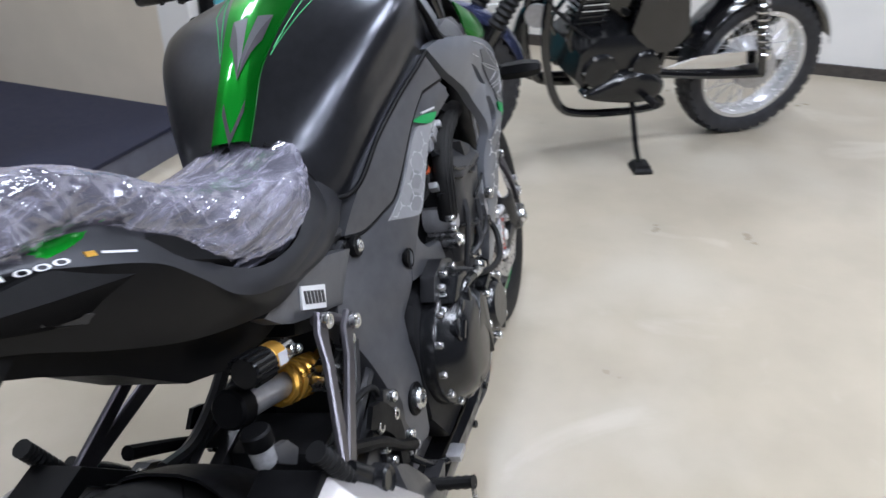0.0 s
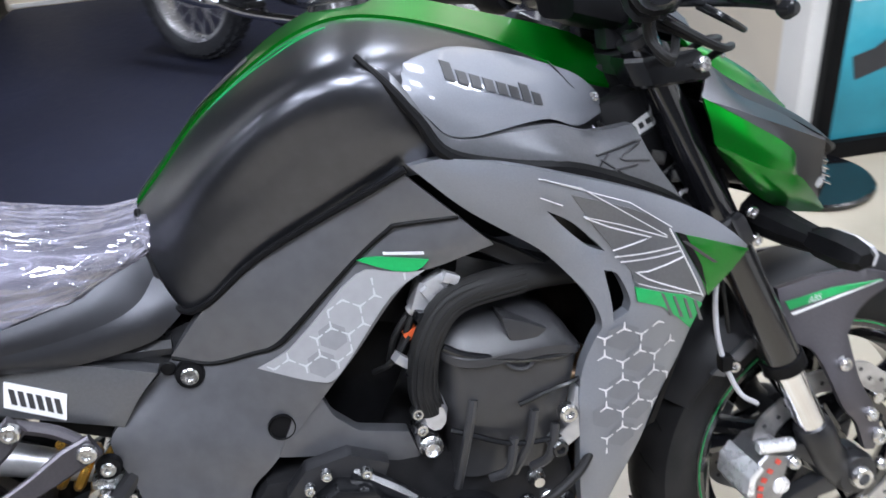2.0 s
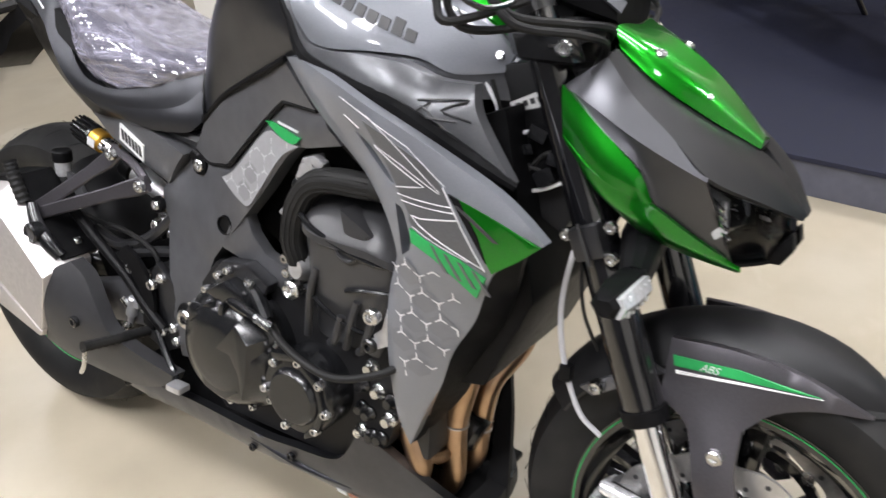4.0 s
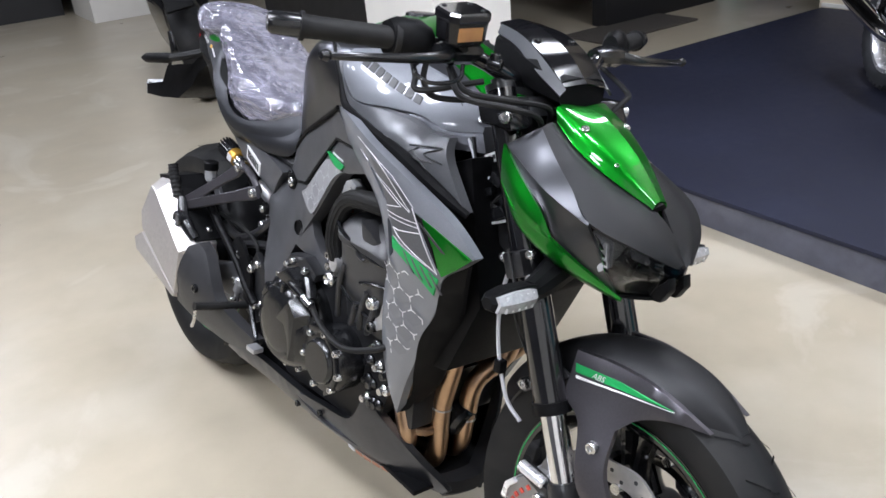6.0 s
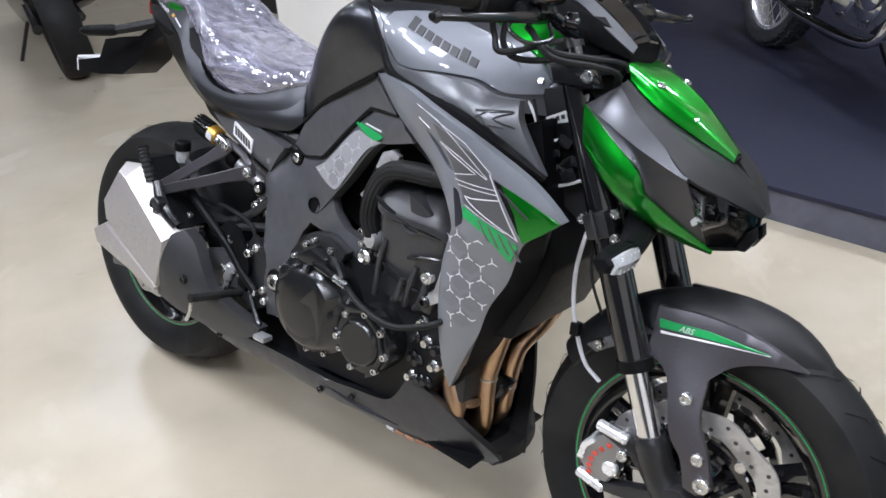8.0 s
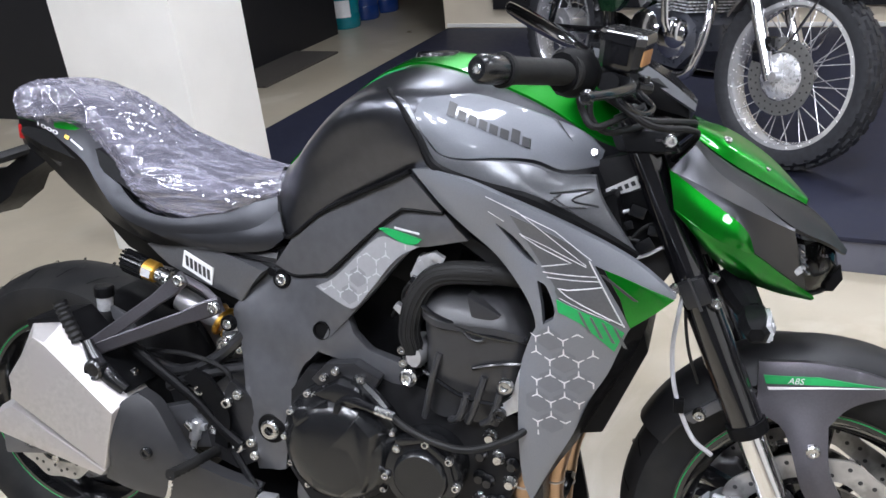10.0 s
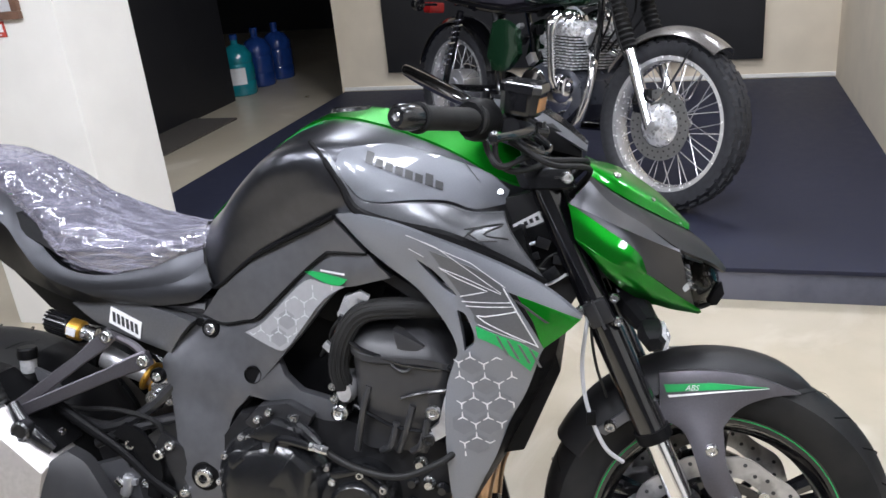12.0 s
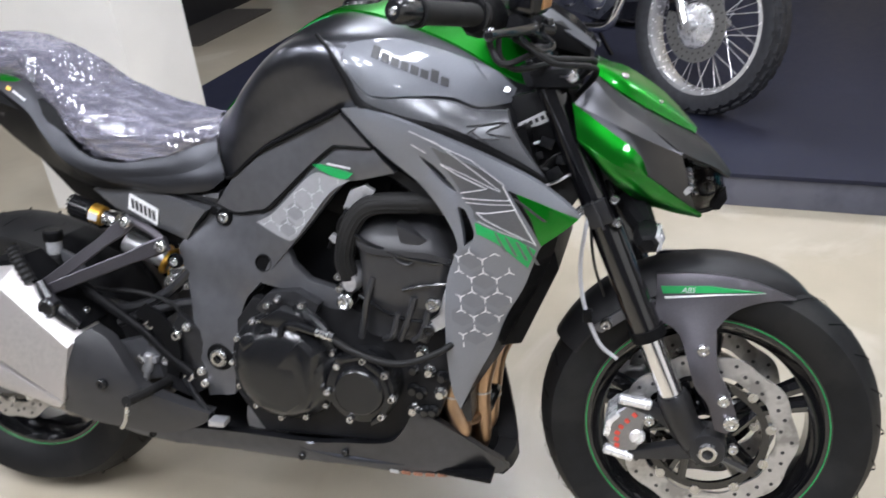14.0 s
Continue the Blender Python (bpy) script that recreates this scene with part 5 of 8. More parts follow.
def shell(vf, thick=0.006):
    """A patch given thickness, turned inwards."""
    me = bpy.data.meshes.new("tmp")
    me.from_pydata(vf[0], [], vf[1])
    bm = bmesh.new()
    bm.from_mesh(me)
    bmesh.ops.remove_doubles(bm, verts=bm.verts, dist=1e-6)
    bmesh.ops.recalc_face_normals(bm, faces=bm.faces)
    mid = Vector((1.25, 0, 0.8))
    if sum((f.calc_center_median() - mid).dot(f.normal) for f in bm.faces) < 0:
        bmesh.ops.reverse_faces(bm, faces=bm.faces)
    bmesh.ops.solidify(bm, geom=list(bm.faces), thickness=thick)
    bm.verts.index_update()
    out = [tuple(v.co) for v in bm.verts], [tuple(v.index for v in f.verts) for f in bm.faces]
    bm.free()
    bpy.data.meshes.remove(me)
    return out


# head cowl
HOOD_IN = [(1.238, -0.062, 0.928), (1.288, -0.062, 0.895), (1.345, -0.042, 0.860), (1.397, -0.012, 0.830), (1.430, 0.0, 0.799), (1.459, 0.0, 0.757)]
HOOD_OUT = [(1.237, -0.099, 0.927), (1.273, -0.101, 0.887), (1.325, -0.118, 0.854), (1.375, -0.131, 0.818), (1.425, -0.085, 0.788), (1.458, -0.018, 0.757)]
HOOD_MID = [(a[0] * 0.5 + b[0] * 0.5 + 0.002, (a[1] + b[1]) / 2, (a[2] + b[2]) / 2 + 0.006) for a, b in zip(HOOD_IN, HOOD_OUT)]
cowl = part("head_cowl", join(*[shell(x, 0.005) for x in (lambda c: (c, mirror(c)))(ruled(HOOD_IN, HOOD_MID, HOOD_OUT))]), "flat_black", bike, "flat black head cowl")
CHEEK = [(1.204, -0.138, 0.896), (1.240, -0.144, 0.880), (1.275, -0.148, 0.862), (1.310, -0.148, 0.845), (1.345, -0.142, 0.828), (1.374, -0.134, 0.814)]
both("cowl_side", shell(ruled(HOOD_OUT[:4], [CHEEK[0], CHEEK[2], CHEEK[3], CHEEK[5]]), 0.005), "cowl_silver", cowl, "satin charcoal cowl side")
both("cowl_cheek", shell(ruled(CHEEK, [(1.206, -0.137, 0.893), (1.256, -0.150, 0.858), (1.308, -0.153, 0.820), (1.322, -0.140, 0.784), (1.362, -0.114, 0.746), (1.402, -0.081, 0.712)]), 0.005), "cowl_silver", cowl, "satin charcoal lower cheek")
both("cowl_top", shell(ruled([(1.236, 0.0, 0.955), (1.285, 0.0, 0.940), (1.345, 0.0, 0.899), (1.399, 0.0, 0.842)], [(1.229, -0.056, 0.957), (1.285, -0.053, 0.926), (1.345, -0.036, 0.886), (1.400, -0.013, 0.839)], [(1.238, -0.067, 0.933), (1.288, -0.067, 0.898), (1.345, -0.047, 0.863), (1.399, -0.017, 0.831)]), 0.006), "green", cowl, "candy green cowl top")
part("cowl_lip", shell(join(ruled([(1.399, -0.017, 0.831), (1.404, 0.0, 0.838), (1.399, 0.017, 0.831)], [(1.396, -0.018, 0.822), (1.400, 0.0, 0.828), (1.396, 0.018, 0.822)])), 0.004), "plastic", cowl)
both("cowl_wing", shell(ruled([(1.204, -0.142, 0.898), (1.256, -0.155, 0.861), (1.308, -0.160, 0.821), (1.323, -0.148, 0.786)], [(1.209, -0.148, 0.870), (1.260, -0.163, 0.834), (1.304, -0.164, 0.806), (1.322, -0.150, 0.784)], [(1.213, -0.149, 0.841), (1.262, -0.163, 0.809), (1.300, -0.162, 0.793), (1.321, -0.150, 0.782)]), 0.006), "green", cowl, "candy green cowl wing")
both("cowl_lower", shell(ruled([(1.213, -0.150, 0.842), (1.262, -0.164, 0.810), (1.321, -0.151, 0.784), (1.365, -0.122, 0.747), (1.410, -0.080, 0.709)], [(1.219, -0.148, 0.832), (1.264, -0.158, 0.788), (1.314, -0.146, 0.758), (1.360, -0.116, 0.730), (1.412, -0.080, 0.704)], [(1.222, -0.136, 0.830), (1.262, -0.134, 0.776), (1.306, -0.124, 0.741), (1.355, -0.098, 0.716), (1.408, -0.076, 0.700)]), 0.006), "green", cowl, "candy green lower cowl blade")
for s in (-1, 1):
    part("cowl_screw", bolt((1.281, s * 0.051, 0.929), (0.35, s * 0.35, 0.85), 0.007, 0.004), "steel", cowl)
    part("cowl_screw", bolt((1.340, s * 0.040, 0.886), (0.45, s * 0.35, 0.80), 0.004, 0.002), "steel", cowl)
lamp_edge = [(1.366, -0.126, 0.808), (1.392, -0.104, 0.796), (1.418, -0.076, 0.782), (1.440, -0.036, 0.764), (1.449, 0.0, 0.752)]
low_edge = [(1.398, -0.082, 0.714), (1.408, -0.066, 0.708), (1.420, -0.046, 0.706), (1.434, -0.020, 0.705), (1.440, 0.0, 0.708)]
both("headlight_lens", shell(ruled(lamp_edge, [((a + d) / 2 + 0.006, (b + e) / 2 * 1.05, (c + z) / 2) for (a, b, c), (d, e, z) in zip(lamp_edge, low_edge)], low_edge), 0.003), "lens", cowl, "smoked clear headlight lens")
for s in (-1, 1):
    # ribbed lamp units and slanted grey blades behind the lens
    unit = part("lamp_unit", prism([(1.362, 0.800), (1.392, 0.788), (1.396, 0.752), (1.384, 0.742), (1.366, 0.770)], s * 0.088, s * 0.106, 0.004), "lens_grey", cowl, "ribbed clear lamp unit")
    for k in range(4):
        part("lamp_rib", box((1.380 + 0.003 * k, s * (0.109 - 0.002 * k), 0.788 - 0.011 * k), (0.030, 0.004, 0.003), 0.001, (0, 30, s * 25)), "chrome", unit)
    part("lamp_blade", prism([(1.396, 0.782), (1.424, 0.772), (1.430, 0.760), (1.404, 0.762)], s * 0.046, s * 0.058, 0.003), "mark_grey", cowl, "pale slanted lamp blade")
    part("lamp_blade", prism([(1.404, 0.744), (1.432, 0.744), (1.432, 0.736), (1.400, 0.734)], s * 0.020, s * 0.050, 0.003), "plastic", cowl)
for s in (-1, 1):
    for u, y, w, r in ((1.385, 0.075, 0.748, 0.024), (1.408, 0.034, 0.735, 0.018)):
        part("reflector", lathe([(0.004, -0.02), (r * 0.6, -0.012), (r, 0.004), (r * 1.06, 0.004), (r * 1.06, -0.02)], (u, s * y, w), (0.9, s * 0.3, -0.05), 20), "chrome", cowl, "chrome headlight reflector")
part("headlight_housing", loft([[(u, h * c, w + d * s) for c, s in [(math.cos(2 * math.pi * k / 14), math.sin(2 * math.pi * k / 14)) for k in range(14)]] for u, h, w, d in ((1.23, 0.10, 0.83, 0.06), (1.30, 0.12, 0.80, 0.05), (1.36, 0.10, 0.765, 0.035), (1.40, 0.06, 0.742, 0.022))]), "plastic", cowl)
both("chin", shell(ruled([(1.404, -0.078, 0.706), (1.424, -0.046, 0.703), (1.436, -0.022, 0.702)], [(1.32, -0.09, 0.722), (1.36, -0.055, 0.712), (1.38, 0, 0.705)]), 0.004), "plastic", cowl)
both("chin_beak", prism([(1.400, 0.722), (1.436, 0.726), (1.452, 0.742), (1.456, 0.722), (1.444, 0.702), (1.404, 0.700)], -0.010, -0.030, 0.004), "plastic", cowl, "black beak under the lamps")
# instrument pod, screen, bars
pod = part("instrument_pod", loft([[(u + dx, h * c, w + d * s) for c, s in [(math.copysign(abs(math.cos(a)) ** 0.5, math.cos(a)), math.copysign(abs(math.sin(a)) ** 0.5, math.sin(a))) for a in [2 * math.pi * k / 16 for k in range(16)]]] for u, dx, h, w, d in ((1.085, 0, 0.066, 1.028, 0.026), (1.12, 0, 0.078, 1.018, 0.032), (1.18, 0, 0.076, 0.995, 0.030), (1.225, 0, 0.055, 0.975, 0.022))]), "plastic", bike, "black instrument pod behind a small smoked screen")
part("screen", join(*[shell(x, 0.004) for x in (lambda c: (c, mirror(c)))(ruled([(1.070, 0, 1.075), (1.13, 0, 1.062), (1.19, 0, 1.03), (1.232, 0, 0.99)], [(1.078, -0.05, 1.068), (1.135, -0.056, 1.054), (1.19, -0.056, 1.022), (1.23, -0.05, 0.985)]))]), "smoked", pod, "dark smoked fly screen")
both("screen_edge", shell(ruled([(1.082, -0.052, 1.066), (1.138, -0.058, 1.052), (1.19, -0.058, 1.02), (1.235, -0.052, 0.982)], [(1.088, -0.064, 1.052), (1.14, -0.072, 1.036), (1.19, -0.072, 1.002), (1.234, -0.064, 0.972)]), 0.004), "strip_grey", pod, "grey side strip")
for s in (-1, 1):
    part("screen_bolt", bolt((1.155, s * 0.04, 1.046), (0.3, 0, 1), 0.006, 0.003), "engine_gloss", pod)
BARS = [(1.019, -0.405, 1.045), (1.045, -0.34, 1.042), (1.078, -0.265, 1.036), (1.125, -0.16, 1.02), (1.148, -0.09, 0.99), (1.150, -0.04, 0.985), (1.150, 0, 0.985)]
bar = part("handlebar", tube(BARS + [(x, -y, z) for x, y, z in reversed(BARS[:-1])], 0.0125, 12, 5), "gloss_black", bike, "black one-piece handlebar")
for y in (-0.04, 0.04):
    part("bar_clamp", box((1.150, y, 0.985), (0.05, 0.035, 0.05), 0.006), "engine", bar)
d = (Vector(BARS[0]) - Vector(BARS[2])).normalized()
for s in (-1, 1):
    fl = (lambda q: q) if s == -1 else mirror
    e = Vector(BARS[0])
    g = part("grip", fl(tube([e + d * -0.008, e + d * -0.05, e + d * -0.10, e + d * -0.150], [0.0175, 0.0168, 0.0168, 0.0172], 18, 6, ribs=0.965)), "rubber", bar, "ribbed black rubber grip")
    part("grip_flange", fl(tube([e + d * -0.150, e + d * -0.158], 0.0245, 20)), "rubber", g)
    part("grip_ring", fl(tube([e + d * -0.012, e + d * -0.018], 0.021, 20)), "rubber", g)
    part("bar_weight", fl(lathe([(0.004, 0.030), (0.0065, 0.033), (0.0125, 0.033), (0.0165, 0.027), (0.0175, 0.0), (0.0175, -0.012)], e, d, 20)), "engine_gloss", bar, "black bar end weight")
    part("bar_weight_bolt", fl(bolt(e + d * 0.030, d, 0.006, 0.003)), "steel", bar)
    sw = part("switch_box", fl(loft([[tuple(Vector(BARS[2]) + d * q + Vector((math.cos(a) * 0.024 * k, 0, math.sin(a) * 0.030 * k))) for a in [2 * math.pi * j / 12 for j in range(12)]] for q, k in ((0.012, 0.85), (0.0, 1.05), (-0.035, 1.05), (-0.05, 0.8))])), "plastic", bar, "black switch housing")
    lev = part("lever", fl(tube([(1.135, -0.20, 1.022), (1.155, -0.235, 1.018), (1.158, -0.30, 1.016), (1.145, -0.37, 1.015), (1.128, -0.408, 1.014)], [0.009, 0.0075, 0.006, 0.005, 0.0045], 10, flat=1.2)), "engine_gloss", bike, "black hand lever")
    part("lever_ball", fl(lathe([(0, -0.010), (0.006, -0.008), (0.009, 0), (0.006, 0.008), (0, 0.010)], (1.125, -0.415, 1.014), (0, 1, 0), 14)), "engine_gloss", lev)
    part("lever_perch", fl(loft([[(1.125 + 0.022 * math.cos(a) * k, y, 1.022 + 0.018 * math.sin(a) * k) for a in [2 * math.pi * j / 10 for j in range(10)]] for y, k in ((-0.14, 0.7), (-0.16, 1.0), (-0.20, 1.05), (-0.225, 0.7))])), "engine_gloss", lev)
part("reach_loop", tube([(1.165, -0.205, 1.008), (1.185, -0.23, 0.99), (1.175, -0.275, 0.985), (1.150, -0.285, 1.0), (1.140, -0.265, 1.012)], 0.0032, 8), "engine_gloss", bike, "black lever adjuster loop")
RES = pose(1.145, -0.196, 1.064, 6, 12, -10)
res = part("brake_reservoir", moved(loft([[(sx * k, sy * k, z) for sx, sy in ((-0.020, -0.033), (0.020, -0.033), (0.030, -0.022), (0.030, 0.022), (0.020, 0.033), (-0.020, 0.033), (-0.030, 0.022), (-0.030, -0.022))] for z, k in ((-0.026, 0.80), (-0.020, 0.94), (0.012, 1.0))]), RES), "engine_gloss", bike, "smoked black brake fluid reservoir")
part("reservoir_window", moved(box((0.0295, -0.002, -0.006), (0.003, 0.040, 0.020), 0.001), RES), "amber", res, "amber fluid window")
part("reservoir_window", moved(box((0.002, -0.0325, -0.004), (0.024, 0.003, 0.026), 0.001), RES), "smoked", res, "smoked side window")
part("reservoir_cap", moved(loft([[(sx * k, sy * k, z) for sx, sy in ((-0.021, -0.035), (0.021, -0.035), (0.032, -0.024), (0.032, 0.024), (0.021, 0.035), (-0.021, 0.035), (-0.032, 0.024), (-0.032, -0.024))] for z, k in ((0.010, 1.0), (0.020, 1.0), (0.024, 0.92))]), RES), "gloss_black", res, "black reservoir cap")
for sx, sy in ((-0.018, -0.022), (0.018, -0.022), (-0.018, 0.022), (0.018, 0.022)):
    part("cap_screw", moved(bolt((sx, sy, 0.0235), (0, 0, 1), 0.004, 0.002), RES), "engine", res)
part("reservoir_stay", tube([(1.142, -0.192, 1.04), (1.138, -0.185, 1.028), (1.13, -0.178, 1.022)], 0.010, 10), "engine", res)
part("brake_line_banjo", join(cyl((1.155, -0.145, 1.012), (1.175, -0.135, 1.008), 0.010, bevel=0.002), bolt((1.165, -0.14, 1.02), (0, 0, 1), 0.009, 0.006)), "engine_gloss", bike, "black brake line fitting")
for k, pts in enumerate(([(1.165, -0.16, 0.985), (1.115, -0.24, 0.965), (1.095, -0.235, 0.985), (1.09, -0.24, 1.01)], [(1.18, -0.10, 0.96), (1.13, -0.21, 0.955), (1.105, -0.225, 0.975), (1.103, -0.222, 1.01)], [(1.12, -0.19, 1.0), (1.17, -0.20, 0.972), (1.215, -0.16, 0.965), (1.235, -0.09, 0.955), (1.2, -0.04, 0.92)], [(1.13, -0.20, 1.0), (1.18, -0.215, 0.965), (1.228, -0.165, 0.955), (1.238, -0.11, 0.94), (1.205, -0.06, 0.90)], [(1.10, 0.2, 1.0), (1.17, 0.19, 0.965), (1.21, 0.13, 0.955), (1.2, 0.05, 0.90)])):
    part("control_cable", tube(pts, 0.0048, 8, 6), "rubber", bike, "black control cable")
part("cable_nut", cyl((1.09, -0.242, 1.004), (1.09, -0.24, 1.02), 0.006), "steel", bike)
part("headstock", tube([(1.215, 0, 0.76), (1.135, 0, 0.945)], 0.034, 16), "engine", bike, "black steering head")
ign = part("wiring_panel", prism([(1.086, 0.900), (1.150, 0.912), (1.196, 0.905), (1.232, 0.760), (1.19, 0.70), (1.13, 0.735), (1.095, 0.82)], -0.084, 0.084, 0.008), "flat_black", bike, "black panel with wiring and a white warning label")
wl = part("warning_label", prism([(1.1095, 0.857), (1.1135, 0.8435), (1.118, 0.8425), (1.172, 0.8655), (1.1685, 0.881), (1.163, 0.8825)], -0.0842, -0.0862, 0.0006), "white_print", ign, "white warning label")
for i in range(5):
    part("lettering_bar", box((1.122 + 0.0095 * i, -0.0868, 0.8545 + 0.0041 * i), (0.006, 0.0012, 0.007), 0, (0, -23, 0)), "dark_print", wl)
part("panel_ridge", prism([(1.100, 0.842), (1.172, 0.862), (1.190, 0.800), (1.125, 0.792)], -0.083, -0.092, 0.006), "plastic", ign)
for u, w, a, b, c in ((1.159, 0.828, 0.024, 0.018, 20), (1.171, 0.776, 0.026, 0.020, -30), (1.183, 0.800, 0.018, 0.016, 10), (1.143, 0.806, 0.020, 0.014, -15), (1.196, 0.836, 0.016, 0.014, 30)):
    part("connector", box((u, -0.098, w), (a, 0.020, b), 0.003, (0, c, 8)), "engine_gloss", ign)
for pts, tone in (([(1.080, -0.098, 0.880), (1.097, -0.100, 0.858), (1.108, -0.100, 0.834), (1.126, -0.100, 0.824), (1.147, -0.098, 0.828)], "mark_grey"), ([(1.090, -0.098, 0.884), (1.104, -0.100, 0.850), (1.116, -0.100, 0.818), (1.140, -0.099, 0.806)], "rubber"), ([(1.140, -0.096, 0.770), (1.165, -0.099, 0.800), (1.190, -0.096, 0.812), (1.21, -0.09, 0.82)], "rubber"), ([(1.150, -0.095, 0.752), (1.176, -0.100, 0.762), (1.20, -0.092, 0.775)], "mark_grey"), ([(1.125, -0.09, 0.79), (1.15, -0.098, 0.785), (1.172, -0.098, 0.778)], "rubber")):
    part("wire", tube(pts, 0.0028, 6, 6), tone, ign)

# ---- engine, exhaust and rear end ----
def faceted(rings, bevel=0.003):
    """A body of flat faces through outlines (x, z) at several depths, with softened edges."""
    v, f = loft([[(u, y, w) for u, w in ring] for y, ring in rings])
    bm = bmesh.new()
    vs = [bm.verts.new(p) for p in v]
    for q in f:
        bm.faces.new([vs[i] for i in q])
    bmesh.ops.recalc_face_normals(bm, faces=bm.faces)
    if bevel:
        bmesh.ops.bevel(bm, geom=list(bm.edges), offset=bevel, segments=2, affect="EDGES", profile=0.6, clamp_overlap=True)
    bm.verts.index_update()
    out = [tuple(p.co) for p in bm.verts], [tuple(p.index for p in q.verts) for q in bm.faces]
    bm.free()
    return out


def beam(pts, thick=0.010):
    """A flat bar along points (u, v, w, width), broad side out."""
    rings = []
    for i, (u, v, w, wd) in enumerate(pts):
        n = pts[min(i + 1, len(pts) - 1)]
        p = pts[max(i - 1, 0)]
        d = Vector((n[0] - p[0], 0, n[2] - p[2])).normalized()
        q = Vector((-d.z, 0, d.x)) * wd / 2
        c = Vector((u, v, w))
        t = Vector((0, thick / 2, 0))
        rings.append([tuple(c + q * 0.8 - t), tuple(c + q - t * 0.5), tuple(c + q + t * 0.5), tuple(c + q * 0.8 + t), tuple(c - q * 0.8 + t), tuple(c - q + t * 0.5), tuple(c - q - t * 0.5), tuple(c - q * 0.8 - t)])
    return loft(rings)


engine = part("engine", prism([(0.585, 0.50), (0.62, 0.545), (0.80, 0.54), (0.86, 0.52), (0.99, 0.50), (1.0, 0.42), (0.97, 0.33), (0.90, 0.27), (0.62, 0.27), (0.57, 0.35)], -0.150, 0.150, 0.012), "case_black", bike, "black four-cylinder engine")
cyl_rings = []
for w, u0, u1, y in ((0.480, 0.832, 0.965, 0.160), (0.540, 0.838, 0.985, 0.172), (0.553, 0.836, 0.992, 0.180), (0.600, 0.838, 1.004, 0.186), (0.646, 0.836, 1.016, 0.190), (0.650, 0.832, 1.018, 0.196), (0.660, 0.832, 1.018, 0.196), (0.664, 0.836, 1.014, 0.191), (0.676, 0.844, 1.008, 0.183), (0.690, 0.864, 0.996, 0.170), (0.698, 0.878, 0.984, 0.158), (0.703, 0.90, 0.96, 0.12)):
    c, h = (u0 + u1) / 2, (u1 - u0) / 2
    cyl_rings.append([(c + h * math.copysign(abs(math.cos(a)) ** 0.3, math.cos(a)), y * math.copysign(abs(math.sin(a)) ** 0.3, math.sin(a)), w - 0.26 * (c + math.cos(a) * h - 0.925)) for a in [2 * math.pi * (k + 0.5) / 48 for k in range(48)]])
head = part("cylinder_head", loft(cyl_rings), "head_black", engine, "black finless cylinder block and head")
for s in (-1, 1):
    part("head_plate", prism([(0.917, 0.704), (0.924, 0.672), (0.950, 0.662), (0.970, 0.676), (0.946, 0.690)], s * 0.15, s * 0.187, 0.003), "head_black", head, "small raised cover plate")
    part("head_step", tube([(0.846, s * 0.186, 0.683), (0.872, s * 0.190, 0.668), (0.93, s * 0.192, 0.650), (0.985, s * 0.188, 0.640), (1.008, s * 0.176, 0.640)], 0.0045, 8), "engine_gloss", head)
    part("head_step", tube([(0.905, s * 0.190, 0.660), (0.922, s * 0.192, 0.640), (0.94, s * 0.192, 0.636), (0.952, s * 0.192, 0.648)], 0.003, 6), "engine", head)
for u, w in ((0.872, 0.608), (0.944, 0.575), (0.915, 0.545), (0.968, 0.55)):
    part("rib", tube([(u, -0.184, w), (u - 0.012, -0.186, w - 0.04), (u - 0.032, -0.172, 0.490)], 0.006, 8), "head_black", head)
part("joint", tube([(0.842, -0.176, 0.571), (0.865, -0.184, 0.562), (0.908, -0.186, 0.540), (0.955, -0.186, 0.532), (0.985, -0.178, 0.53)], 0.0035, 6), "engine_gloss", head)
part("joint", tube([(0.925, -0.187, 0.588), (0.96, -0.190, 0.598), (1.0, -0.186, 0.602), (1.008, -0.18, 0.60)], 0.003, 6), "engine_gloss", head)
both("engine_mount_bolt", bolt((0.980, -0.196, 0.569), (0, -1, 0), 0.012, 0.010), "steel", engine)
part("engine_mount_plug", lathe([(0.004, 0.002), (0.0055, 0.005), (0.009, 0.007), (0.011, 0.003), (0.0145, 0.0), (0.0145, -0.06)], (0.815, -0.180, 0.557), (0, -1, 0), 24), "steel", engine, "steel engine mount nut")
part("mount_arm", prism([(0.998, 0.592), (1.02, 0.585), (1.0, 0.525), (0.965, 0.505), (0.955, 0.52), (0.985, 0.545)], -0.165, -0.185, 0.004), "alloy", engine)
part("mount_arm_bolt", bolt((0.968, -0.186, 0.517), (0, -1, 0), 0.011, 0.008), "engine_gloss", engine)
part("thermostat", loft([[(0.826 + 0.018 * math.cos(a) * k, y, 0.594 + 0.024 * math.sin(a) * k) for a in [2 * math.pi * j / 10 for j in range(10)]] for y, k in ((-0.12, 1.0), (-0.165, 1.0), (-0.18, 0.7))]), "alloy", engine, "cast alloy coolant neck")
part("neck_bolt", join(bolt((0.806, -0.172, 0.604), (0, -1, 0), 0.008, 0.010), bolt((0.808, -0.172, 0.582), (0, -1, 0), 0.008, 0.010)), "steel", engine)
part("coolant_hose", tube([(0.822, -0.165, 0.60), (0.818, -0.172, 0.64), (0.834, -0.174, 0.695), (0.872, -0.172, 0.732), (0.955, -0.160, 0.735), (1.06, -0.14, 0.72)], 0.0175, 16, 12), "rubber", bike, "ribbed black coolant hose")
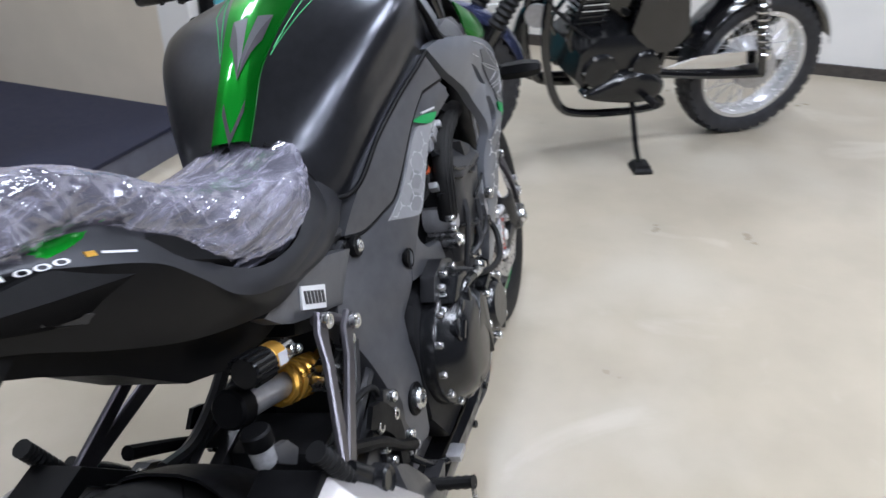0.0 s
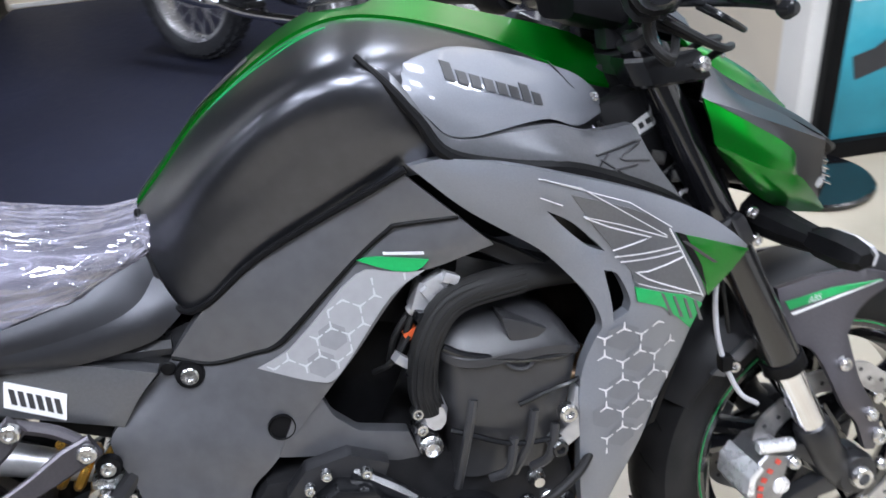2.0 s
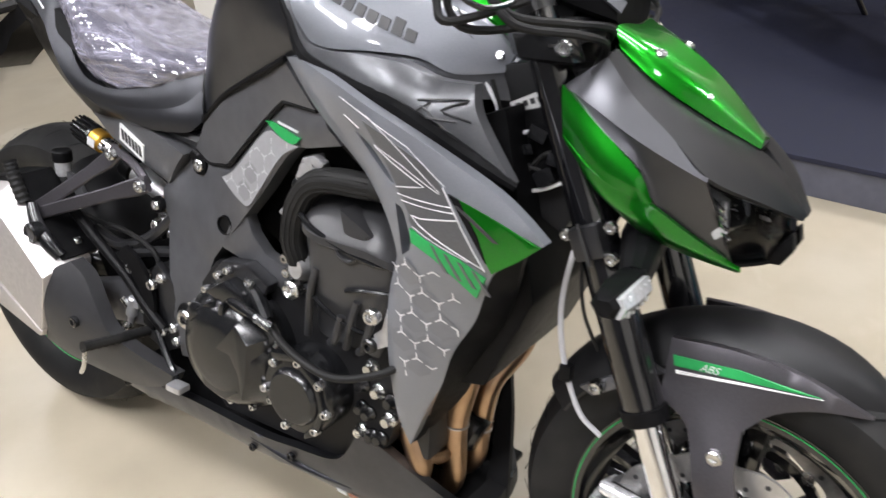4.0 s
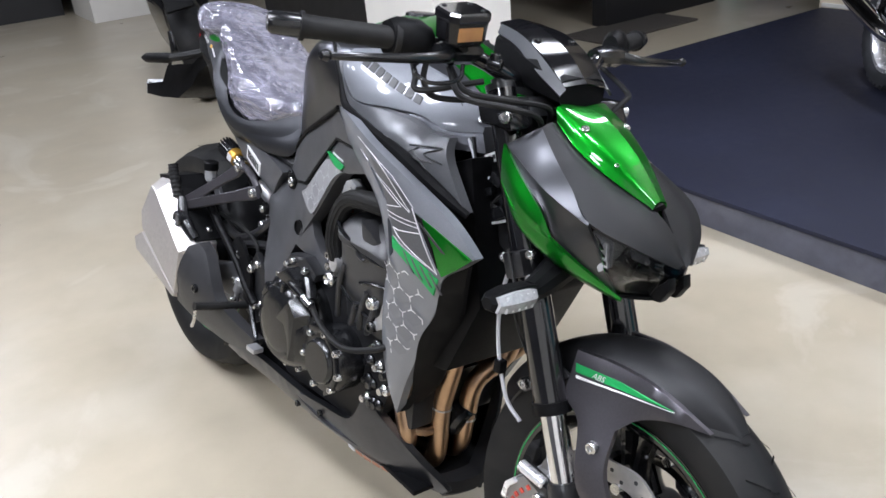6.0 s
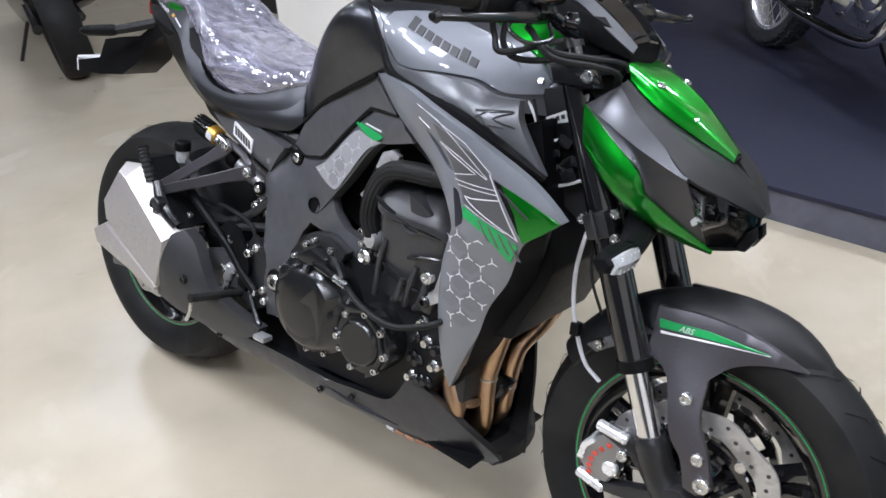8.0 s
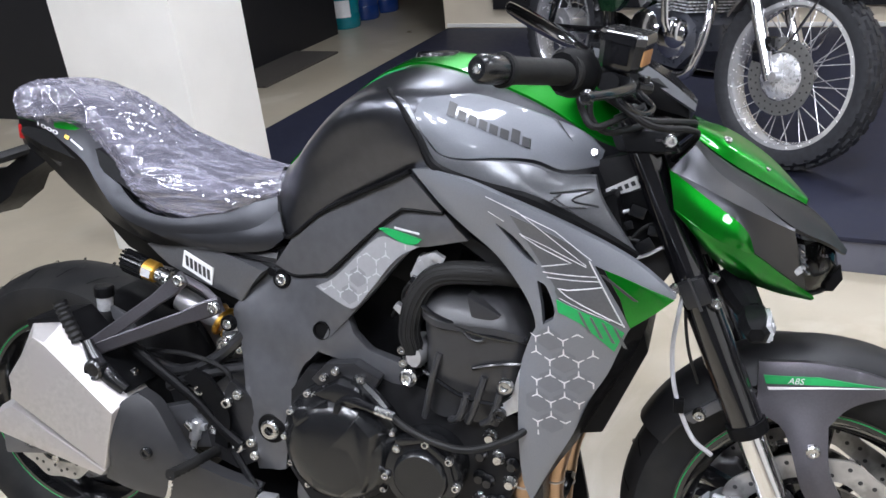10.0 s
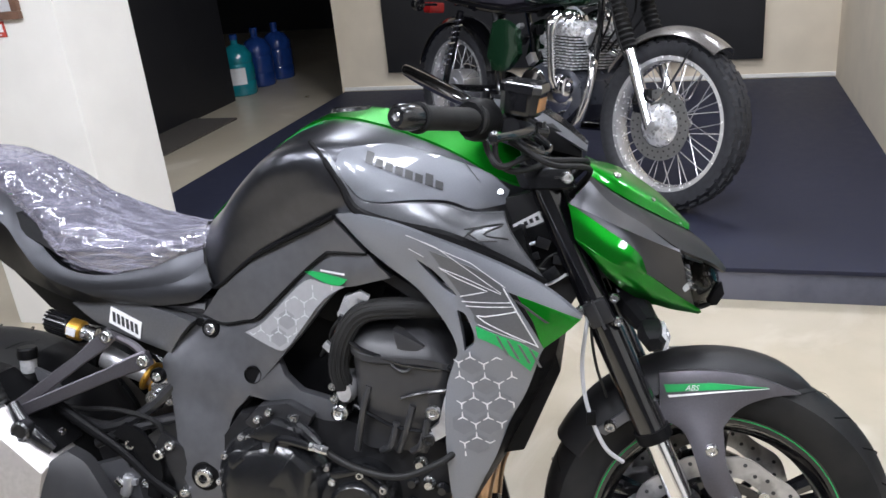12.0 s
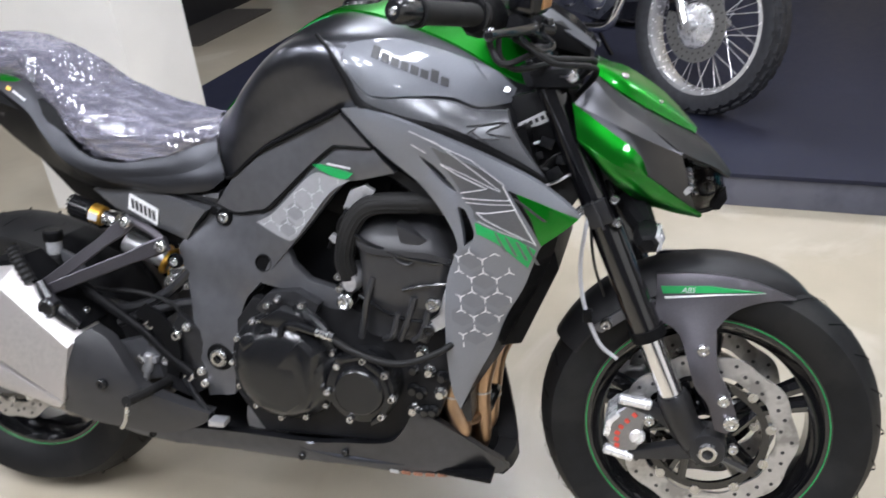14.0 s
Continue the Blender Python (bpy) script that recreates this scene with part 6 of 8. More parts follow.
# fine ribs run along the hose
HOSE = [(0.822, -0.165, 0.60), (0.818, -0.172, 0.64), (0.834, -0.174, 0.695), (0.872, -0.172, 0.732), (0.955, -0.160, 0.735)]
for a in (-70, -45, -20, 5, 30, 55):
    c, q = math.cos(math.radians(a)) * 0.0168, math.sin(math.radians(a)) * 0.0168
    nrm = [(-1, 0, 0.1), (-1, 0, -0.05), (-0.85, 0, 0.52), (-0.4, 0, 0.92), (0, 0, 1)]
    part("hose_rib", tube([(p[0] + n[0] * q, p[1] - c, p[2] + n[2] * q) for p, n in zip(HOSE, nrm)], 0.0022, 5, 8), "rubber", bike)
part("air_duct", tube([(0.86, -0.12, 0.79), (0.93, -0.14, 0.765), (0.99, -0.15, 0.74)], 0.012, 8), "plastic", bike)
for k, (u, w, a) in enumerate(((0.868, 0.757, 30), (0.842, 0.742, 60), (0.832, 0.718, 20), (0.800, 0.668, 45), (0.812, 0.652, -20))):
    part("connector", box((u, -0.168 + 0.006 * (k % 2), w), (0.020, 0.016, 0.012), 0.003, (0, a, 10)), "alloy" if k in (0, 1, 3) else "engine_gloss", bike)
part("intake_strut", beam([(0.888, -0.150, 0.800, 0.020), (0.935, -0.152, 0.770, 0.022), (0.985, -0.155, 0.735, 0.020)], 0.02), "flat_black", bike, "black strut behind the shroud")
part("throttle_linkage", join(box((0.840, -0.15, 0.735), (0.03, 0.03, 0.036), 0.004, (0, 25, 0)), box((0.853, -0.16, 0.752), (0.025, 0.02, 0.02), 0.004, (0, -20, 0)), cyl((0.82, -0.15, 0.72), (0.86, -0.165, 0.75), 0.007)), "alloy", bike, "throttle linkage with grey connectors")
part("injector_plug", box((0.818, -0.146, 0.692), (0.018, 0.014, 0.011), 0.002, (0, -25, 0)), "orange", bike, "small orange connector")
for k, pts in enumerate(([(0.80, -0.13, 0.66), (0.815, -0.15, 0.70), (0.83, -0.15, 0.73)], [(0.79, -0.12, 0.65), (0.80, -0.14, 0.69), (0.825, -0.14, 0.72)], [(0.77, -0.12, 0.64), (0.79, -0.15, 0.662), (0.815, -0.15, 0.69)])):
    part("wire", tube(pts, 0.004, 6), "rubber", bike)
part("inner_frame_plate", box((0.735, 0, 0.675), (0.19, 0.17, 0.21), 0.02, (0, 30, 0)), "plastic", engine)
part("throttle_body", box((0.82, 0, 0.74), (0.13, 0.24, 0.10), 0.02, (0, 20, 0)), "plastic", engine)
part("air_box", box((0.86, 0, 0.83), (0.34, 0.22, 0.10), 0.02, (0, 8, 0)), "plastic", bike, "black air box under the tank")

# clutch cover, pickup cover, and their bolts
CC = Vector((0.690, -0.150, 0.425))
clutch = part("clutch_cover", lathe([(0.108, -0.01), (0.109, 0.022), (0.104, 0.030), (0.098, 0.034), (0.090, 0.052), (0.074, 0.066), (0.05, 0.071), (0, 0.072)], CC, (0, -1, 0), 40), "engine_gloss", engine, "round satin black clutch cover")
part("cover_facet", faceted([(-0.196, [(0.683, 0.440), (0.742, 0.506), (0.784, 0.474), (0.772, 0.392), (0.744, 0.352), (0.730, 0.40), (0.716, 0.436)]), (-0.222, [(0.692, 0.441), (0.738, 0.492), (0.762, 0.466), (0.752, 0.398), (0.742, 0.366), (0.738, 0.41), (0.722, 0.438)])], 0.002), "engine_gloss", clutch, "raised angular facet", 20)
part("cover_facet", faceted([(-0.19, [(0.600, 0.420), (0.632, 0.470), (0.688, 0.440), (0.728, 0.405), (0.738, 0.352), (0.70, 0.325), (0.64, 0.336)]), (-0.219, [(0.642, 0.425), (0.655, 0.440), (0.690, 0.432), (0.722, 0.402), (0.730, 0.372), (0.702, 0.352), (0.655, 0.362)])], 0.002), "engine_gloss", clutch, "wide angular facet", 20)
part("cover_step", prism([(0.655, 0.50), (0.682, 0.515), (0.700, 0.485), (0.690, 0.455), (0.668, 0.47)], -0.185, -0.212, 0.008), "engine_gloss", clutch)
part("oil_filler_cap", join(lathe([(0.020, 0.0), (0.020, 0.012), (0.016, 0.014), (0, 0.014)], (0.640, -0.198, 0.478), (0, -1, 0.15), 20), box((0.640, -0.214, 0.480), (0.030, 0.008, 0.008), 0.002, (0, -40, 0))), "engine_gloss", clutch, "black oil filler cap")
for k, a in enumerate([20, 48, 100, 122, 150, 178, 205, 232, 262, 290, 318, 345]):
    a = math.radians(a)
    part("cover_bolt", bolt((CC.x + math.cos(a) * 0.103, CC.y - 0.030, CC.z + math.sin(a) * 0.103), (0, -1, 0), 0.0062, 0.008), "steel", clutch)
part("clutch_arm", prism([(0.655, 0.522), (0.70, 0.548), (0.74, 0.535), (0.752, 0.515), (0.715, 0.500), (0.69, 0.512)], -0.165, -0.205, 0.006), "engine_gloss", engine)
part("clutch_arm", prism([(0.70, 0.515), (0.712, 0.52), (0.702, 0.475), (0.688, 0.468)], -0.19, -0.216, 0.004), "engine_gloss", engine)
PC = Vector((0.842, -0.15, 0.402))
pump = part("pickup_cover", lathe([(0.066, -0.01), (0.067, 0.045), (0.062, 0.055), (0.047, 0.057), (0.044, 0.066), (0.040, 0.069), (0, 0.069)], PC, (0, -1, 0), 32), "engine_gloss", engine, "black pickup cover with a raised disc")
part("cover_rib", prism([(0.80, 0.465), (0.85, 0.475), (0.89, 0.44), (0.902, 0.39), (0.885, 0.35), (0.86, 0.335), (0.86, 0.345), (0.878, 0.36), (0.89, 0.395), (0.88, 0.43), (0.845, 0.462), (0.805, 0.452)], -0.19, -0.212, 0.004), "engine_gloss", pump)
for a in (35, 80, 130, 185, 250, 310, 350):
    a = math.radians(a)
    part("cover_bolt", bolt((PC.x + math.cos(a) * 0.060, PC.y - 0.056, PC.z + math.sin(a) * 0.060), (0, -1, 0), 0.0072, 0.008), "steel", pump)
part("water_pipe", tube([(0.745, -0.175, 0.53), (0.79, -0.200, 0.500), (0.85, -0.212, 0.474), (0.92, -0.212, 0.462), (0.985, -0.195, 0.480), (1.02, -0.17, 0.50)], 0.006, 10, 8), "rubber", bike, "black rubber water pipe")
part("clutch_cable", tube([(0.700, -0.200, 0.512), (0.722, -0.205, 0.520), (0.752, -0.205, 0.513), (0.790, -0.206, 0.502)], [0.006, 0.008, 0.008, 0.006], 10), "engine_gloss", bike, "clutch cable end")
part("cable_sleeve", tube([(0.768, -0.206, 0.509), (0.80, -0.207, 0.501)], 0.0075, 10, 1), "steel", bike)
for k, (u, w) in enumerate(((0.706, 0.530), (0.651, 0.511), (0.668, 0.545), (0.735, 0.548), (0.690, 0.558))):
    part("bracket_bolt", bolt((u, -0.182, w), (0, -1, 0), 0.0068, 0.007), "steel", engine)
part("upper_bracket", prism([(0.640, 0.535), (0.668, 0.566), (0.720, 0.572), (0.765, 0.548), (0.755, 0.528), (0.70, 0.545), (0.66, 0.520)], -0.150, -0.176, 0.005), "engine", engine)
part("pipe_fitting", tube([(0.72, -0.17, 0.545), (0.76, -0.185, 0.52), (0.785, -0.198, 0.505)], [0.010, 0.012, 0.0095], 10), "engine_gloss", bike)
random.seed(11)
for i in range(10):
    u, w = 0.925 + 0.018 * (i % 4) + random.uniform(-0.004, 0.004), 0.345 + 0.038 * (i // 3) + random.uniform(-0.006, 0.006)
    part("fitting", lathe([(0, 0.012), (0.007, 0.012), (0.0085, 0.004), (0.012, 0.0), (0.012, -0.03)], (u, -0.155, w), (0, -1, 0), 10), "steel" if i % 3 == 0 else "engine_gloss", engine)
part("oil_cooler", box((1.005, 0, 0.36), (0.04, 0.24, 0.1), 0.008), "engine", bike)
part("oil_filter", cyl((0.97, 0.0, 0.33), (1.05, 0.0, 0.30), 0.036, bevel=0.008), "engine_gloss", bike)

for pts in ([(0.99, -0.14, 0.585), (1.05, -0.14, 0.54), (1.036, -0.116, 0.445), (0.986, -0.110, 0.362), (1.002, -0.108, 0.290), (0.965, -0.09, 0.245), (0.84, -0.06, 0.242)],
            [(0.99, -0.05, 0.585), (1.06, -0.05, 0.545), (1.050, -0.050, 0.445), (1.028, -0.050, 0.344), (1.026, -0.050, 0.240), (0.985, -0.048, 0.222), (0.85, -0.03, 0.242)],
            [(0.99, 0.05, 0.585), (1.065, 0.065, 0.53), (1.078, 0.065, 0.455), (1.050, 0.015, 0.392), (1.037, 0.010, 0.310), (1.026, 0.010, 0.245), (0.98, 0.012, 0.222), (0.84, 0.02, 0.242)],
            [(0.99, 0.14, 0.585), (1.06, 0.14, 0.54), (1.068, 0.110, 0.455), (1.028, 0.065, 0.41), (0.998, 0.060, 0.36), (0.985, 0.058, 0.28), (0.95, 0.058, 0.242), (0.84, 0.06, 0.242)]):
    pipe = part("header_pipe", tube(pts, 0.0195, 18, 8), "header", bike, "heat-tinted bronze exhaust header")
    part("weld_bead", lathe([(0.0185, -0.003), (0.0212, -0.0012), (0.0212, 0.0012), (0.0185, 0.003)], pts[-4], Vector(pts[-3]) - Vector(pts[-5]), 18), "brushed", pipe)
part("header_link", tube([(1.010, -0.100, 0.300), (1.022, -0.078, 0.296), (1.024, -0.056, 0.300)], 0.010, 10), "header", bike)
part("collector", box((0.72, 0, 0.265), (0.34, 0.2, 0.06), 0.03), "brushed", bike, "steel exhaust collector box")
belly_h = surface([(0.30, 0.26, -0.168), (0.39, 0.25, -0.170), (0.55, 0.25, -0.165), (0.73, 0.25, -0.168), (0.87, 0.27, -0.165), (0.99, 0.33, -0.148), (1.07, 0.37, -0.120), (1.09, 0.24, -0.085), (1.06, 0.14, -0.055), (0.92, 0.16, -0.120), (0.79, 0.17, -0.135), (0.6, 0.18, -0.145), (0.40, 0.20, -0.155), (0.95, 0.24, -0.145)])
both("belly_pan", panel([(0.300, 0.290), (0.40, 0.278), (0.505, 0.275), (0.62, 0.272), (0.735, 0.268), (0.79, 0.272), (0.868, 0.276), (0.900, 0.300), (0.925, 0.345), (0.960, 0.33), (1.010, 0.285), (1.050, 0.240), (1.078, 0.205), (1.084, 0.188), (1.070, 0.178), (1.0, 0.190), (0.94, 0.198), (0.85, 0.208), (0.765, 0.216), (0.60, 0.224), (0.42, 0.235), (0.32, 0.255)], belly_h, 0.02, 0.018, lip=0.006, corner=60), "matte_black", bike, "charcoal belly pan")
part("belly_nose", loft([[(x, y, z) for x, z in ((1.036, 0.180), (1.078 + e, 0.170 - d), (1.088 + e, 0.180 - d), (1.084 + e, 0.204 - d), (1.050, 0.206 - d))] for y, e, d in ((-0.066, -0.006, -0.004), (-0.04, 0.0, 0.0), (0.0, 0.004, 0.003), (0.04, 0.0, 0.0), (0.066, -0.006, -0.004))]), "flat_black", bike, "black nose joining the belly pan's halves")
part("belly_strut", shell(ruled([(1.092, 0.020, 0.172), (1.082, 0.045, 0.24), (1.060, 0.085, 0.31), (1.037, 0.112, 0.385)], [(1.046, 0.022, 0.178), (1.044, 0.052, 0.235), (1.030, 0.090, 0.305), (1.016, 0.116, 0.385)]), 0.008), "flat_black", bike, "black strut up the far edge of the belly pan")
part("belly_floor", prism([(0.34, 0.262), (0.42, 0.245), (0.78, 0.220), (1.06, 0.190), (1.06, 0.20), (0.78, 0.23), (0.42, 0.255)], -0.13, 0.13, 0.004), "plastic", bike)
part("belly_rib", tube([(0.70, belly_h(0.70, 0.25) + 0.001, 0.252), (0.80, belly_h(0.8, 0.235) - 0.001, 0.235), (0.90, belly_h(0.9, 0.225) + 0.001, 0.225)], [0.002, 0.006, 0.002], 8), "matte_black", bike)
for u, w in ((0.388, 0.254), (0.70, 0.232), (0.79, 0.252)):
    part("belly_bolt", bolt((u, belly_h(u, w) - 0.003, w), (0, -1, 0), 0.007, 0.004), "engine_gloss", bike)
for i in range(5):
    u = 0.87 + 0.022 * i
    part("lettering_bar", panel([(u, 0.206 - 0.003 * i), (u + 0.016, 0.203 - 0.003 * i), (u + 0.016, 0.211 - 0.003 * i), (u, 0.214 - 0.003 * i)], belly_h, 0.002, 0.01, lift=0.0022, lip=0, per=1), "faded_orange" if i else "mark_grey", bike)

# swingarm, shock, mufflers
for s in (-1, 1):
    part("swingarm", loft([[(u, s * (y + dy * 0.014), w + dz * h) for dy, dz in ((-1, -0.8), (-0.8, -1), (0.8, -1), (1, -0.8), (1, 0.8), (0.8, 1), (-0.8, 1), (-1, 0.8))] for u, y, w, h in ((0.55, 0.10, 0.42, 0.045), (0.44, 0.115, 0.41, 0.050), (0.25, 0.125, 0.375, 0.036), (0.05, 0.13, 0.33, 0.030), (-0.08, 0.13, 0.317, 0.032))]), "cover_grey" if s < 0 else "engine", bike, "charcoal swingarm beam")
    part("axle_end", lathe([(0.008, 0.006), (0.016, 0.008), (0.018, 0.0), (0.018, -0.02)], (RA.x, s * 0.148, RA.z), (0, s, 0), 16), "steel", bike)
part("swing_bridge", box((0.42, 0, 0.42), (0.10, 0.2, 0.07), 0.02), "engine", bike)
hug = [[[(RA.x + math.cos(a) * (q - 0.05 * abs(x) ** 3), 0.105 * x, RA.z + math.sin(a) * (q - 0.05 * abs(x) ** 3)) for x in np.linspace(-1, 1, 9)] for a in np.radians(np.linspace(8, 62, 12))] for q in (0.332, 0.328)]
part("hugger", join(sheet(hug[0]), sheet(hug[1]), *[sheet([hug[0][k], hug[1][k]]) for k in (0, -1)], *[sheet([[r[k] for r in hug[0]], [r[k] for r in hug[1]]]) for k in (0, -1)]), "plastic", bike, "black rear hugger")
coil = [(0.37 + 0.11 * t + 0.025 * math.cos(t * 2 * math.pi * 6) * 0.42, 0.025 * math.sin(t * 2 * math.pi * 6) - 0.03, 0.575 - 0.05 * t + 0.025 * math.cos(t * 2 * math.pi * 6) * 0.9) for t in np.linspace(0, 1, 73)]
shock = part("shock_absorber", tube([(0.27, -0.03, 0.618), (0.36, -0.03, 0.578), (0.50, -0.03, 0.516)], [0.024, 0.019, 0.014], 14), "alloy", bike, "shock absorber with gold coil spring")
part("shock_cap", cyl((0.262, -0.03, 0.622), (0.292, -0.03, 0.608), 0.027, bevel=0.004), "plastic", shock, "black shock cap")
part("spring", tube(coil, 0.0065, 8, 1), "gold", shock, "gold coil spring")
rsv = part("shock_reservoir", lathe([(0, 0.0), (0.022, 0.0), (0.025, 0.004), (0.0255, 0.055), (0.023, 0.058)], (0.192, -0.08, 0.704), (0.93, 0, -0.30), 20), "engine_gloss", bike, "black ribbed reservoir with a gold band")
part("reservoir_rib", join(*[box((0.192 + 0.93 * 0.028 + 0.30 * 0.0, -0.08 + 0.026 * math.cos(a), 0.704 - 0.30 * 0.028 + 0.026 * math.sin(a)), (0.05, 0.004, 0.004), 0, (0, 18, 0)) for a in np.linspace(0, 2 * math.pi, 17)[:-1]]), "plastic", rsv)
rsv.matrix_basis = Matrix.Translation((0.287, -0.100, 0.683)) @ Matrix.Scale(0.8, 4) @ Matrix.Translation((-0.261, 0.08, -0.683))
part("gold_band", cyl((0.245, -0.08, 0.687), (0.277, -0.08, 0.6765), 0.0245, n=20, bevel=0.003), "gold", rsv, "gold anodised band with a label")
part("band_label", box((0.261, -0.1045, 0.683), (0.024, 0.002, 0.02), 0.0005, (0, 18, 0)), "mark_grey", rsv)
part("reservoir_end", join(cyl((0.277, -0.08, 0.6765), (0.31, -0.08, 0.666), 0.018, n=14), bolt((0.292, -0.10, 0.676), (0, -1, 0), 0.008, 0.006), bolt((0.31, -0.10, 0.665), (0, -1, 0), 0.008, 0.006)), "steel", rsv)
peg = both("passenger_peg_hanger", join(beam([(0.378, -0.130, 0.684, 0.026), (0.355, -0.136, 0.665, 0.030), (0.325, -0.152, 0.642, 0.022), (0.215, -0.198, 0.563, 0.024), (0.185, -0.203, 0.545, 0.028)]), beam([(0.448, -0.130, 0.638, 0.028), (0.42, -0.134, 0.628, 0.032), (0.38, -0.150, 0.614, 0.024), (0.225, -0.196, 0.558, 0.024), (0.185, -0.201, 0.545, 0.028)]), tube([(0.372, -0.124, 0.679), (0.410, -0.122, 0.660), (0.440, -0.124, 0.634)], 0.008, 8)), "satin_dark", bike, "charcoal passenger footpeg hanger")
for s, pg in ((1, peg[0]), (-1, peg[1])):
    fl = (lambda q: q) if s == 1 else mirror
    part("passenger_peg", fl(tube([(0.165, -0.205, 0.645), (0.18, -0.208, 0.615), (0.198, -0.208, 0.575)], 0.013, 10, 8, ribs=0.85)), "rubber", pg, "ribbed black folded footpeg")
    part("peg_bolt", fl(bolt((0.372, -0.141, 0.679), (0, -1, 0), 0.011, 0.006)), "steel", pg)
    part("peg_bolt", fl(bolt((0.440, -0.141, 0.634), (0, -1, 0), 0.011, 0.006)), "steel", pg)
    # rider's footpeg, heel guard, levers
    hg = part("rider_peg_plate", fl(prism([(0.46, 0.50), (0.50, 0.47), (0.515, 0.41), (0.50, 0.345), (0.46, 0.325), (0.41, 0.345), (0.40, 0.40), (0.43, 0.455)], -0.125, -0.140, 0.005)), "engine", bike, "black rider footpeg plate")
    part("rider_peg", fl(tube([(0.418, -0.14, 0.356), (0.412, -0.20, 0.362), (0.408, -0.265, 0.372)], 0.0105, 10, 10, ribs=0.85)), "rubber", hg, "ribbed black rider footpeg")
    part("peg_feeler", fl(tube([(0.408, -0.262, 0.368), (0.40, -0.262, 0.335), (0.388, -0.262, 0.315)], 0.004, 6)), "steel", hg)
    part("heel_guard", fl(panel([(0.395, 0.52), (0.43, 0.50), (0.46, 0.44), (0.45, 0.37), (0.425, 0.38), (0.43, 0.43), (0.405, 0.47), (0.37, 0.50)], lambda u, w: -0.155, 0.01, 0.02)), "plastic", hg)
    part("pedal", fl(tube([(0.46, -0.15, 0.37), (0.49, -0.158, 0.33), (0.515, -0.165, 0.305), (0.548, -0.185, 0.30)], [0.007, 0.0065, 0.0065, 0.008], 8)), "engine_gloss", hg, "black foot pedal with a bare tip")
    part("pedal_tip", fl(box((0.545, -0.185, 0.303), (0.034, 0.026, 0.012), 0.004)), "alloy", hg)
    for u, w in ((0.475, 0.475), (0.44, 0.445), (0.495, 0.385), (0.42, 0.40), (0.50, 0.36)):
        part("plate_bolt", fl(bolt((u, -0.141, w), (0, -1, 0), 0.009, 0.008)), "steel", hg)
    mf = part("muffler", fl(faceted([(-0.150, [(0.095, 0.596), (0.165, 0.606), (0.290, 0.474), (0.262, 0.352), (0.056, 0.462), (0.048, 0.520)]), (-0.205, [(0.100, 0.600), (0.168, 0.608), (0.292, 0.476), (0.262, 0.352), (0.056, 0.462), (0.050, 0.515)]), (-0.248, [(0.136, 0.590), (0.160, 0.578), (0.288, 0.462), (0.256, 0.350), (0.072, 0.464), (0.068, 0.508)])])), "brushed", bike, "brushed steel muffler with bevelled faces", 15)
    part("lower_muffler", fl(faceted([(-0.150, [(0.046, 0.452), (0.258, 0.350), (0.240, 0.322), (0.004, 0.384), (-0.006, 0.420)]), (-0.200, [(0.046, 0.455), (0.258, 0.352), (0.240, 0.322), (0.000, 0.384), (-0.010, 0.424)]), (-0.246, [(0.062, 0.450), (0.254, 0.346), (0.244, 0.336), (0.024, 0.394), (0.014, 0.425)])])), "brushed", mf, "brushed steel lower outlet", 15)
    part("outlet_opening", fl(faceted([(-0.165, [(0.008, 0.395), (-0.002, 0.416), (0.004, 0.420), (0.014, 0.400)]), (-0.215, [(0.008, 0.395), (-0.003, 0.416), (0.004, 0.420), (0.014, 0.400)])], 0)), "plastic", mf)
    part("muffler_clamp", fl(join(tube([(0.215, -0.205, 0.575), (0.235, -0.212, 0.545), (0.262, -0.212, 0.515), (0.285, -0.205, 0.49)], [0.010, 0.013, 0.015, 0.012], 12), lathe([(0, 0.006), (0.012, 0.006), (0.016, 0.009), (0.019, 0.006), (0.020, -0.012)], (0.243, -0.226, 0.532), (0, -1, 0), 24))), "engine_gloss", mf, "steel muffler clamp with a round bolt")
    part("muffler_shield", fl(panel([(0.252, 0.345), (0.262, 0.36), (0.284, 0.464), (0.312, 0.488), (0.345, 0.462), (0.378, 0.410), (0.400, 0.372), (0.452, 0.338), (0.520, 0.310), (0.50, 0.285), (0.42, 0.262), (0.345, 0.280), (0.285, 0.300), (0.244, 0.325)], surface([(0.25, 0.34, -0.238), (0.285, 0.46, -0.236), (0.31, 0.48, -0.215), (0.38, 0.38, -0.215), (0.51, 0.30, -0.178), (0.42, 0.27, -0.185), (0.28, 0.30, -0.222)]), 0.03, 0.02, lip=0.006)), "head_black", mf, "charcoal heat shield")
    part("shield_bolt", fl(bolt((0.335, -0.230, 0.385), (0, -1, 0), 0.011, 0.005)), "engine_gloss", mf)
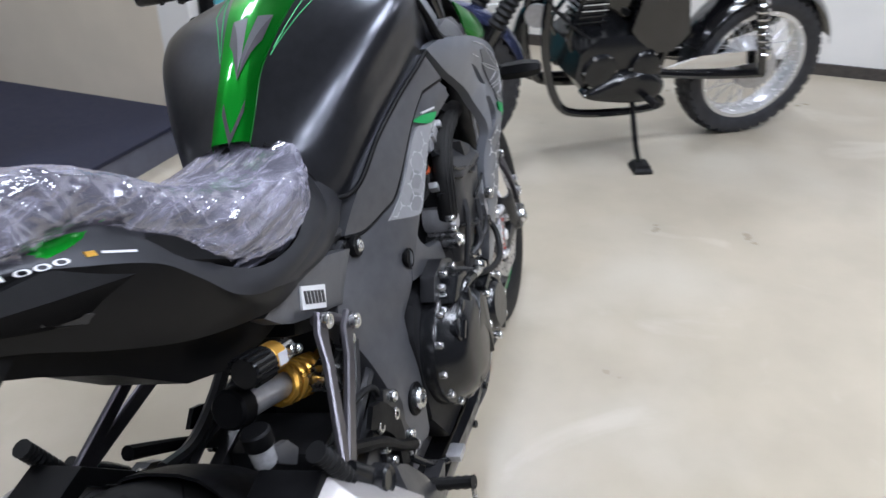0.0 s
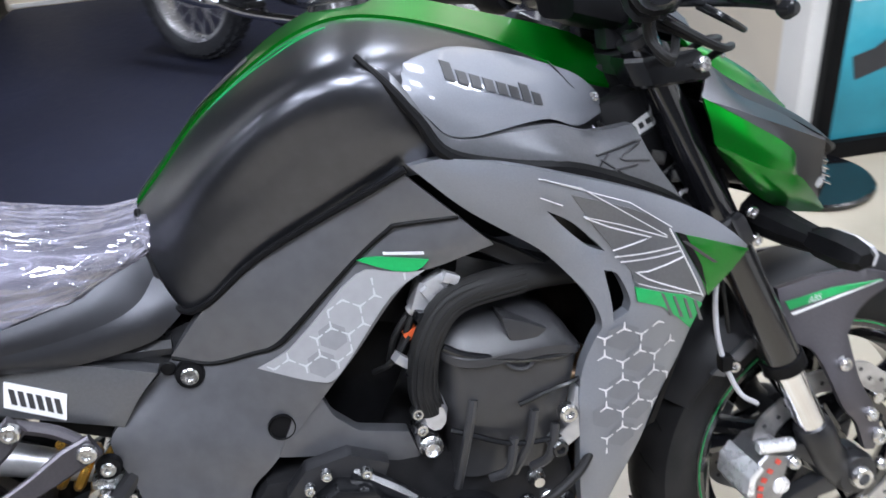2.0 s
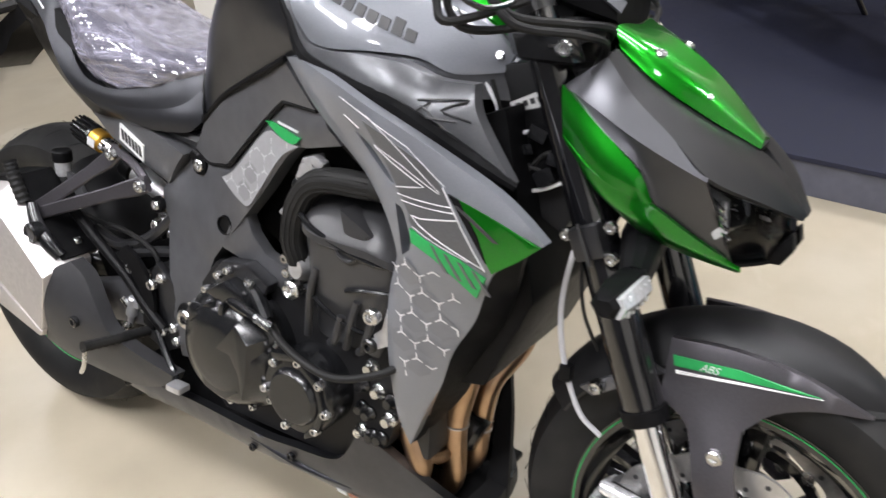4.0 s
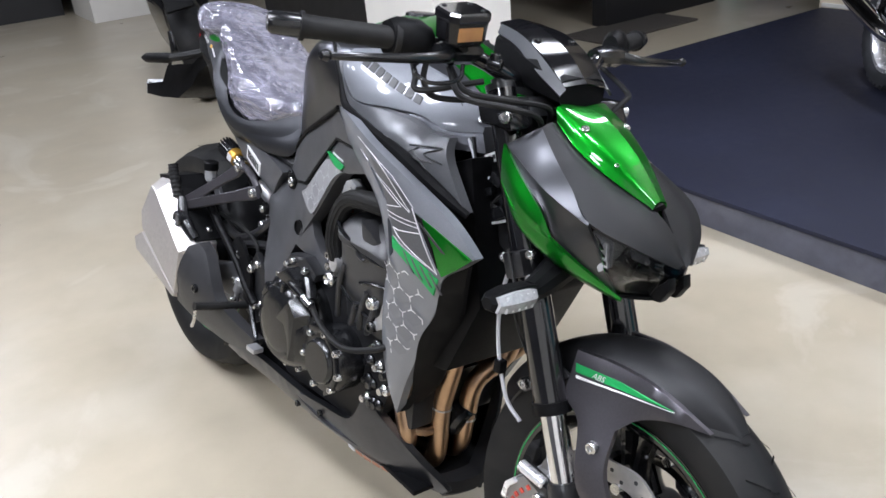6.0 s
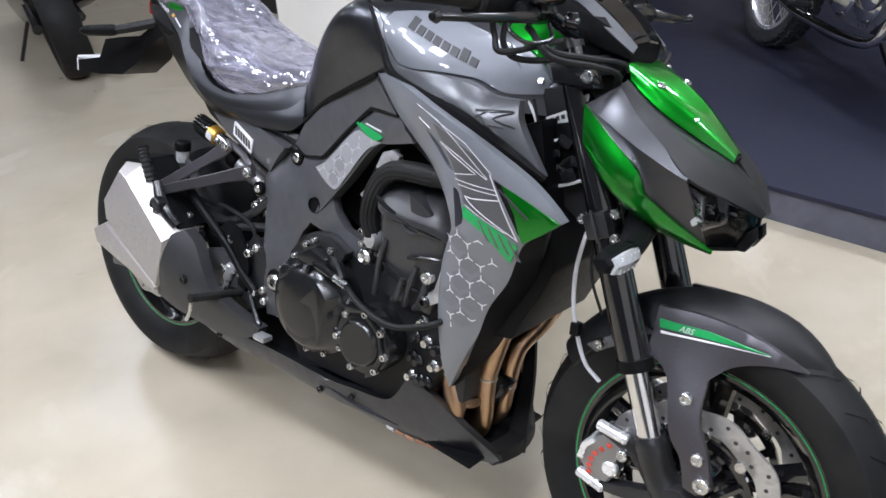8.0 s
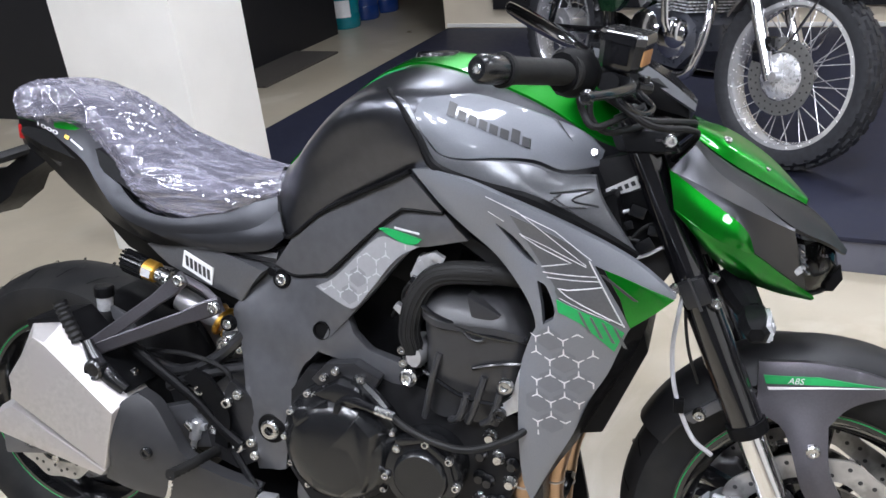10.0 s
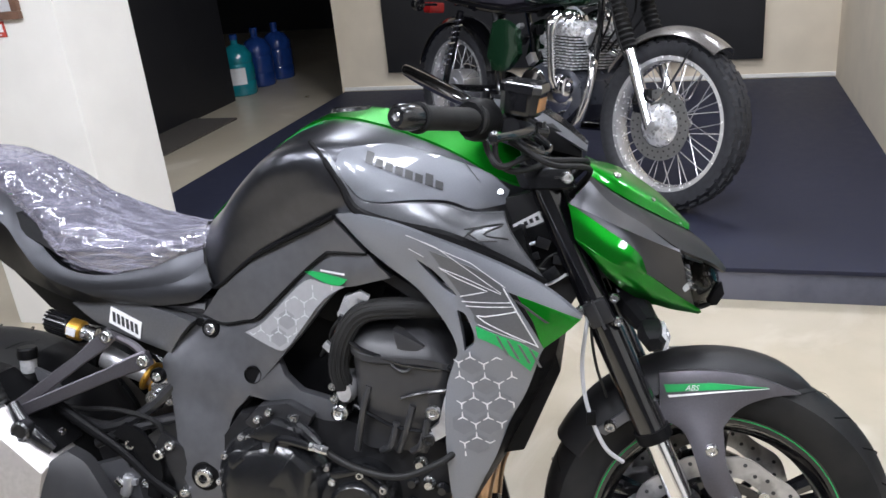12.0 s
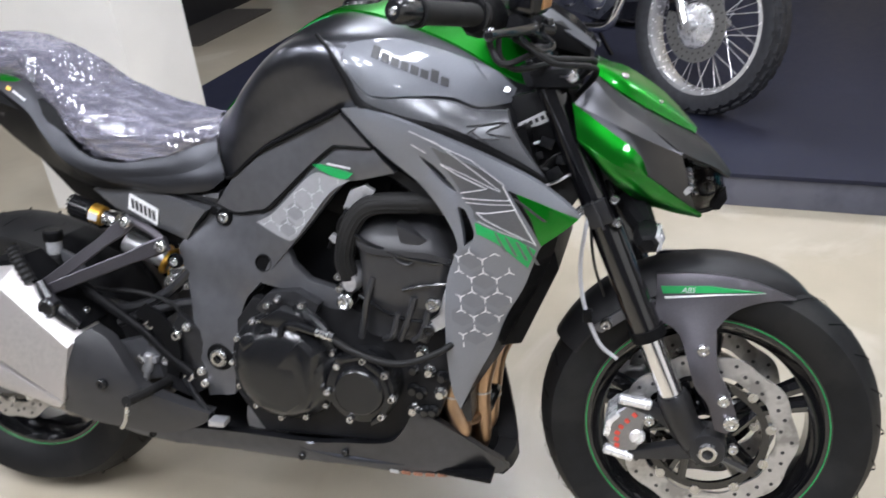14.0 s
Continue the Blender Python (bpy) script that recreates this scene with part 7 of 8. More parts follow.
for s, pg in ((1, peg[0]), (-1, peg[1])):
    fl = (lambda q: q) if s == 1 else mirror
    # an added plate that keeps the steel top from showing too bright
    part("muffler_dark_plate", fl(prism([(0.085, 0.605), (0.165, 0.618), (0.292, 0.486), (0.270, 0.470), (0.16, 0.590), (0.09, 0.585)], -0.125, -0.206, 0.004)), "plastic", bike, "black plate added to darken the muffler's top")
    part("heel_bar", fl(tube([(0.255, -0.150, 0.557), (0.316, -0.152, 0.515), (0.387, -0.152, 0.463), (0.435, -0.152, 0.415), (0.478, -0.150, 0.380)], [0.011, 0.010, 0.009, 0.009, 0.011], 10)), "plastic", bike, "black footpeg bar")
    part("heel_web", fl(prism([(0.362, 0.470), (0.392, 0.470), (0.455, 0.462), (0.482, 0.405), (0.476, 0.372), (0.455, 0.380), (0.440, 0.405), (0.400, 0.440)], -0.128, -0.140, 0.004)), "engine", bike, "black footpeg bracket")
    for u, w, r in ((0.272, 0.504, 0.008), (0.401, 0.479, 0.011), (0.400, 0.440, 0.008), (0.454, 0.459, 0.010), (0.470, 0.374, 0.011), (0.367, 0.354, 0.008)):
        part("bracket_bolt", fl(bolt((u, -0.146 if w < 0.5 else -0.162, w), (0, -1, 0), r, 0.008)), "steel", bike)
part("brake_line", tube([(0.262, -0.128, 0.540), (0.30, -0.130, 0.538), (0.36, -0.130, 0.538), (0.418, -0.131, 0.527), (0.449, -0.131, 0.511), (0.458, -0.131, 0.485), (0.454, -0.134, 0.459)], 0.0045, 8), "rubber", bike, "black rear brake line")
part("brake_line", tube([(0.401, -0.140, 0.479), (0.425, -0.146, 0.474), (0.448, -0.142, 0.470)], 0.005, 8), "steel", bike, "steel brake line end")
mcyl = part("rear_master_cylinder", join(cyl((0.380, -0.134, 0.410), (0.371, -0.138, 0.372), 0.011, bevel=0.003), cyl((0.371, -0.138, 0.372), (0.366, -0.140, 0.350), 0.006), box((0.388, -0.134, 0.398), (0.018, 0.014, 0.012), 0.003)), "alloy", bike, "bare alloy rear brake cylinder")
part("brake_switch", cyl((0.372, -0.14, 0.39), (0.36, -0.145, 0.408), 0.006), "steel", mcyl)
can = part("rear_brake_reservoir", lathe([(0, 0.0), (0.012, 0.0), (0.015, 0.006), (0.0155, 0.030), (0, 0.031)], (0.188, -0.118, 0.604), (0.05, 0, 1), 20), "lens_grey", bike, "translucent brake fluid cup with a black cap")
part("reservoir_cap", lathe([(0.018, 0.028), (0.0185, 0.030), (0.0185, 0.046), (0.016, 0.049), (0, 0.049)], (0.188, -0.118, 0.604), (0.05, 0, 1), 20), "plastic", can, "black ribbed cap")
part("reservoir_stay", prism([(0.20, 0.615), (0.235, 0.600), (0.25, 0.575), (0.235, 0.560), (0.205, 0.59)], -0.112, -0.122, 0.003), "cover_grey", bike)
part("chain_cover", prism([(0.30, 0.46), (0.37, 0.455), (0.45, 0.43), (0.47, 0.36), (0.42, 0.33), (0.33, 0.36)], -0.095, -0.108, 0.006), "engine", bike)
both("frame_tube", tube([(0.50, -0.10, 0.60), (0.42, -0.115, 0.53), (0.34, -0.12, 0.50), (0.27, -0.12, 0.515)], 0.011, 8), "engine", bike)
both("frame_tube", tube([(0.50, -0.11, 0.52), (0.40, -0.12, 0.50), (0.32, -0.13, 0.47)], 0.010, 8), "engine", bike)
part("linkage", join(cyl((0.43, -0.10, 0.545), (0.43, 0.05, 0.545), 0.02), box((0.45, -0.08, 0.56), (0.06, 0.03, 0.03), 0.006), bolt((0.435, -0.11, 0.555), (0, -1, 0), 0.010, 0.008), bolt((0.462, -0.10, 0.545), (0, -1, 0), 0.009, 0.008)), "steel", bike, "steel shock linkage")
part("battery_box", box((0.50, 0, 0.68), (0.20, 0.17, 0.16), 0.02, (0, 25, 0)), "plastic", bike, "black battery box under the seat")
part("inner_frame", prism([(0.48, 0.72), (0.60, 0.75), (0.62, 0.55), (0.58, 0.34), (0.50, 0.34), (0.50, 0.60)], -0.09, 0.09, 0.01), "engine", bike)
part("subframe", join(tube([(0.55, -0.09, 0.72), (0.30, -0.09, 0.76), (0.05, -0.06, 0.90)], 0.013, 8), tube([(0.55, 0.09, 0.72), (0.30, 0.09, 0.76), (0.05, 0.06, 0.90)], 0.013, 8)), "engine", bike)
part("side_stand", join(tube([(0.60, 0.13, 0.30), (0.63, 0.21, 0.14), (0.66, 0.262, 0.066)], 0.012, 10), box((0.668, 0.268, 0.064), (0.06, 0.04, 0.01), 0.003, (13, 0, 0))), "engine", bike, "black side stand")


# ---- classic motorcycles with wire wheels ----
def wire_wheel(owner, name, c, radius, width, rim, disc_side=0, drum=False, tread=40):
    """A wire-spoked wheel: tyre with tread blocks, chrome rim, hub, crossed spokes."""
    c = Vector(c)
    w = part(name, lathe([(0.02, -0.07), (0.045, -0.068), (0.048, -0.05), (0.03, -0.045), (0.03, 0.045), (0.048, 0.05), (0.045, 0.068), (0.02, 0.07)], c, (0, 1, 0), 24, close=True), "alloy", owner, "alloy hub of a wire-spoked wheel")
    part("tyre", lathe(tyre_profile(radius, width, rim + 0.008), c, (0, 1, 0), 64, close=True), "worn_rubber", w, "black tyre with blocked tread")
    h = width * 0.36
    part("rim", lathe([(rim + 0.012, -h), (rim - 0.004, -h), (rim - 0.010, -h * 0.7), (rim - 0.014, 0), (rim - 0.010, h * 0.7), (rim - 0.004, h), (rim + 0.012, h), (rim + 0.004, 0)], c, (0, 1, 0), 64, close=True), "bright_rim", w, "polished wheel rim")
    sp = tube([(0, 0, 0), (0, 0, 1)], 1.0, 6, 1)
    me = bpy.data.meshes.new("spoke")
    me.from_pydata([tuple(v) for v in sp[0]], [], [tuple(f) for f in sp[1]])
    me.materials.append(M["bright_rim"])
    for k in range(36):
        a = 2 * math.pi * k / 36
        side = 1 if k % 2 else -1
        lead = 0.62 if (k // 2) % 2 else -0.62
        p0 = c + Vector((math.cos(a + lead) * 0.046, side * 0.055, math.sin(a + lead) * 0.046))
        p1 = c + Vector((math.cos(a) * (rim - 0.012), side * 0.008, math.sin(a) * (rim - 0.012)))
        d = p1 - p0
        o = new("spoke", me)
        o.parent = w
        o.matrix_basis = Matrix.LocRotScale(p0, d.to_track_quat("Z", "Y"), (0.0021, 0.0021, d.length))
    v, f = [], []
    for k in range(tread):
        for j, (y, dr) in enumerate(((-0.40, 0.020), (-0.2, 0.004), (0.0, 0.0), (0.2, 0.004), (0.40, 0.020))):
            a = 2 * math.pi * (k + 0.5 * (j % 2)) / tread
            da = 2 * math.pi / tread * 0.33
            r = radius - dr
            n = len(v)
            for rr in (r - 0.006, r + 0.004):
                for aa, yy in ((a - da, y * width - 0.009), (a + da, y * width - 0.009), (a + da, y * width + 0.009), (a - da, y * width + 0.009)):
                    v.append(tuple(c + Vector((math.cos(aa) * rr, yy, math.sin(aa) * rr))))
            f += [tuple(n + i for i in q) for q in ((4, 5, 6, 7), (0, 1, 5, 4), (1, 2, 6, 5), (2, 3, 7, 6), (3, 0, 4, 7))]
    part("tread", (v, f), "worn_rubber", w, kind="stuff")
    if disc_side:
        y = disc_side * 0.074
        part("brake_disc", join(ring(c + Vector((0, y, 0)), 0.115, 0.0025, 0.05, 64)), "rotor_grey", w, "drilled steel brake disc")
        part("disc_carrier", lathe([(0.03, 0.012), (0.06, 0.010), (0.086, 0.0), (0.086, -0.006), (0.03, -0.006)], c + Vector((0, y, 0)), (0, disc_side, 0), 32), "bright_alloy", w, "bright alloy disc carrier")
        part("drill_hole", join(*[lathe([(0, 0.003), (0.004, 0.003), (0.004, -0.003), (0, -0.003)], c + Vector((math.cos(b) * q, y, math.sin(b) * q)), (0, 1, 0), 8) for k in range(24) for q, b in ((0.128, 2 * math.pi * k / 24), (0.105, 2 * math.pi * (k + 0.5) / 24))]), "dark_print", w, kind="stuff")
        for k in range(8):
            b = 2 * math.pi * k / 8
            part("disc_bolt", bolt(c + Vector((math.cos(b) * 0.078, y, math.sin(b) * 0.078)), (0, disc_side, 0), 0.006, 0.006), "steel", w)
    if drum:
        part("brake_drum", lathe([(0.0, 0.076), (0.05, 0.074), (0.085, 0.066), (0.09, 0.04), (0.09, -0.05), (0.03, -0.06)], c, (0, 1, 0), 32), "alloy", w, "alloy brake drum")
    return w


def fins(u0, u1, y, z0, z1, count, mat, owner, flare=0.0):
    """A finned cylinder barrel: thin square fins on a core coloured black for the shade between them."""
    core = part("cylinder", box(((u0 + u1) / 2, 0, (z0 + z1) / 2), ((u1 - u0) * 0.78, y * 1.7, z1 - z0), 0.012), "engine", owner, "finned engine cylinder")
    for k in range(count):
        z = z0 + (z1 - z0) * (k + 0.5) / count
        part("fin", box(((u0 + u1) / 2, 0, z), (u1 - u0, y * 2, (z1 - z0) / count * 0.42), 0.002), mat, core)
    return core


def classic(name, label, m, base, rf, rr, twin, paint, guard_paint, group=""):
    b = thing(name, label, "motorcycle", m, group)
    F, Rr = Vector((base, 0, rf)), Vector((0, 0, rr))
    fw = wire_wheel(b, "front_wheel", F, rf, 0.105, rf - 0.085, -1)
    wire_wheel(b, "rear_wheel", Rr, rr, 0.125, rr - 0.09, 0, True)
    bright = "chrome" if twin else "engine"
    # fork
    rake = Vector((-0.46, 0, 0.888))
    for s in (-1, 1):
        p = Vector((base - 0.03, s * 0.095, rf)) + rake * -0.02
        leg = part("fork_leg", tube([p, p + rake * 0.16, p + rake * 0.34], [0.024, 0.024, 0.026], 16, 3), "chrome" if twin else "gloss_black", b, "polished fork leg" if twin else "black fork leg")
        g = [p + rake * (0.33 + 0.011 * k) for k in range(21)]
        part("fork_gaiter", tube(g, [0.034 if k % 2 else 0.026 for k in range(21)], 16, 1), "rubber", leg, "black rubber fork gaiter")
        part("fork_tube", tube([p + rake * 0.52, p + rake * 0.80], 0.019, 12, 1), "gloss_black", leg)
        part("axle_lug", tube([F + Vector((0, s * 0.075, 0)), F + Vector((0, s * 0.12, 0))], 0.018, 12), "alloy", leg)
        part("rear_shock", tube([(0.03, s * 0.13, rr + 0.02), (0.16, s * 0.135, 0.72)], 0.018, 10, 1), "gloss_black", b, "rear shock with a coil spring")
        part("shock_spring", tube([(0.045 + 0.10 * t + 0.024 * math.cos(t * 60), s * 0.133 + 0.024 * math.sin(t * 60), rr + 0.10 + 0.27 * t) for t in np.linspace(0, 1, 80)], 0.005, 6, 1), "chrome", b, "chrome coil spring")
        part("swingarm", tube([(0, s * 0.10, rr), (0.25, s * 0.10, rr + 0.02), (0.50, s * 0.09, rr + 0.05)], 0.02, 10), "gloss_black", b)
        part("downtube", tube([(base - 0.40, s * 0.04, 0.86), (base - 0.36, s * 0.09, 0.55), (base - 0.42, s * 0.12, 0.30), (base - 0.55, s * 0.13, 0.235), (base - 0.85, s * 0.13, 0.235), (0.50, s * 0.12, 0.32), (0.44, s * 0.11, 0.6), (0.40, s * 0.10, 0.74)], 0.0155, 10, 6), "gloss_black", b, "black cradle frame tube")
        part("seat_rail", tube([(base - 0.45, s * 0.05, 0.82), (0.55, s * 0.10, 0.74), (0.20, s * 0.10, 0.75), (-0.05, s * 0.09, 0.78)], 0.014, 8), "gloss_black", b)
        part("foot_peg", tube([(0.55, s * 0.14, 0.30), (0.55, s * 0.25, 0.305)], 0.014, 10), "rubber", b, "black rubber foot peg")
        part("side_cover", panel([(0.40, 0.52), (0.44, 0.68), (0.52, 0.70), (0.62, 0.66), (0.64, 0.55), (0.56, 0.47), (0.46, 0.46)], lambda u, w: -0.135 - 0.012 * math.cos((u - 0.52) * 10), 0.03, 0.03) if s < 0 else mirror(panel([(0.40, 0.52), (0.44, 0.68), (0.52, 0.70), (0.62, 0.66), (0.64, 0.55), (0.56, 0.47), (0.46, 0.46)], lambda u, w: -0.135 - 0.012 * math.cos((u - 0.52) * 10), 0.03, 0.03)), paint, b, "glossy painted side cover")
        pp = [Vector((base - 0.44, s * 0.06, 0.60)), Vector((base - 0.36, s * 0.10, 0.55)), Vector((base - 0.36, s * 0.14, 0.36)), Vector((base - 0.46, s * 0.15, 0.26)), Vector((0.52, s * 0.155, 0.255)), Vector((0.30, s * 0.165, 0.29))]
        if twin or s < 0:
            part("exhaust_pipe", tube(pp, 0.019, 12, 6), bright if twin else "engine_gloss", b, "exhaust pipe")
            part("silencer", tube([(0.32, s * 0.168, 0.285), (0.22, s * 0.178, 0.305), (-0.05, s * 0.20, 0.36), (-0.22, s * 0.205, 0.39), (-0.26, s * 0.207, 0.398)], [0.020, 0.038, 0.042, 0.036, 0.022], 16, 4), "chrome" if twin else "engine_gloss", b, "long tapered silencer")
    part("fork_yoke", box(Vector((base - 0.03, 0, rf)) + rake * 0.60, (0.06, 0.25, 0.035), 0.01, (0, -27, 0)), "gloss_black", b)
    part("fork_yoke", box(Vector((base - 0.03, 0, rf)) + rake * 0.80, (0.06, 0.25, 0.03), 0.01, (0, -27, 0)), "gloss_black", b)
    part("handlebar", tube([(base - 0.62, -0.38, 1.08), (base - 0.52, -0.28, 1.10), (base - 0.42, -0.10, 1.05), (base - 0.42, 0.10, 1.05), (base - 0.52, 0.28, 1.10), (base - 0.62, 0.38, 1.08)], 0.011, 10), "chrome", b, "chrome handlebar with black grips")
    part("headlamp", lathe([(0.03, -0.12), (0.07, -0.09), (0.088, -0.02), (0.09, 0.0), (0.084, 0.006), (0, 0.012)], (base - 0.20, 0, 0.90), (1, 0, 0), 24), "chrome", b, "round chrome headlamp")
    # mudguards
    for nm, c, r, a0, a1, w2 in (("front_mudguard", F, rf + (0.042 if twin else 0.03), 56 if twin else 25, 150 if twin else 165, 0.062), ("rear_mudguard", Rr, rr + 0.045, 20, 165, 0.075)):
        rows = []
        for a in np.radians(np.linspace(a0, a1, 26)):
            rows.append([(c.x + math.cos(a) * (r - 0.035 * abs(x) ** 2.5), w2 * x, c.z + math.sin(a) * (r - 0.035 * abs(x) ** 2.5)) for x in np.linspace(-1, 1, 9)])
        inn = [[(c.x + (p[0] - c.x) * 0.99, p[1] * 0.98, c.z + (p[2] - c.z) * 0.99) for p in row] for row in rows]
        g = part(nm, join(sheet(rows), sheet(inn), sheet([rows[0], inn[0]]), sheet([rows[-1], inn[-1]]), sheet([[q[0] for q in rows], [q[0] for q in inn]]), sheet([[q[-1] for q in rows], [q[-1] for q in inn]])), guard_paint if nm[0] == "f" else "gloss_black", b, "glossy painted mudguard")
        if nm[0] == "f":
            for s in (-1, 1):
                part("mudguard_stay", tube([(F.x + 0.10, s * 0.066, F.z + rf * 0.9), (F.x + 0.0, s * 0.10, F.z + 0.10), (F.x - 0.09, s * 0.098, F.z + 0.13)], 0.005, 6), "chrome" if twin else "gloss_black", g)
                part("mudguard_stay", tube([(F.x - 0.22, s * 0.066, F.z + rf * 0.78), (F.x - 0.12, s * 0.10, F.z + 0.14)], 0.005, 6), "chrome" if twin else "gloss_black", g)
    # engine
    x0 = base - (0.74 if twin else 0.80)
    up = 0.045 if twin else 0.05
    long = 1.0 if twin else 0.8
    crank = part("crankcase", loft([[(x0 + 0.17 + sx * k * long, y, 0.37 + up + sz * k) for sx, sz in ((0.20, -0.04), (0.19, 0.06), (0.10, 0.12), (-0.08, 0.12), (-0.22, 0.06), (-0.24, -0.04), (-0.16, -0.12), (0.10, -0.13))] for y, k in ((-0.15, 0.72), (-0.135, 0.95), (-0.06, 1.0), (0.06, 1.0), (0.135, 0.95), (0.15, 0.72))]), "case_grey" if twin else "engine_gloss", b, "engine crankcase with round covers")
    for s in (-1, 1):
        for du, r in ((0.24, 0.085 if twin else 0.066), (0.06, 0.095 if twin else 0.062)):
            cv = part("round_cover", lathe([(r, -0.03), (r, 0.006), (r * 0.9, 0.018), (r * 0.5, 0.026), (0, 0.028)], (x0 + du, s * 0.148, 0.365 + up), (0, s, 0), 28), "chrome" if twin else "engine_gloss", crank, "chrome round engine cover" if twin else "black round engine cover")
            for k in range(6):
                a = 2 * math.pi * k / 6
                part("cover_bolt", bolt((x0 + du + math.cos(a) * r * 0.92, s * 0.158, 0.365 + up + math.sin(a) * r * 0.92), (0, s, 0), 0.006, 0.006), "steel", crank)
    if twin:
        fins(x0 + 0.13, x0 + 0.32, 0.165, 0.47 + up, 0.62 + up, 12, "bright_alloy", crank)
        part("cylinder_head", loft([[(x0 + 0.225 + sx * k, sy * j, z) for sx, sy in ((-0.08, -0.165), (0.08, -0.165), (0.10, -0.14), (0.10, 0.14), (0.08, 0.165), (-0.08, 0.165), (-0.10, 0.14), (-0.10, -0.14))] for z, k, j in ((0.615 + up, 0.98, 1.0), (0.632 + up, 1.05, 1.03), (0.652 + up, 1.02, 1.02), (0.668 + up, 0.8, 0.94), (0.674 + up, 0.55, 0.86))]), "bright_alloy", crank, "polished cylinder head")
        for s in (-1, 1):
            dome = part("cam_cover", lathe([(0.074, -0.01), (0.074, 0.010), (0.060, 0.034), (0.036, 0.050), (0, 0.055)], (x0 + 0.215, s * 0.085, 0.668 + up), (0, 0, 1), 24), "chrome", crank, "domed polished cam cover")
            part("cover_rib", tube([(x0 + 0.15, s * 0.085, 0.70 + up), (x0 + 0.215, s * 0.085, 0.727 + up), (x0 + 0.28, s * 0.085, 0.70 + up)], 0.007, 8), "bright_rim", dome)
            part("intake_stub", cyl((x0 + 0.14, s * 0.07, 0.65 + up), (x0 + 0.06, s * 0.07, 0.64 + up), 0.028, bevel=0.004), "bright_rim", crank)
            part("exhaust_flange", cyl((x0 + 0.31, s * 0.08, 0.62 + up), (x0 + 0.35, s * 0.085, 0.605 + up), 0.034, bevel=0.004), "bright_rim", crank)
        part("bevel_tube", tube([(x0 + 0.225, -0.175, 0.69 + up), (x0 + 0.225, -0.205, 0.66 + up), (x0 + 0.228, -0.208, 0.58 + up), (x0 + 0.235, -0.195, 0.44 + up), (x0 + 0.24, -0.18, 0.40 + up)], [0.03, 0.027, 0.019, 0.019, 0.024], 16, 5), "chrome", crank, "chrome bevel drive tube")
        part("timing_cover", lathe([(0.06, -0.03), (0.06, 0.01), (0.045, 0.022), (0, 0.026)], (x0 + 0.27, -0.165, 0.39 + up), (0, -1, 0), 24), "chrome", crank, "polished timing cover")
        for k in range(10):
            part("head_bolt", bolt((x0 + 0.145 + 0.016 * k, -0.168, 0.642 + up + 0.012 * (k % 2)), (0, -1, 0.2), 0.006, 0.008), "steel", crank)
        for s in (-1, 1):
            part("carburettor", join(cyl((x0 + 0.12, s * 0.07, 0.62), (x0 + 0.02, s * 0.07, 0.63), 0.03), cyl((x0 + 0.07, s * 0.07, 0.56), (x0 + 0.07, s * 0.07, 0.68), 0.025)), "alloy", b)
    else:
        fins(x0 + 0.19, x0 + 0.30, 0.055, 0.50, 0.70, 9, "engine_gloss", crank)
        for k in range(4):
            part("fin_edge", box((x0 + 0.25, 0.0, 0.60 + 0.022 * k), (0.112, 0.112, 0.003), 0), "bright_alloy", crank)
        part("cylinder_head", box((x0 + 0.25, 0, 0.735), (0.10, 0.11, 0.07), 0.02), "engine", crank)
        for s in (-1, 1):
            kidney = [(math.cos(a) * 0.165, math.sin(a) * (0.062 - 0.022 * math.cos(a))) for a in [2 * math.pi * k / 28 for k in range(28)]]
            part("clutch_cover", loft([[(x0 + 0.13 + p * k, s * y, 0.345 + q * k - 0.10 * p * p / 0.165) for p, q in kidney] for y, k in ((0.12, 1.0), (0.158, 1.0), (0.172, 0.93), (0.184, 0.76), (0.188, 0.45), (0.189, 0.05))]), "engine_gloss", crank, "long rounded black engine cover")
            for k in range(9):
                a = 2 * math.pi * k / 9
                part("cover_bolt", bolt((x0 + 0.13 + math.cos(a) * 0.155, s * 0.162, 0.345 + math.sin(a) * (0.055 - 0.022 * math.cos(a)) - 0.10 * (math.cos(a) * 0.155) ** 2 / 0.165), (0, s, 0), 0.006, 0.006), "steel", crank)
            part("intake", tube([(x0 + 0.20, s * 0.03, 0.69), (x0 + 0.12, s * 0.05, 0.70), (x0 + 0.03, s * 0.06, 0.69)], [0.022, 0.028, 0.034], 12), "rubber", crank)
            part("starter_hose", tube([(x0 + 0.30, s * 0.07, 0.44), (x0 + 0.34, s * 0.08, 0.52), (x0 + 0.30, s * 0.06, 0.62), (x0 + 0.28, s * 0.05, 0.70)], 0.009, 8), "gloss_black", crank)
        part("horn", lathe([(0.02, -0.03), (0.04, -0.01), (0.042, 0.01), (0, 0.012)], (x0 + 0.46, 0.05, 0.60), (0.5, 0.8, 0), 20), "alloy", b)
    # tank, seat, rear
    part("fuel_tank", loft([[(x, hw * math.copysign(abs(math.cos(a)) ** 0.7, math.cos(a)), z + hh * math.copysign(abs(math.sin(a)) ** 0.8, math.sin(a))) for a in [2 * math.pi * k / 20 for k in range(20)]] for x, hw, z, hh in ((base - 0.92, 0.06, 0.84, 0.05), (base - 0.86, 0.105, 0.86, 0.085), (base - 0.70, 0.135, 0.88, 0.115), (base - 0.55, 0.125, 0.885, 0.12), (base - 0.45, 0.09, 0.88, 0.09), (base - 0.41, 0.05, 0.87, 0.05))]), paint, b, "glossy teardrop fuel tank")
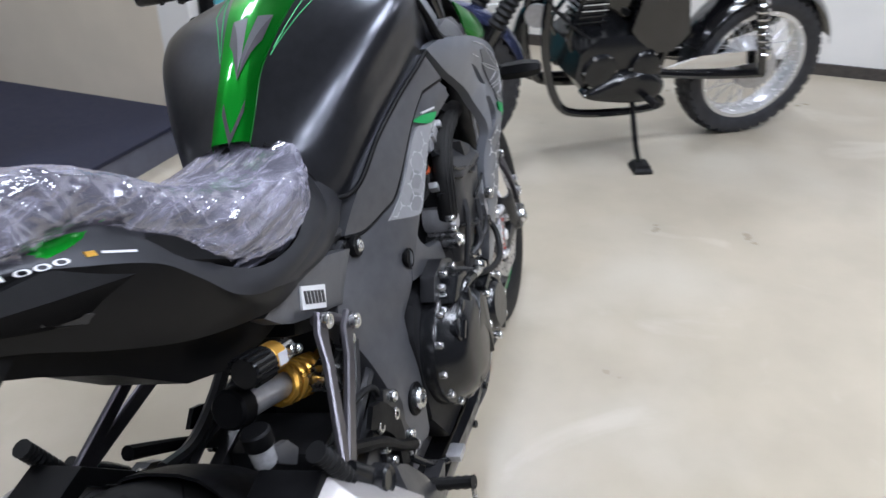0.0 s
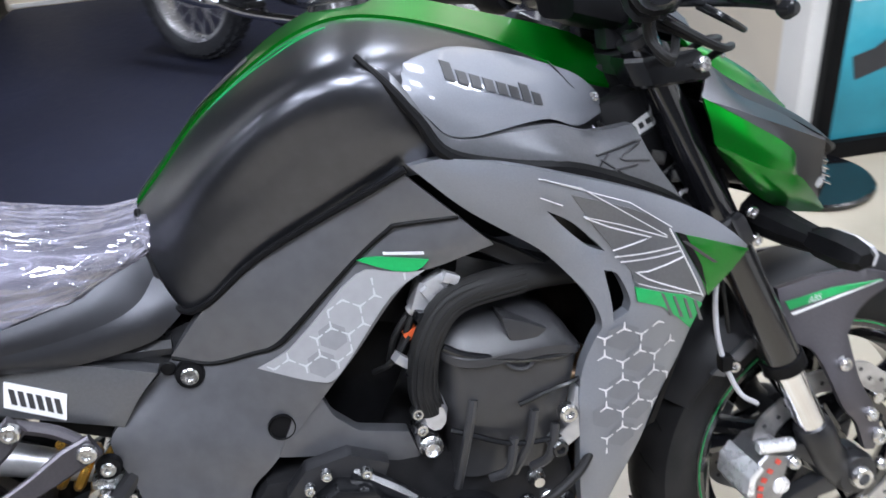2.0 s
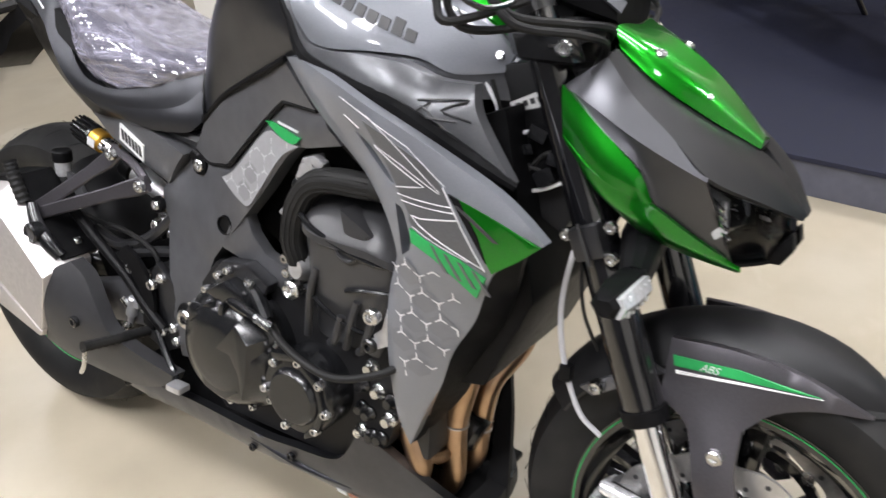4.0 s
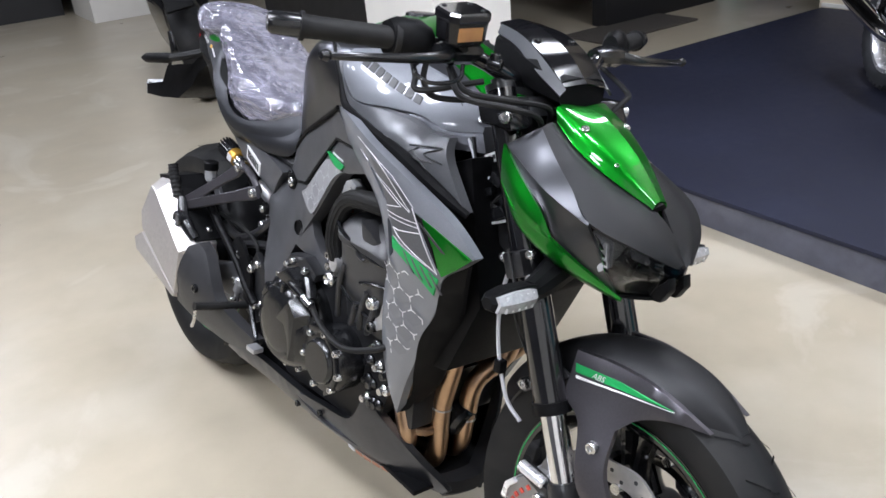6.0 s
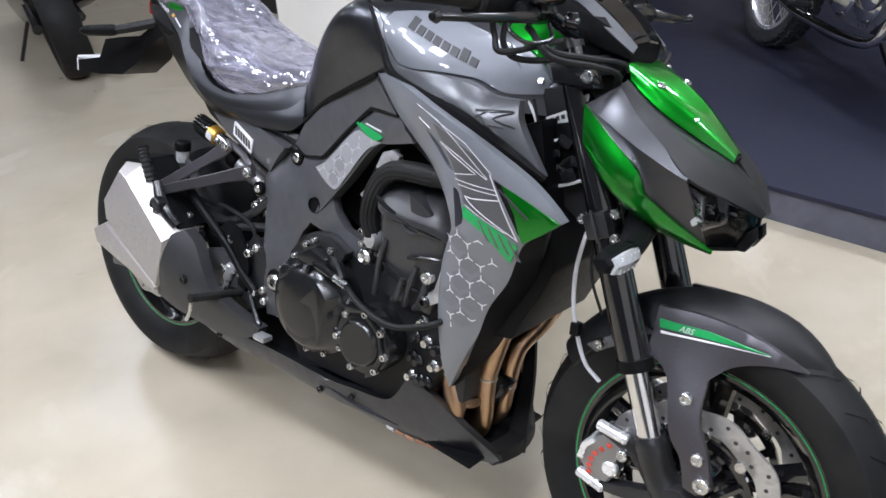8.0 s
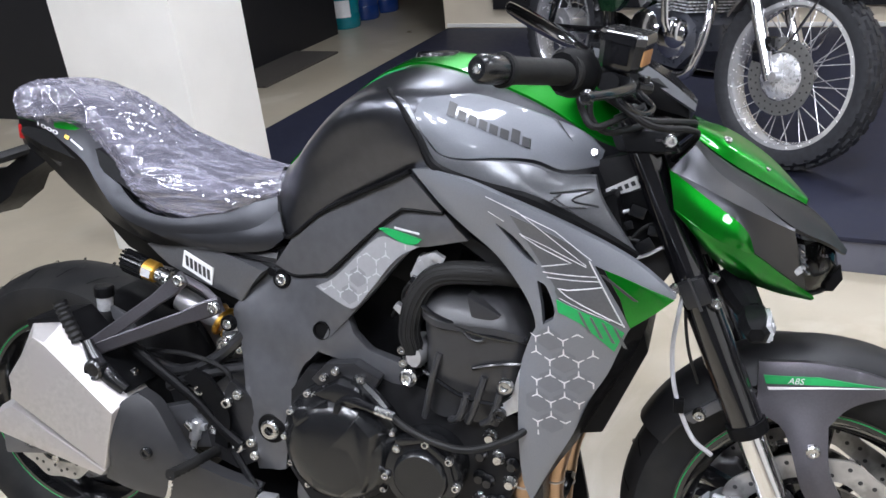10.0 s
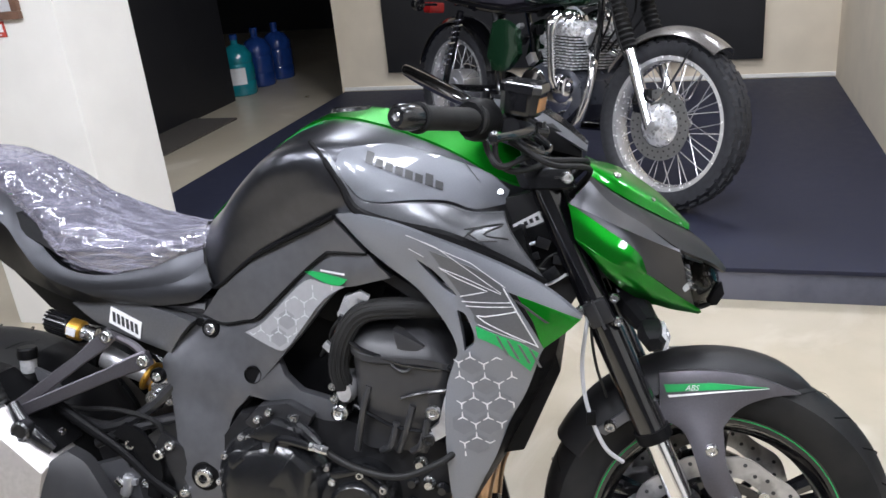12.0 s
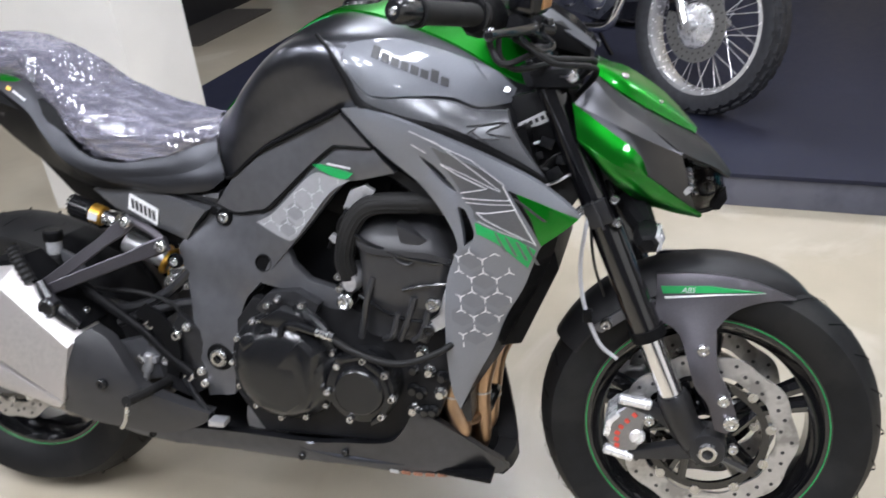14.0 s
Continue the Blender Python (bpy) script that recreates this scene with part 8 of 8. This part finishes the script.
    for s in (-1, 1):
        part("tank_panel", panel([(base - 0.84, 0.87), (base - 0.70, 0.90), (base - 0.54, 0.90), (base - 0.50, 0.86), (base - 0.70, 0.83), (base - 0.82, 0.83)], lambda u, w: -0.128 + (u - base + 0.66) ** 2 * 0.6, 0.006, 0.04) if s < 0 else mirror(panel([(base - 0.84, 0.87), (base - 0.70, 0.90), (base - 0.54, 0.90), (base - 0.50, 0.86), (base - 0.70, 0.83), (base - 0.82, 0.83)], lambda u, w: -0.128 + (u - base + 0.66) ** 2 * 0.6, 0.006, 0.04)), "cream" if twin else "gloss_black", b)
    part("saddle", loft([[(x, hw * math.copysign(abs(math.cos(a)) ** 0.6, math.cos(a)), z + hh * math.copysign(abs(math.sin(a)) ** 0.6, math.sin(a))) for a in [2 * math.pi * k / 16 for k in range(16)]] for x, hw, z, hh in ((-0.12, 0.09, 0.82, 0.03), (0.0, 0.11, 0.82, 0.045), (0.25, 0.12, 0.80, 0.045), (0.48, 0.10, 0.79, 0.045), (0.58, 0.07, 0.80, 0.03))]), "seat", b, "long black ribbed saddle")
    part("tail_lamp", box((-0.30, 0, 0.72), (0.07, 0.10, 0.06), 0.015), material("red_lens_" + name, (0.25, 0.01, 0.01), 0.2, coat=0.6), b)
    for s in (-1, 1):
        part("indicator", join(tube([(-0.18, s * 0.06, 0.74), (-0.18, s * 0.16, 0.74)], 0.007, 8), lathe([(0, -0.03), (0.03, -0.02), (0.034, 0.02), (0, 0.03)], (-0.18, s * 0.18, 0.74), (1, 0, 0), 16)), "gloss_black", b)
    part("chain_guard", prism([(-0.02, rr + 0.10), (0.30, rr + 0.10), (0.45, rr + 0.06), (0.45, rr + 0.02), (-0.02, rr + 0.05)], 0.09, 0.10, 0.003), "chrome" if not twin else "gloss_black", b)
    cs = -1
    part("brake_caliper", loft([[(F.x - 0.085 + dx * k, cs * y, F.z + 0.085 + dz * k) for dx, dz in ((-0.035, 0.045), (0.03, 0.05), (0.04, 0.0), (0.02, -0.05), (-0.035, -0.045), (-0.045, 0.0))] for y, k in ((0.055, 0.9), (0.06, 1.0), (0.10, 1.0), (0.11, 0.7))]), "gloss_black", b, "black brake caliper")
    part("brake_hose", tube([(F.x - 0.10, cs * 0.10, F.z + 0.14), (F.x - 0.20, cs * 0.13, F.z + 0.30), (F.x - 0.30, cs * 0.12, F.z + 0.50)], 0.005, 8), "rubber", b)
    part("side_stand", tube([(0.60, 0.13, 0.27), (0.62, 0.22, 0.12), (0.64, 0.285, 0.025)] if twin else [(0.58, 0.13, 0.27), (0.575, 0.21, 0.12), (0.57, 0.272, 0.045)], 0.011, 10), "gloss_black", b, "black side stand")
    random.seed(9)
    for k in range(16):
        u, z = random.uniform(x0 - 0.12, x0 + 0.16), random.uniform(0.46, 0.74)
        part("fitting", box((u, random.choice((-1, 1)) * random.uniform(0.05, 0.11), z), (random.uniform(0.02, 0.05), 0.03, random.uniform(0.02, 0.05)), 0.005, (0, random.uniform(-40, 40), 0)), random.choice(("plastic", "gloss_black", "alloy" if twin else "plastic")), b)
    for k in range(5):
        part("cable", tube([(base - 0.45, 0.05 * (k - 2), 0.98), (base - 0.33 + 0.01 * k, 0.06 * (k - 2), 0.80), (base - 0.40, 0.04 * (k - 2), 0.62), (base - 0.55, 0.05 * (k - 2), 0.5)], 0.005, 6), "rubber", b)
    if twin:
        # the bars are turned to the stand's side
        pivot = Vector((base - 0.06, 0, rf))
        turn = Matrix.Translation(pivot) @ Matrix.Rotation(math.radians(5), 4, rake) @ Matrix.Translation(-pivot)
        for ob in b.children:
            if ob.name.split(".")[0] in ("front_wheel", "fork_leg", "fork_yoke", "handlebar", "headlamp", "front_mudguard", "brake_caliper", "brake_hose"):
                ob.matrix_basis = turn @ ob.matrix_basis
    return b


classic("classic_motorcycle", "chrome and dark green classic motorcycle on the podium", pose(0.500, 3.205, 0.126, -8, 0, -47.0), 1.465, 0.342, 0.325, True, "dark_green", "grey_fender")
classic("retro_motorcycle", "black retro motorcycle with navy mudguard on its side stand", pose(3.06, -0.66, -0.002, -9, 0, 122.5), 1.31, 0.315, 0.305, False, "gloss_black", "navy")
pad = thing("stand_pad", "small black rubber block under the side stand", "stand pad", pose(2.525, -0.325, 0.0, 0, 0, 20))
part("pad", loft([[(sx * 0.045 * k, sy * 0.035 * k, z) for sx, sy in ((-1, -1), (1, -1), (1, 1), (-1, 1))] for z, k in ((0.0, 1.0), (0.012, 1.0), (0.02, 0.8), (0.03, 0.75))]), "rubber", pad)

# ---- a dark sport motorcycle far behind ----
sport = thing("sport_motorcycle", "dark faired sport motorcycle standing across the hall", "motorcycle", pose(-2.85, 1.42, 0.0, -8, 0, 158))
for nm, x, r, w in (("rear_wheel", 0.0, 0.315, 0.19), ("front_wheel", 1.42, 0.30, 0.12)):
    c = Vector((x, 0, r))
    wh = part(nm, lathe([(0.03, -0.06), (0.05, -0.05), (0.05, 0.05), (0.03, 0.06)], c, (0, 1, 0), 20, close=True), "gloss_black", sport, "black cast wheel")
    part("tyre", lathe(tyre_profile(r, w, 0.214), c, (0, 1, 0), 56, close=True), "rubber", wh)
    part("rim", lathe([(0.216, -w * 0.36), (0.204, -w * 0.36), (0.185, 0), (0.204, w * 0.36), (0.216, w * 0.36)], c, (0, 1, 0), 48, close=True), "gloss_black", wh)
    for k in range(6):
        a = math.pi * k / 3
        part("spoke", tube([c, c + Vector((math.cos(a) * 0.19, 0, math.sin(a) * 0.19))], 0.014, 8, 1), "gloss_black", wh)
    part("brake_disc", ring(c + Vector((0, -0.07, 0)), 0.13, 0.003, 0.05), "disc", wh)
part("fairing", loft([[(x, hw * math.copysign(abs(math.cos(a)) ** 0.7, math.cos(a)), z + hh * math.copysign(abs(math.sin(a)) ** 0.8, math.sin(a))) for a in [2 * math.pi * k / 18 for k in range(18)]] for x, hw, z, hh in ((0.35, 0.12, 0.45, 0.16), (0.6, 0.19, 0.48, 0.30), (0.9, 0.21, 0.55, 0.38), (1.15, 0.19, 0.72, 0.32), (1.4, 0.15, 0.88, 0.18), (1.6, 0.06, 0.88, 0.06))]), "gloss_black", sport, "gloss black fairing")
part("fuel_tank", loft([[(x, hw * math.cos(a), z + hh * math.sin(a)) for a in [2 * math.pi * k / 16 for k in range(16)]] for x, hw, z, hh in ((0.45, 0.08, 0.82, 0.05), (0.6, 0.16, 0.88, 0.11), (0.85, 0.16, 0.92, 0.13), (1.05, 0.10, 0.90, 0.1))]), "gloss_black", sport)
part("tail", loft([[(x, hw * math.cos(a), z + hh * math.sin(a)) for a in [2 * math.pi * k / 14 for k in range(14)]] for x, hw, z, hh in ((-0.35, 0.03, 1.02, 0.03), (-0.1, 0.10, 0.95, 0.07), (0.25, 0.14, 0.85, 0.06), (0.5, 0.10, 0.80, 0.04))]), "gloss_black", sport)
for s in (-1, 1):
    part("fork_leg", tube([(1.40, s * 0.10, 0.30), (1.15, s * 0.10, 0.95)], 0.025, 12, 1), "gold", sport, "gold fork leg")
    part("swingarm", tube([(0, s * 0.12, 0.315), (0.5, s * 0.10, 0.40)], 0.03, 10, 1), "engine_gloss", sport)
    part("handlebar", tube([(1.12, s * 0.08, 0.98), (1.05, s * 0.34, 0.96)], 0.014, 10, 1), "rubber", sport)
part("silencer", tube([(0.45, -0.15, 0.3), (0.2, -0.2, 0.38), (-0.1, -0.22, 0.45)], [0.03, 0.055, 0.05], 16), "engine_gloss", sport)
part("plate_hanger", box((-0.28, 0, 0.72), (0.04, 0.16, 0.25), 0.01, (0, 25, 0)), "plastic", sport)
part("side_stand", tube([(0.60, 0.12, 0.28), (0.63, 0.26, 0.04)], 0.012, 10), "engine", sport)

# ---- small things of the hall ----
for x, y, mat, lab in ((-1.80, 5.62, "teal", "teal plastic water bottle with a white label"), (-1.76, 5.98, "blue", "blue plastic water bottle"), (-1.69, 6.30, "blue", "blue plastic water bottle")):
    bt = thing("water_bottle", lab + " on the floor", "bottle", pose(x, y, 0, 0, 0, -70), "water bottles")
    part("body", lathe([(0, 0), (0.125, 0.0), (0.135, 0.015), (0.135, 0.10), (0.128, 0.12), (0.135, 0.14), (0.135, 0.25), (0.128, 0.27), (0.135, 0.29), (0.13, 0.34), (0.09, 0.40), (0.03, 0.43), (0.028, 0.47)], (0, 0, 0), (0, 0, 1), 32), mat, bt)
    part("cap", lathe([(0.032, 0.465), (0.034, 0.47), (0.034, 0.505), (0.028, 0.51), (0, 0.51)], (0, 0, 0), (0, 0, 1), 20), "blue", bt, "blue cap")
    if mat == "teal":
        part("paper_label", lathe([(0.1365, 0.10), (0.1365, 0.24)], (0, 0, 0), (0, 0, 1), 12, arc=(1.1, 2.1)), "white_print", bt, "white paper label")
tagged(part("door_mat", box((-2.0, 2.28, 0.008), (0.42, 0.95, 0.016), 0.005), "mat", at=ROOM), "dark brown woven door mat on the floor", "mat")

frame_bar = thing("poster_stand", "black framed cyan posters leaning on the wall", "poster", ROOM)
for k, x in enumerate((2.475, 2.855, 3.235, 3.57)):
    part("frame_bar", box((x, -0.03, 0.8), (0.06 if k else 0.05, 0.04, 1.56), 0.004), "plastic", frame_bar, "black upright frame bar")
for k, x in enumerate((2.665, 3.045, 3.405)):
    p = part("poster_sheet", box((x, -0.022, 0.80), (0.33, 0.01, 1.50), 0), "poster", frame_bar, "cyan printed poster sheet")
    part("dark_shape", prism([(x - 0.10, 0.26), (x + 0.02, 0.30), (x + 0.09, 0.40), (x + 0.06, 0.44), (x - 0.05, 0.36), (x - 0.12, 0.34)], -0.0285, -0.0275, 0), "dark_print", p, "plain dark printed shape")
    for j in range(6):
        part("print_bar", box((x - 0.05 + 0.01 * (j % 2), -0.0282, 0.52 + 0.028 * j), (0.18 - 0.03 * (j % 3), 0.001, 0.01), 0), "white_print", p)
part("frame_foot", box((3.02, -0.03, 0.03), (1.16, 0.05, 0.06), 0.004), "plastic", frame_bar)
cab = thing("louvred_cabinet", "white louvred metal cabinet against the wall", "cabinet", ROOM @ pose(3.86, -0.55, 0, 0, 0, -40))
part("body", box((0, 0, 0.62), (0.42, 0.30, 1.2), 0.01), "wall", cab)
for k in range(16):
    part("slat", box((0, -0.156, 0.16 + 0.062 * k), (0.36, 0.014, 0.034), 0.003, (25, 0, 0)), "white_print", cab)
part("foot", box((0, 0, 0.012), (0.38, 0.26, 0.024), 0.003), "plastic", cab)
box_st = thing("card_box", "small brown and red cardboard box by the posters", "box", ROOM @ pose(3.72, -0.12, 0, 0, 0, 8))
part("body", box((0, 0, 0.32), (0.18, 0.16, 0.64), 0.004), material("brown_card", (0.32, 0.22, 0.13), 0.8, 0, 0.15, 20), box_st)
part("label", box((0.0, -0.082, 0.42), (0.10, 0.003, 0.16), 0), "red_print", box_st)

stand = thing("display_stand", "black round display stand base on the floor by the podium", "stand", pose(2.33, 1.235, 0))
part("base_plate", lathe([(0, 0.0), (0.185, 0.0), (0.19, 0.004), (0.19, 0.016), (0.182, 0.022), (0.03, 0.026), (0, 0.026)], (0, 0, 0), (0, 0, 1), 48), "gloss_black", stand)

# ---- notices on the white column ----
notice = thing("notice_sign", "small red bordered notice on the white column", "sign", ROOM @ pose(-0.698, -0.4412, 1.112))
part("board", box((0, -0.0015, 0), (0.176, 0.003, 0.05), 0.0005), "red_print", notice, "red notice board")
part("field", box((0.008, -0.0036, 0.004), (0.145, 0.0012, 0.026), 0), "white_print", notice, "white printed field")
part("emblem", lathe([(0, 0.001), (0.013, 0.001), (0.017, 0.0), (0.017, -0.002)], (-0.062, -0.004, 0.004), (0, -1, 0), 20), "white_print", notice, "round white emblem")
part("emblem_dot", lathe([(0, 0.001), (0.009, 0.001), (0.009, -0.001)], (-0.062, -0.0055, 0.004), (0, -1, 0), 16), "red_print", notice)
for i in range(4):
    part("print_bar", box((-0.02 + 0.024 * i, -0.0046, 0.005), (0.017, 0.001, 0.008), 0), ("green_film", "mark_grey", "dark_print", "dark_print")[i], notice)
part("print_bar", box((0.01, -0.0036, -0.017), (0.12, 0.0012, 0.004), 0), "mark_grey", notice)
picture = thing("picture_frame", "brown wooden frame with a pale sheet on the column", "frame", ROOM @ pose(-0.675, -0.4412, 1.345))
wood = material("brown_frame_wood", (0.16, 0.085, 0.055), 0.5, 0, 0.25, 30)
for c, sz in (((0, 0.19), (0.30, 0.026)), ((0, -0.19), (0.30, 0.026)), ((-0.137, 0), (0.026, 0.354)), ((0.137, 0), (0.026, 0.354))):
    part("frame_bar", box((c[0], -0.009, c[1]), (sz[0], 0.018, sz[1]), 0.003), wood, picture)
part("sheet", box((0, -0.004, 0), (0.25, 0.006, 0.356), 0), "mark_grey", picture, "pale paper sheet")
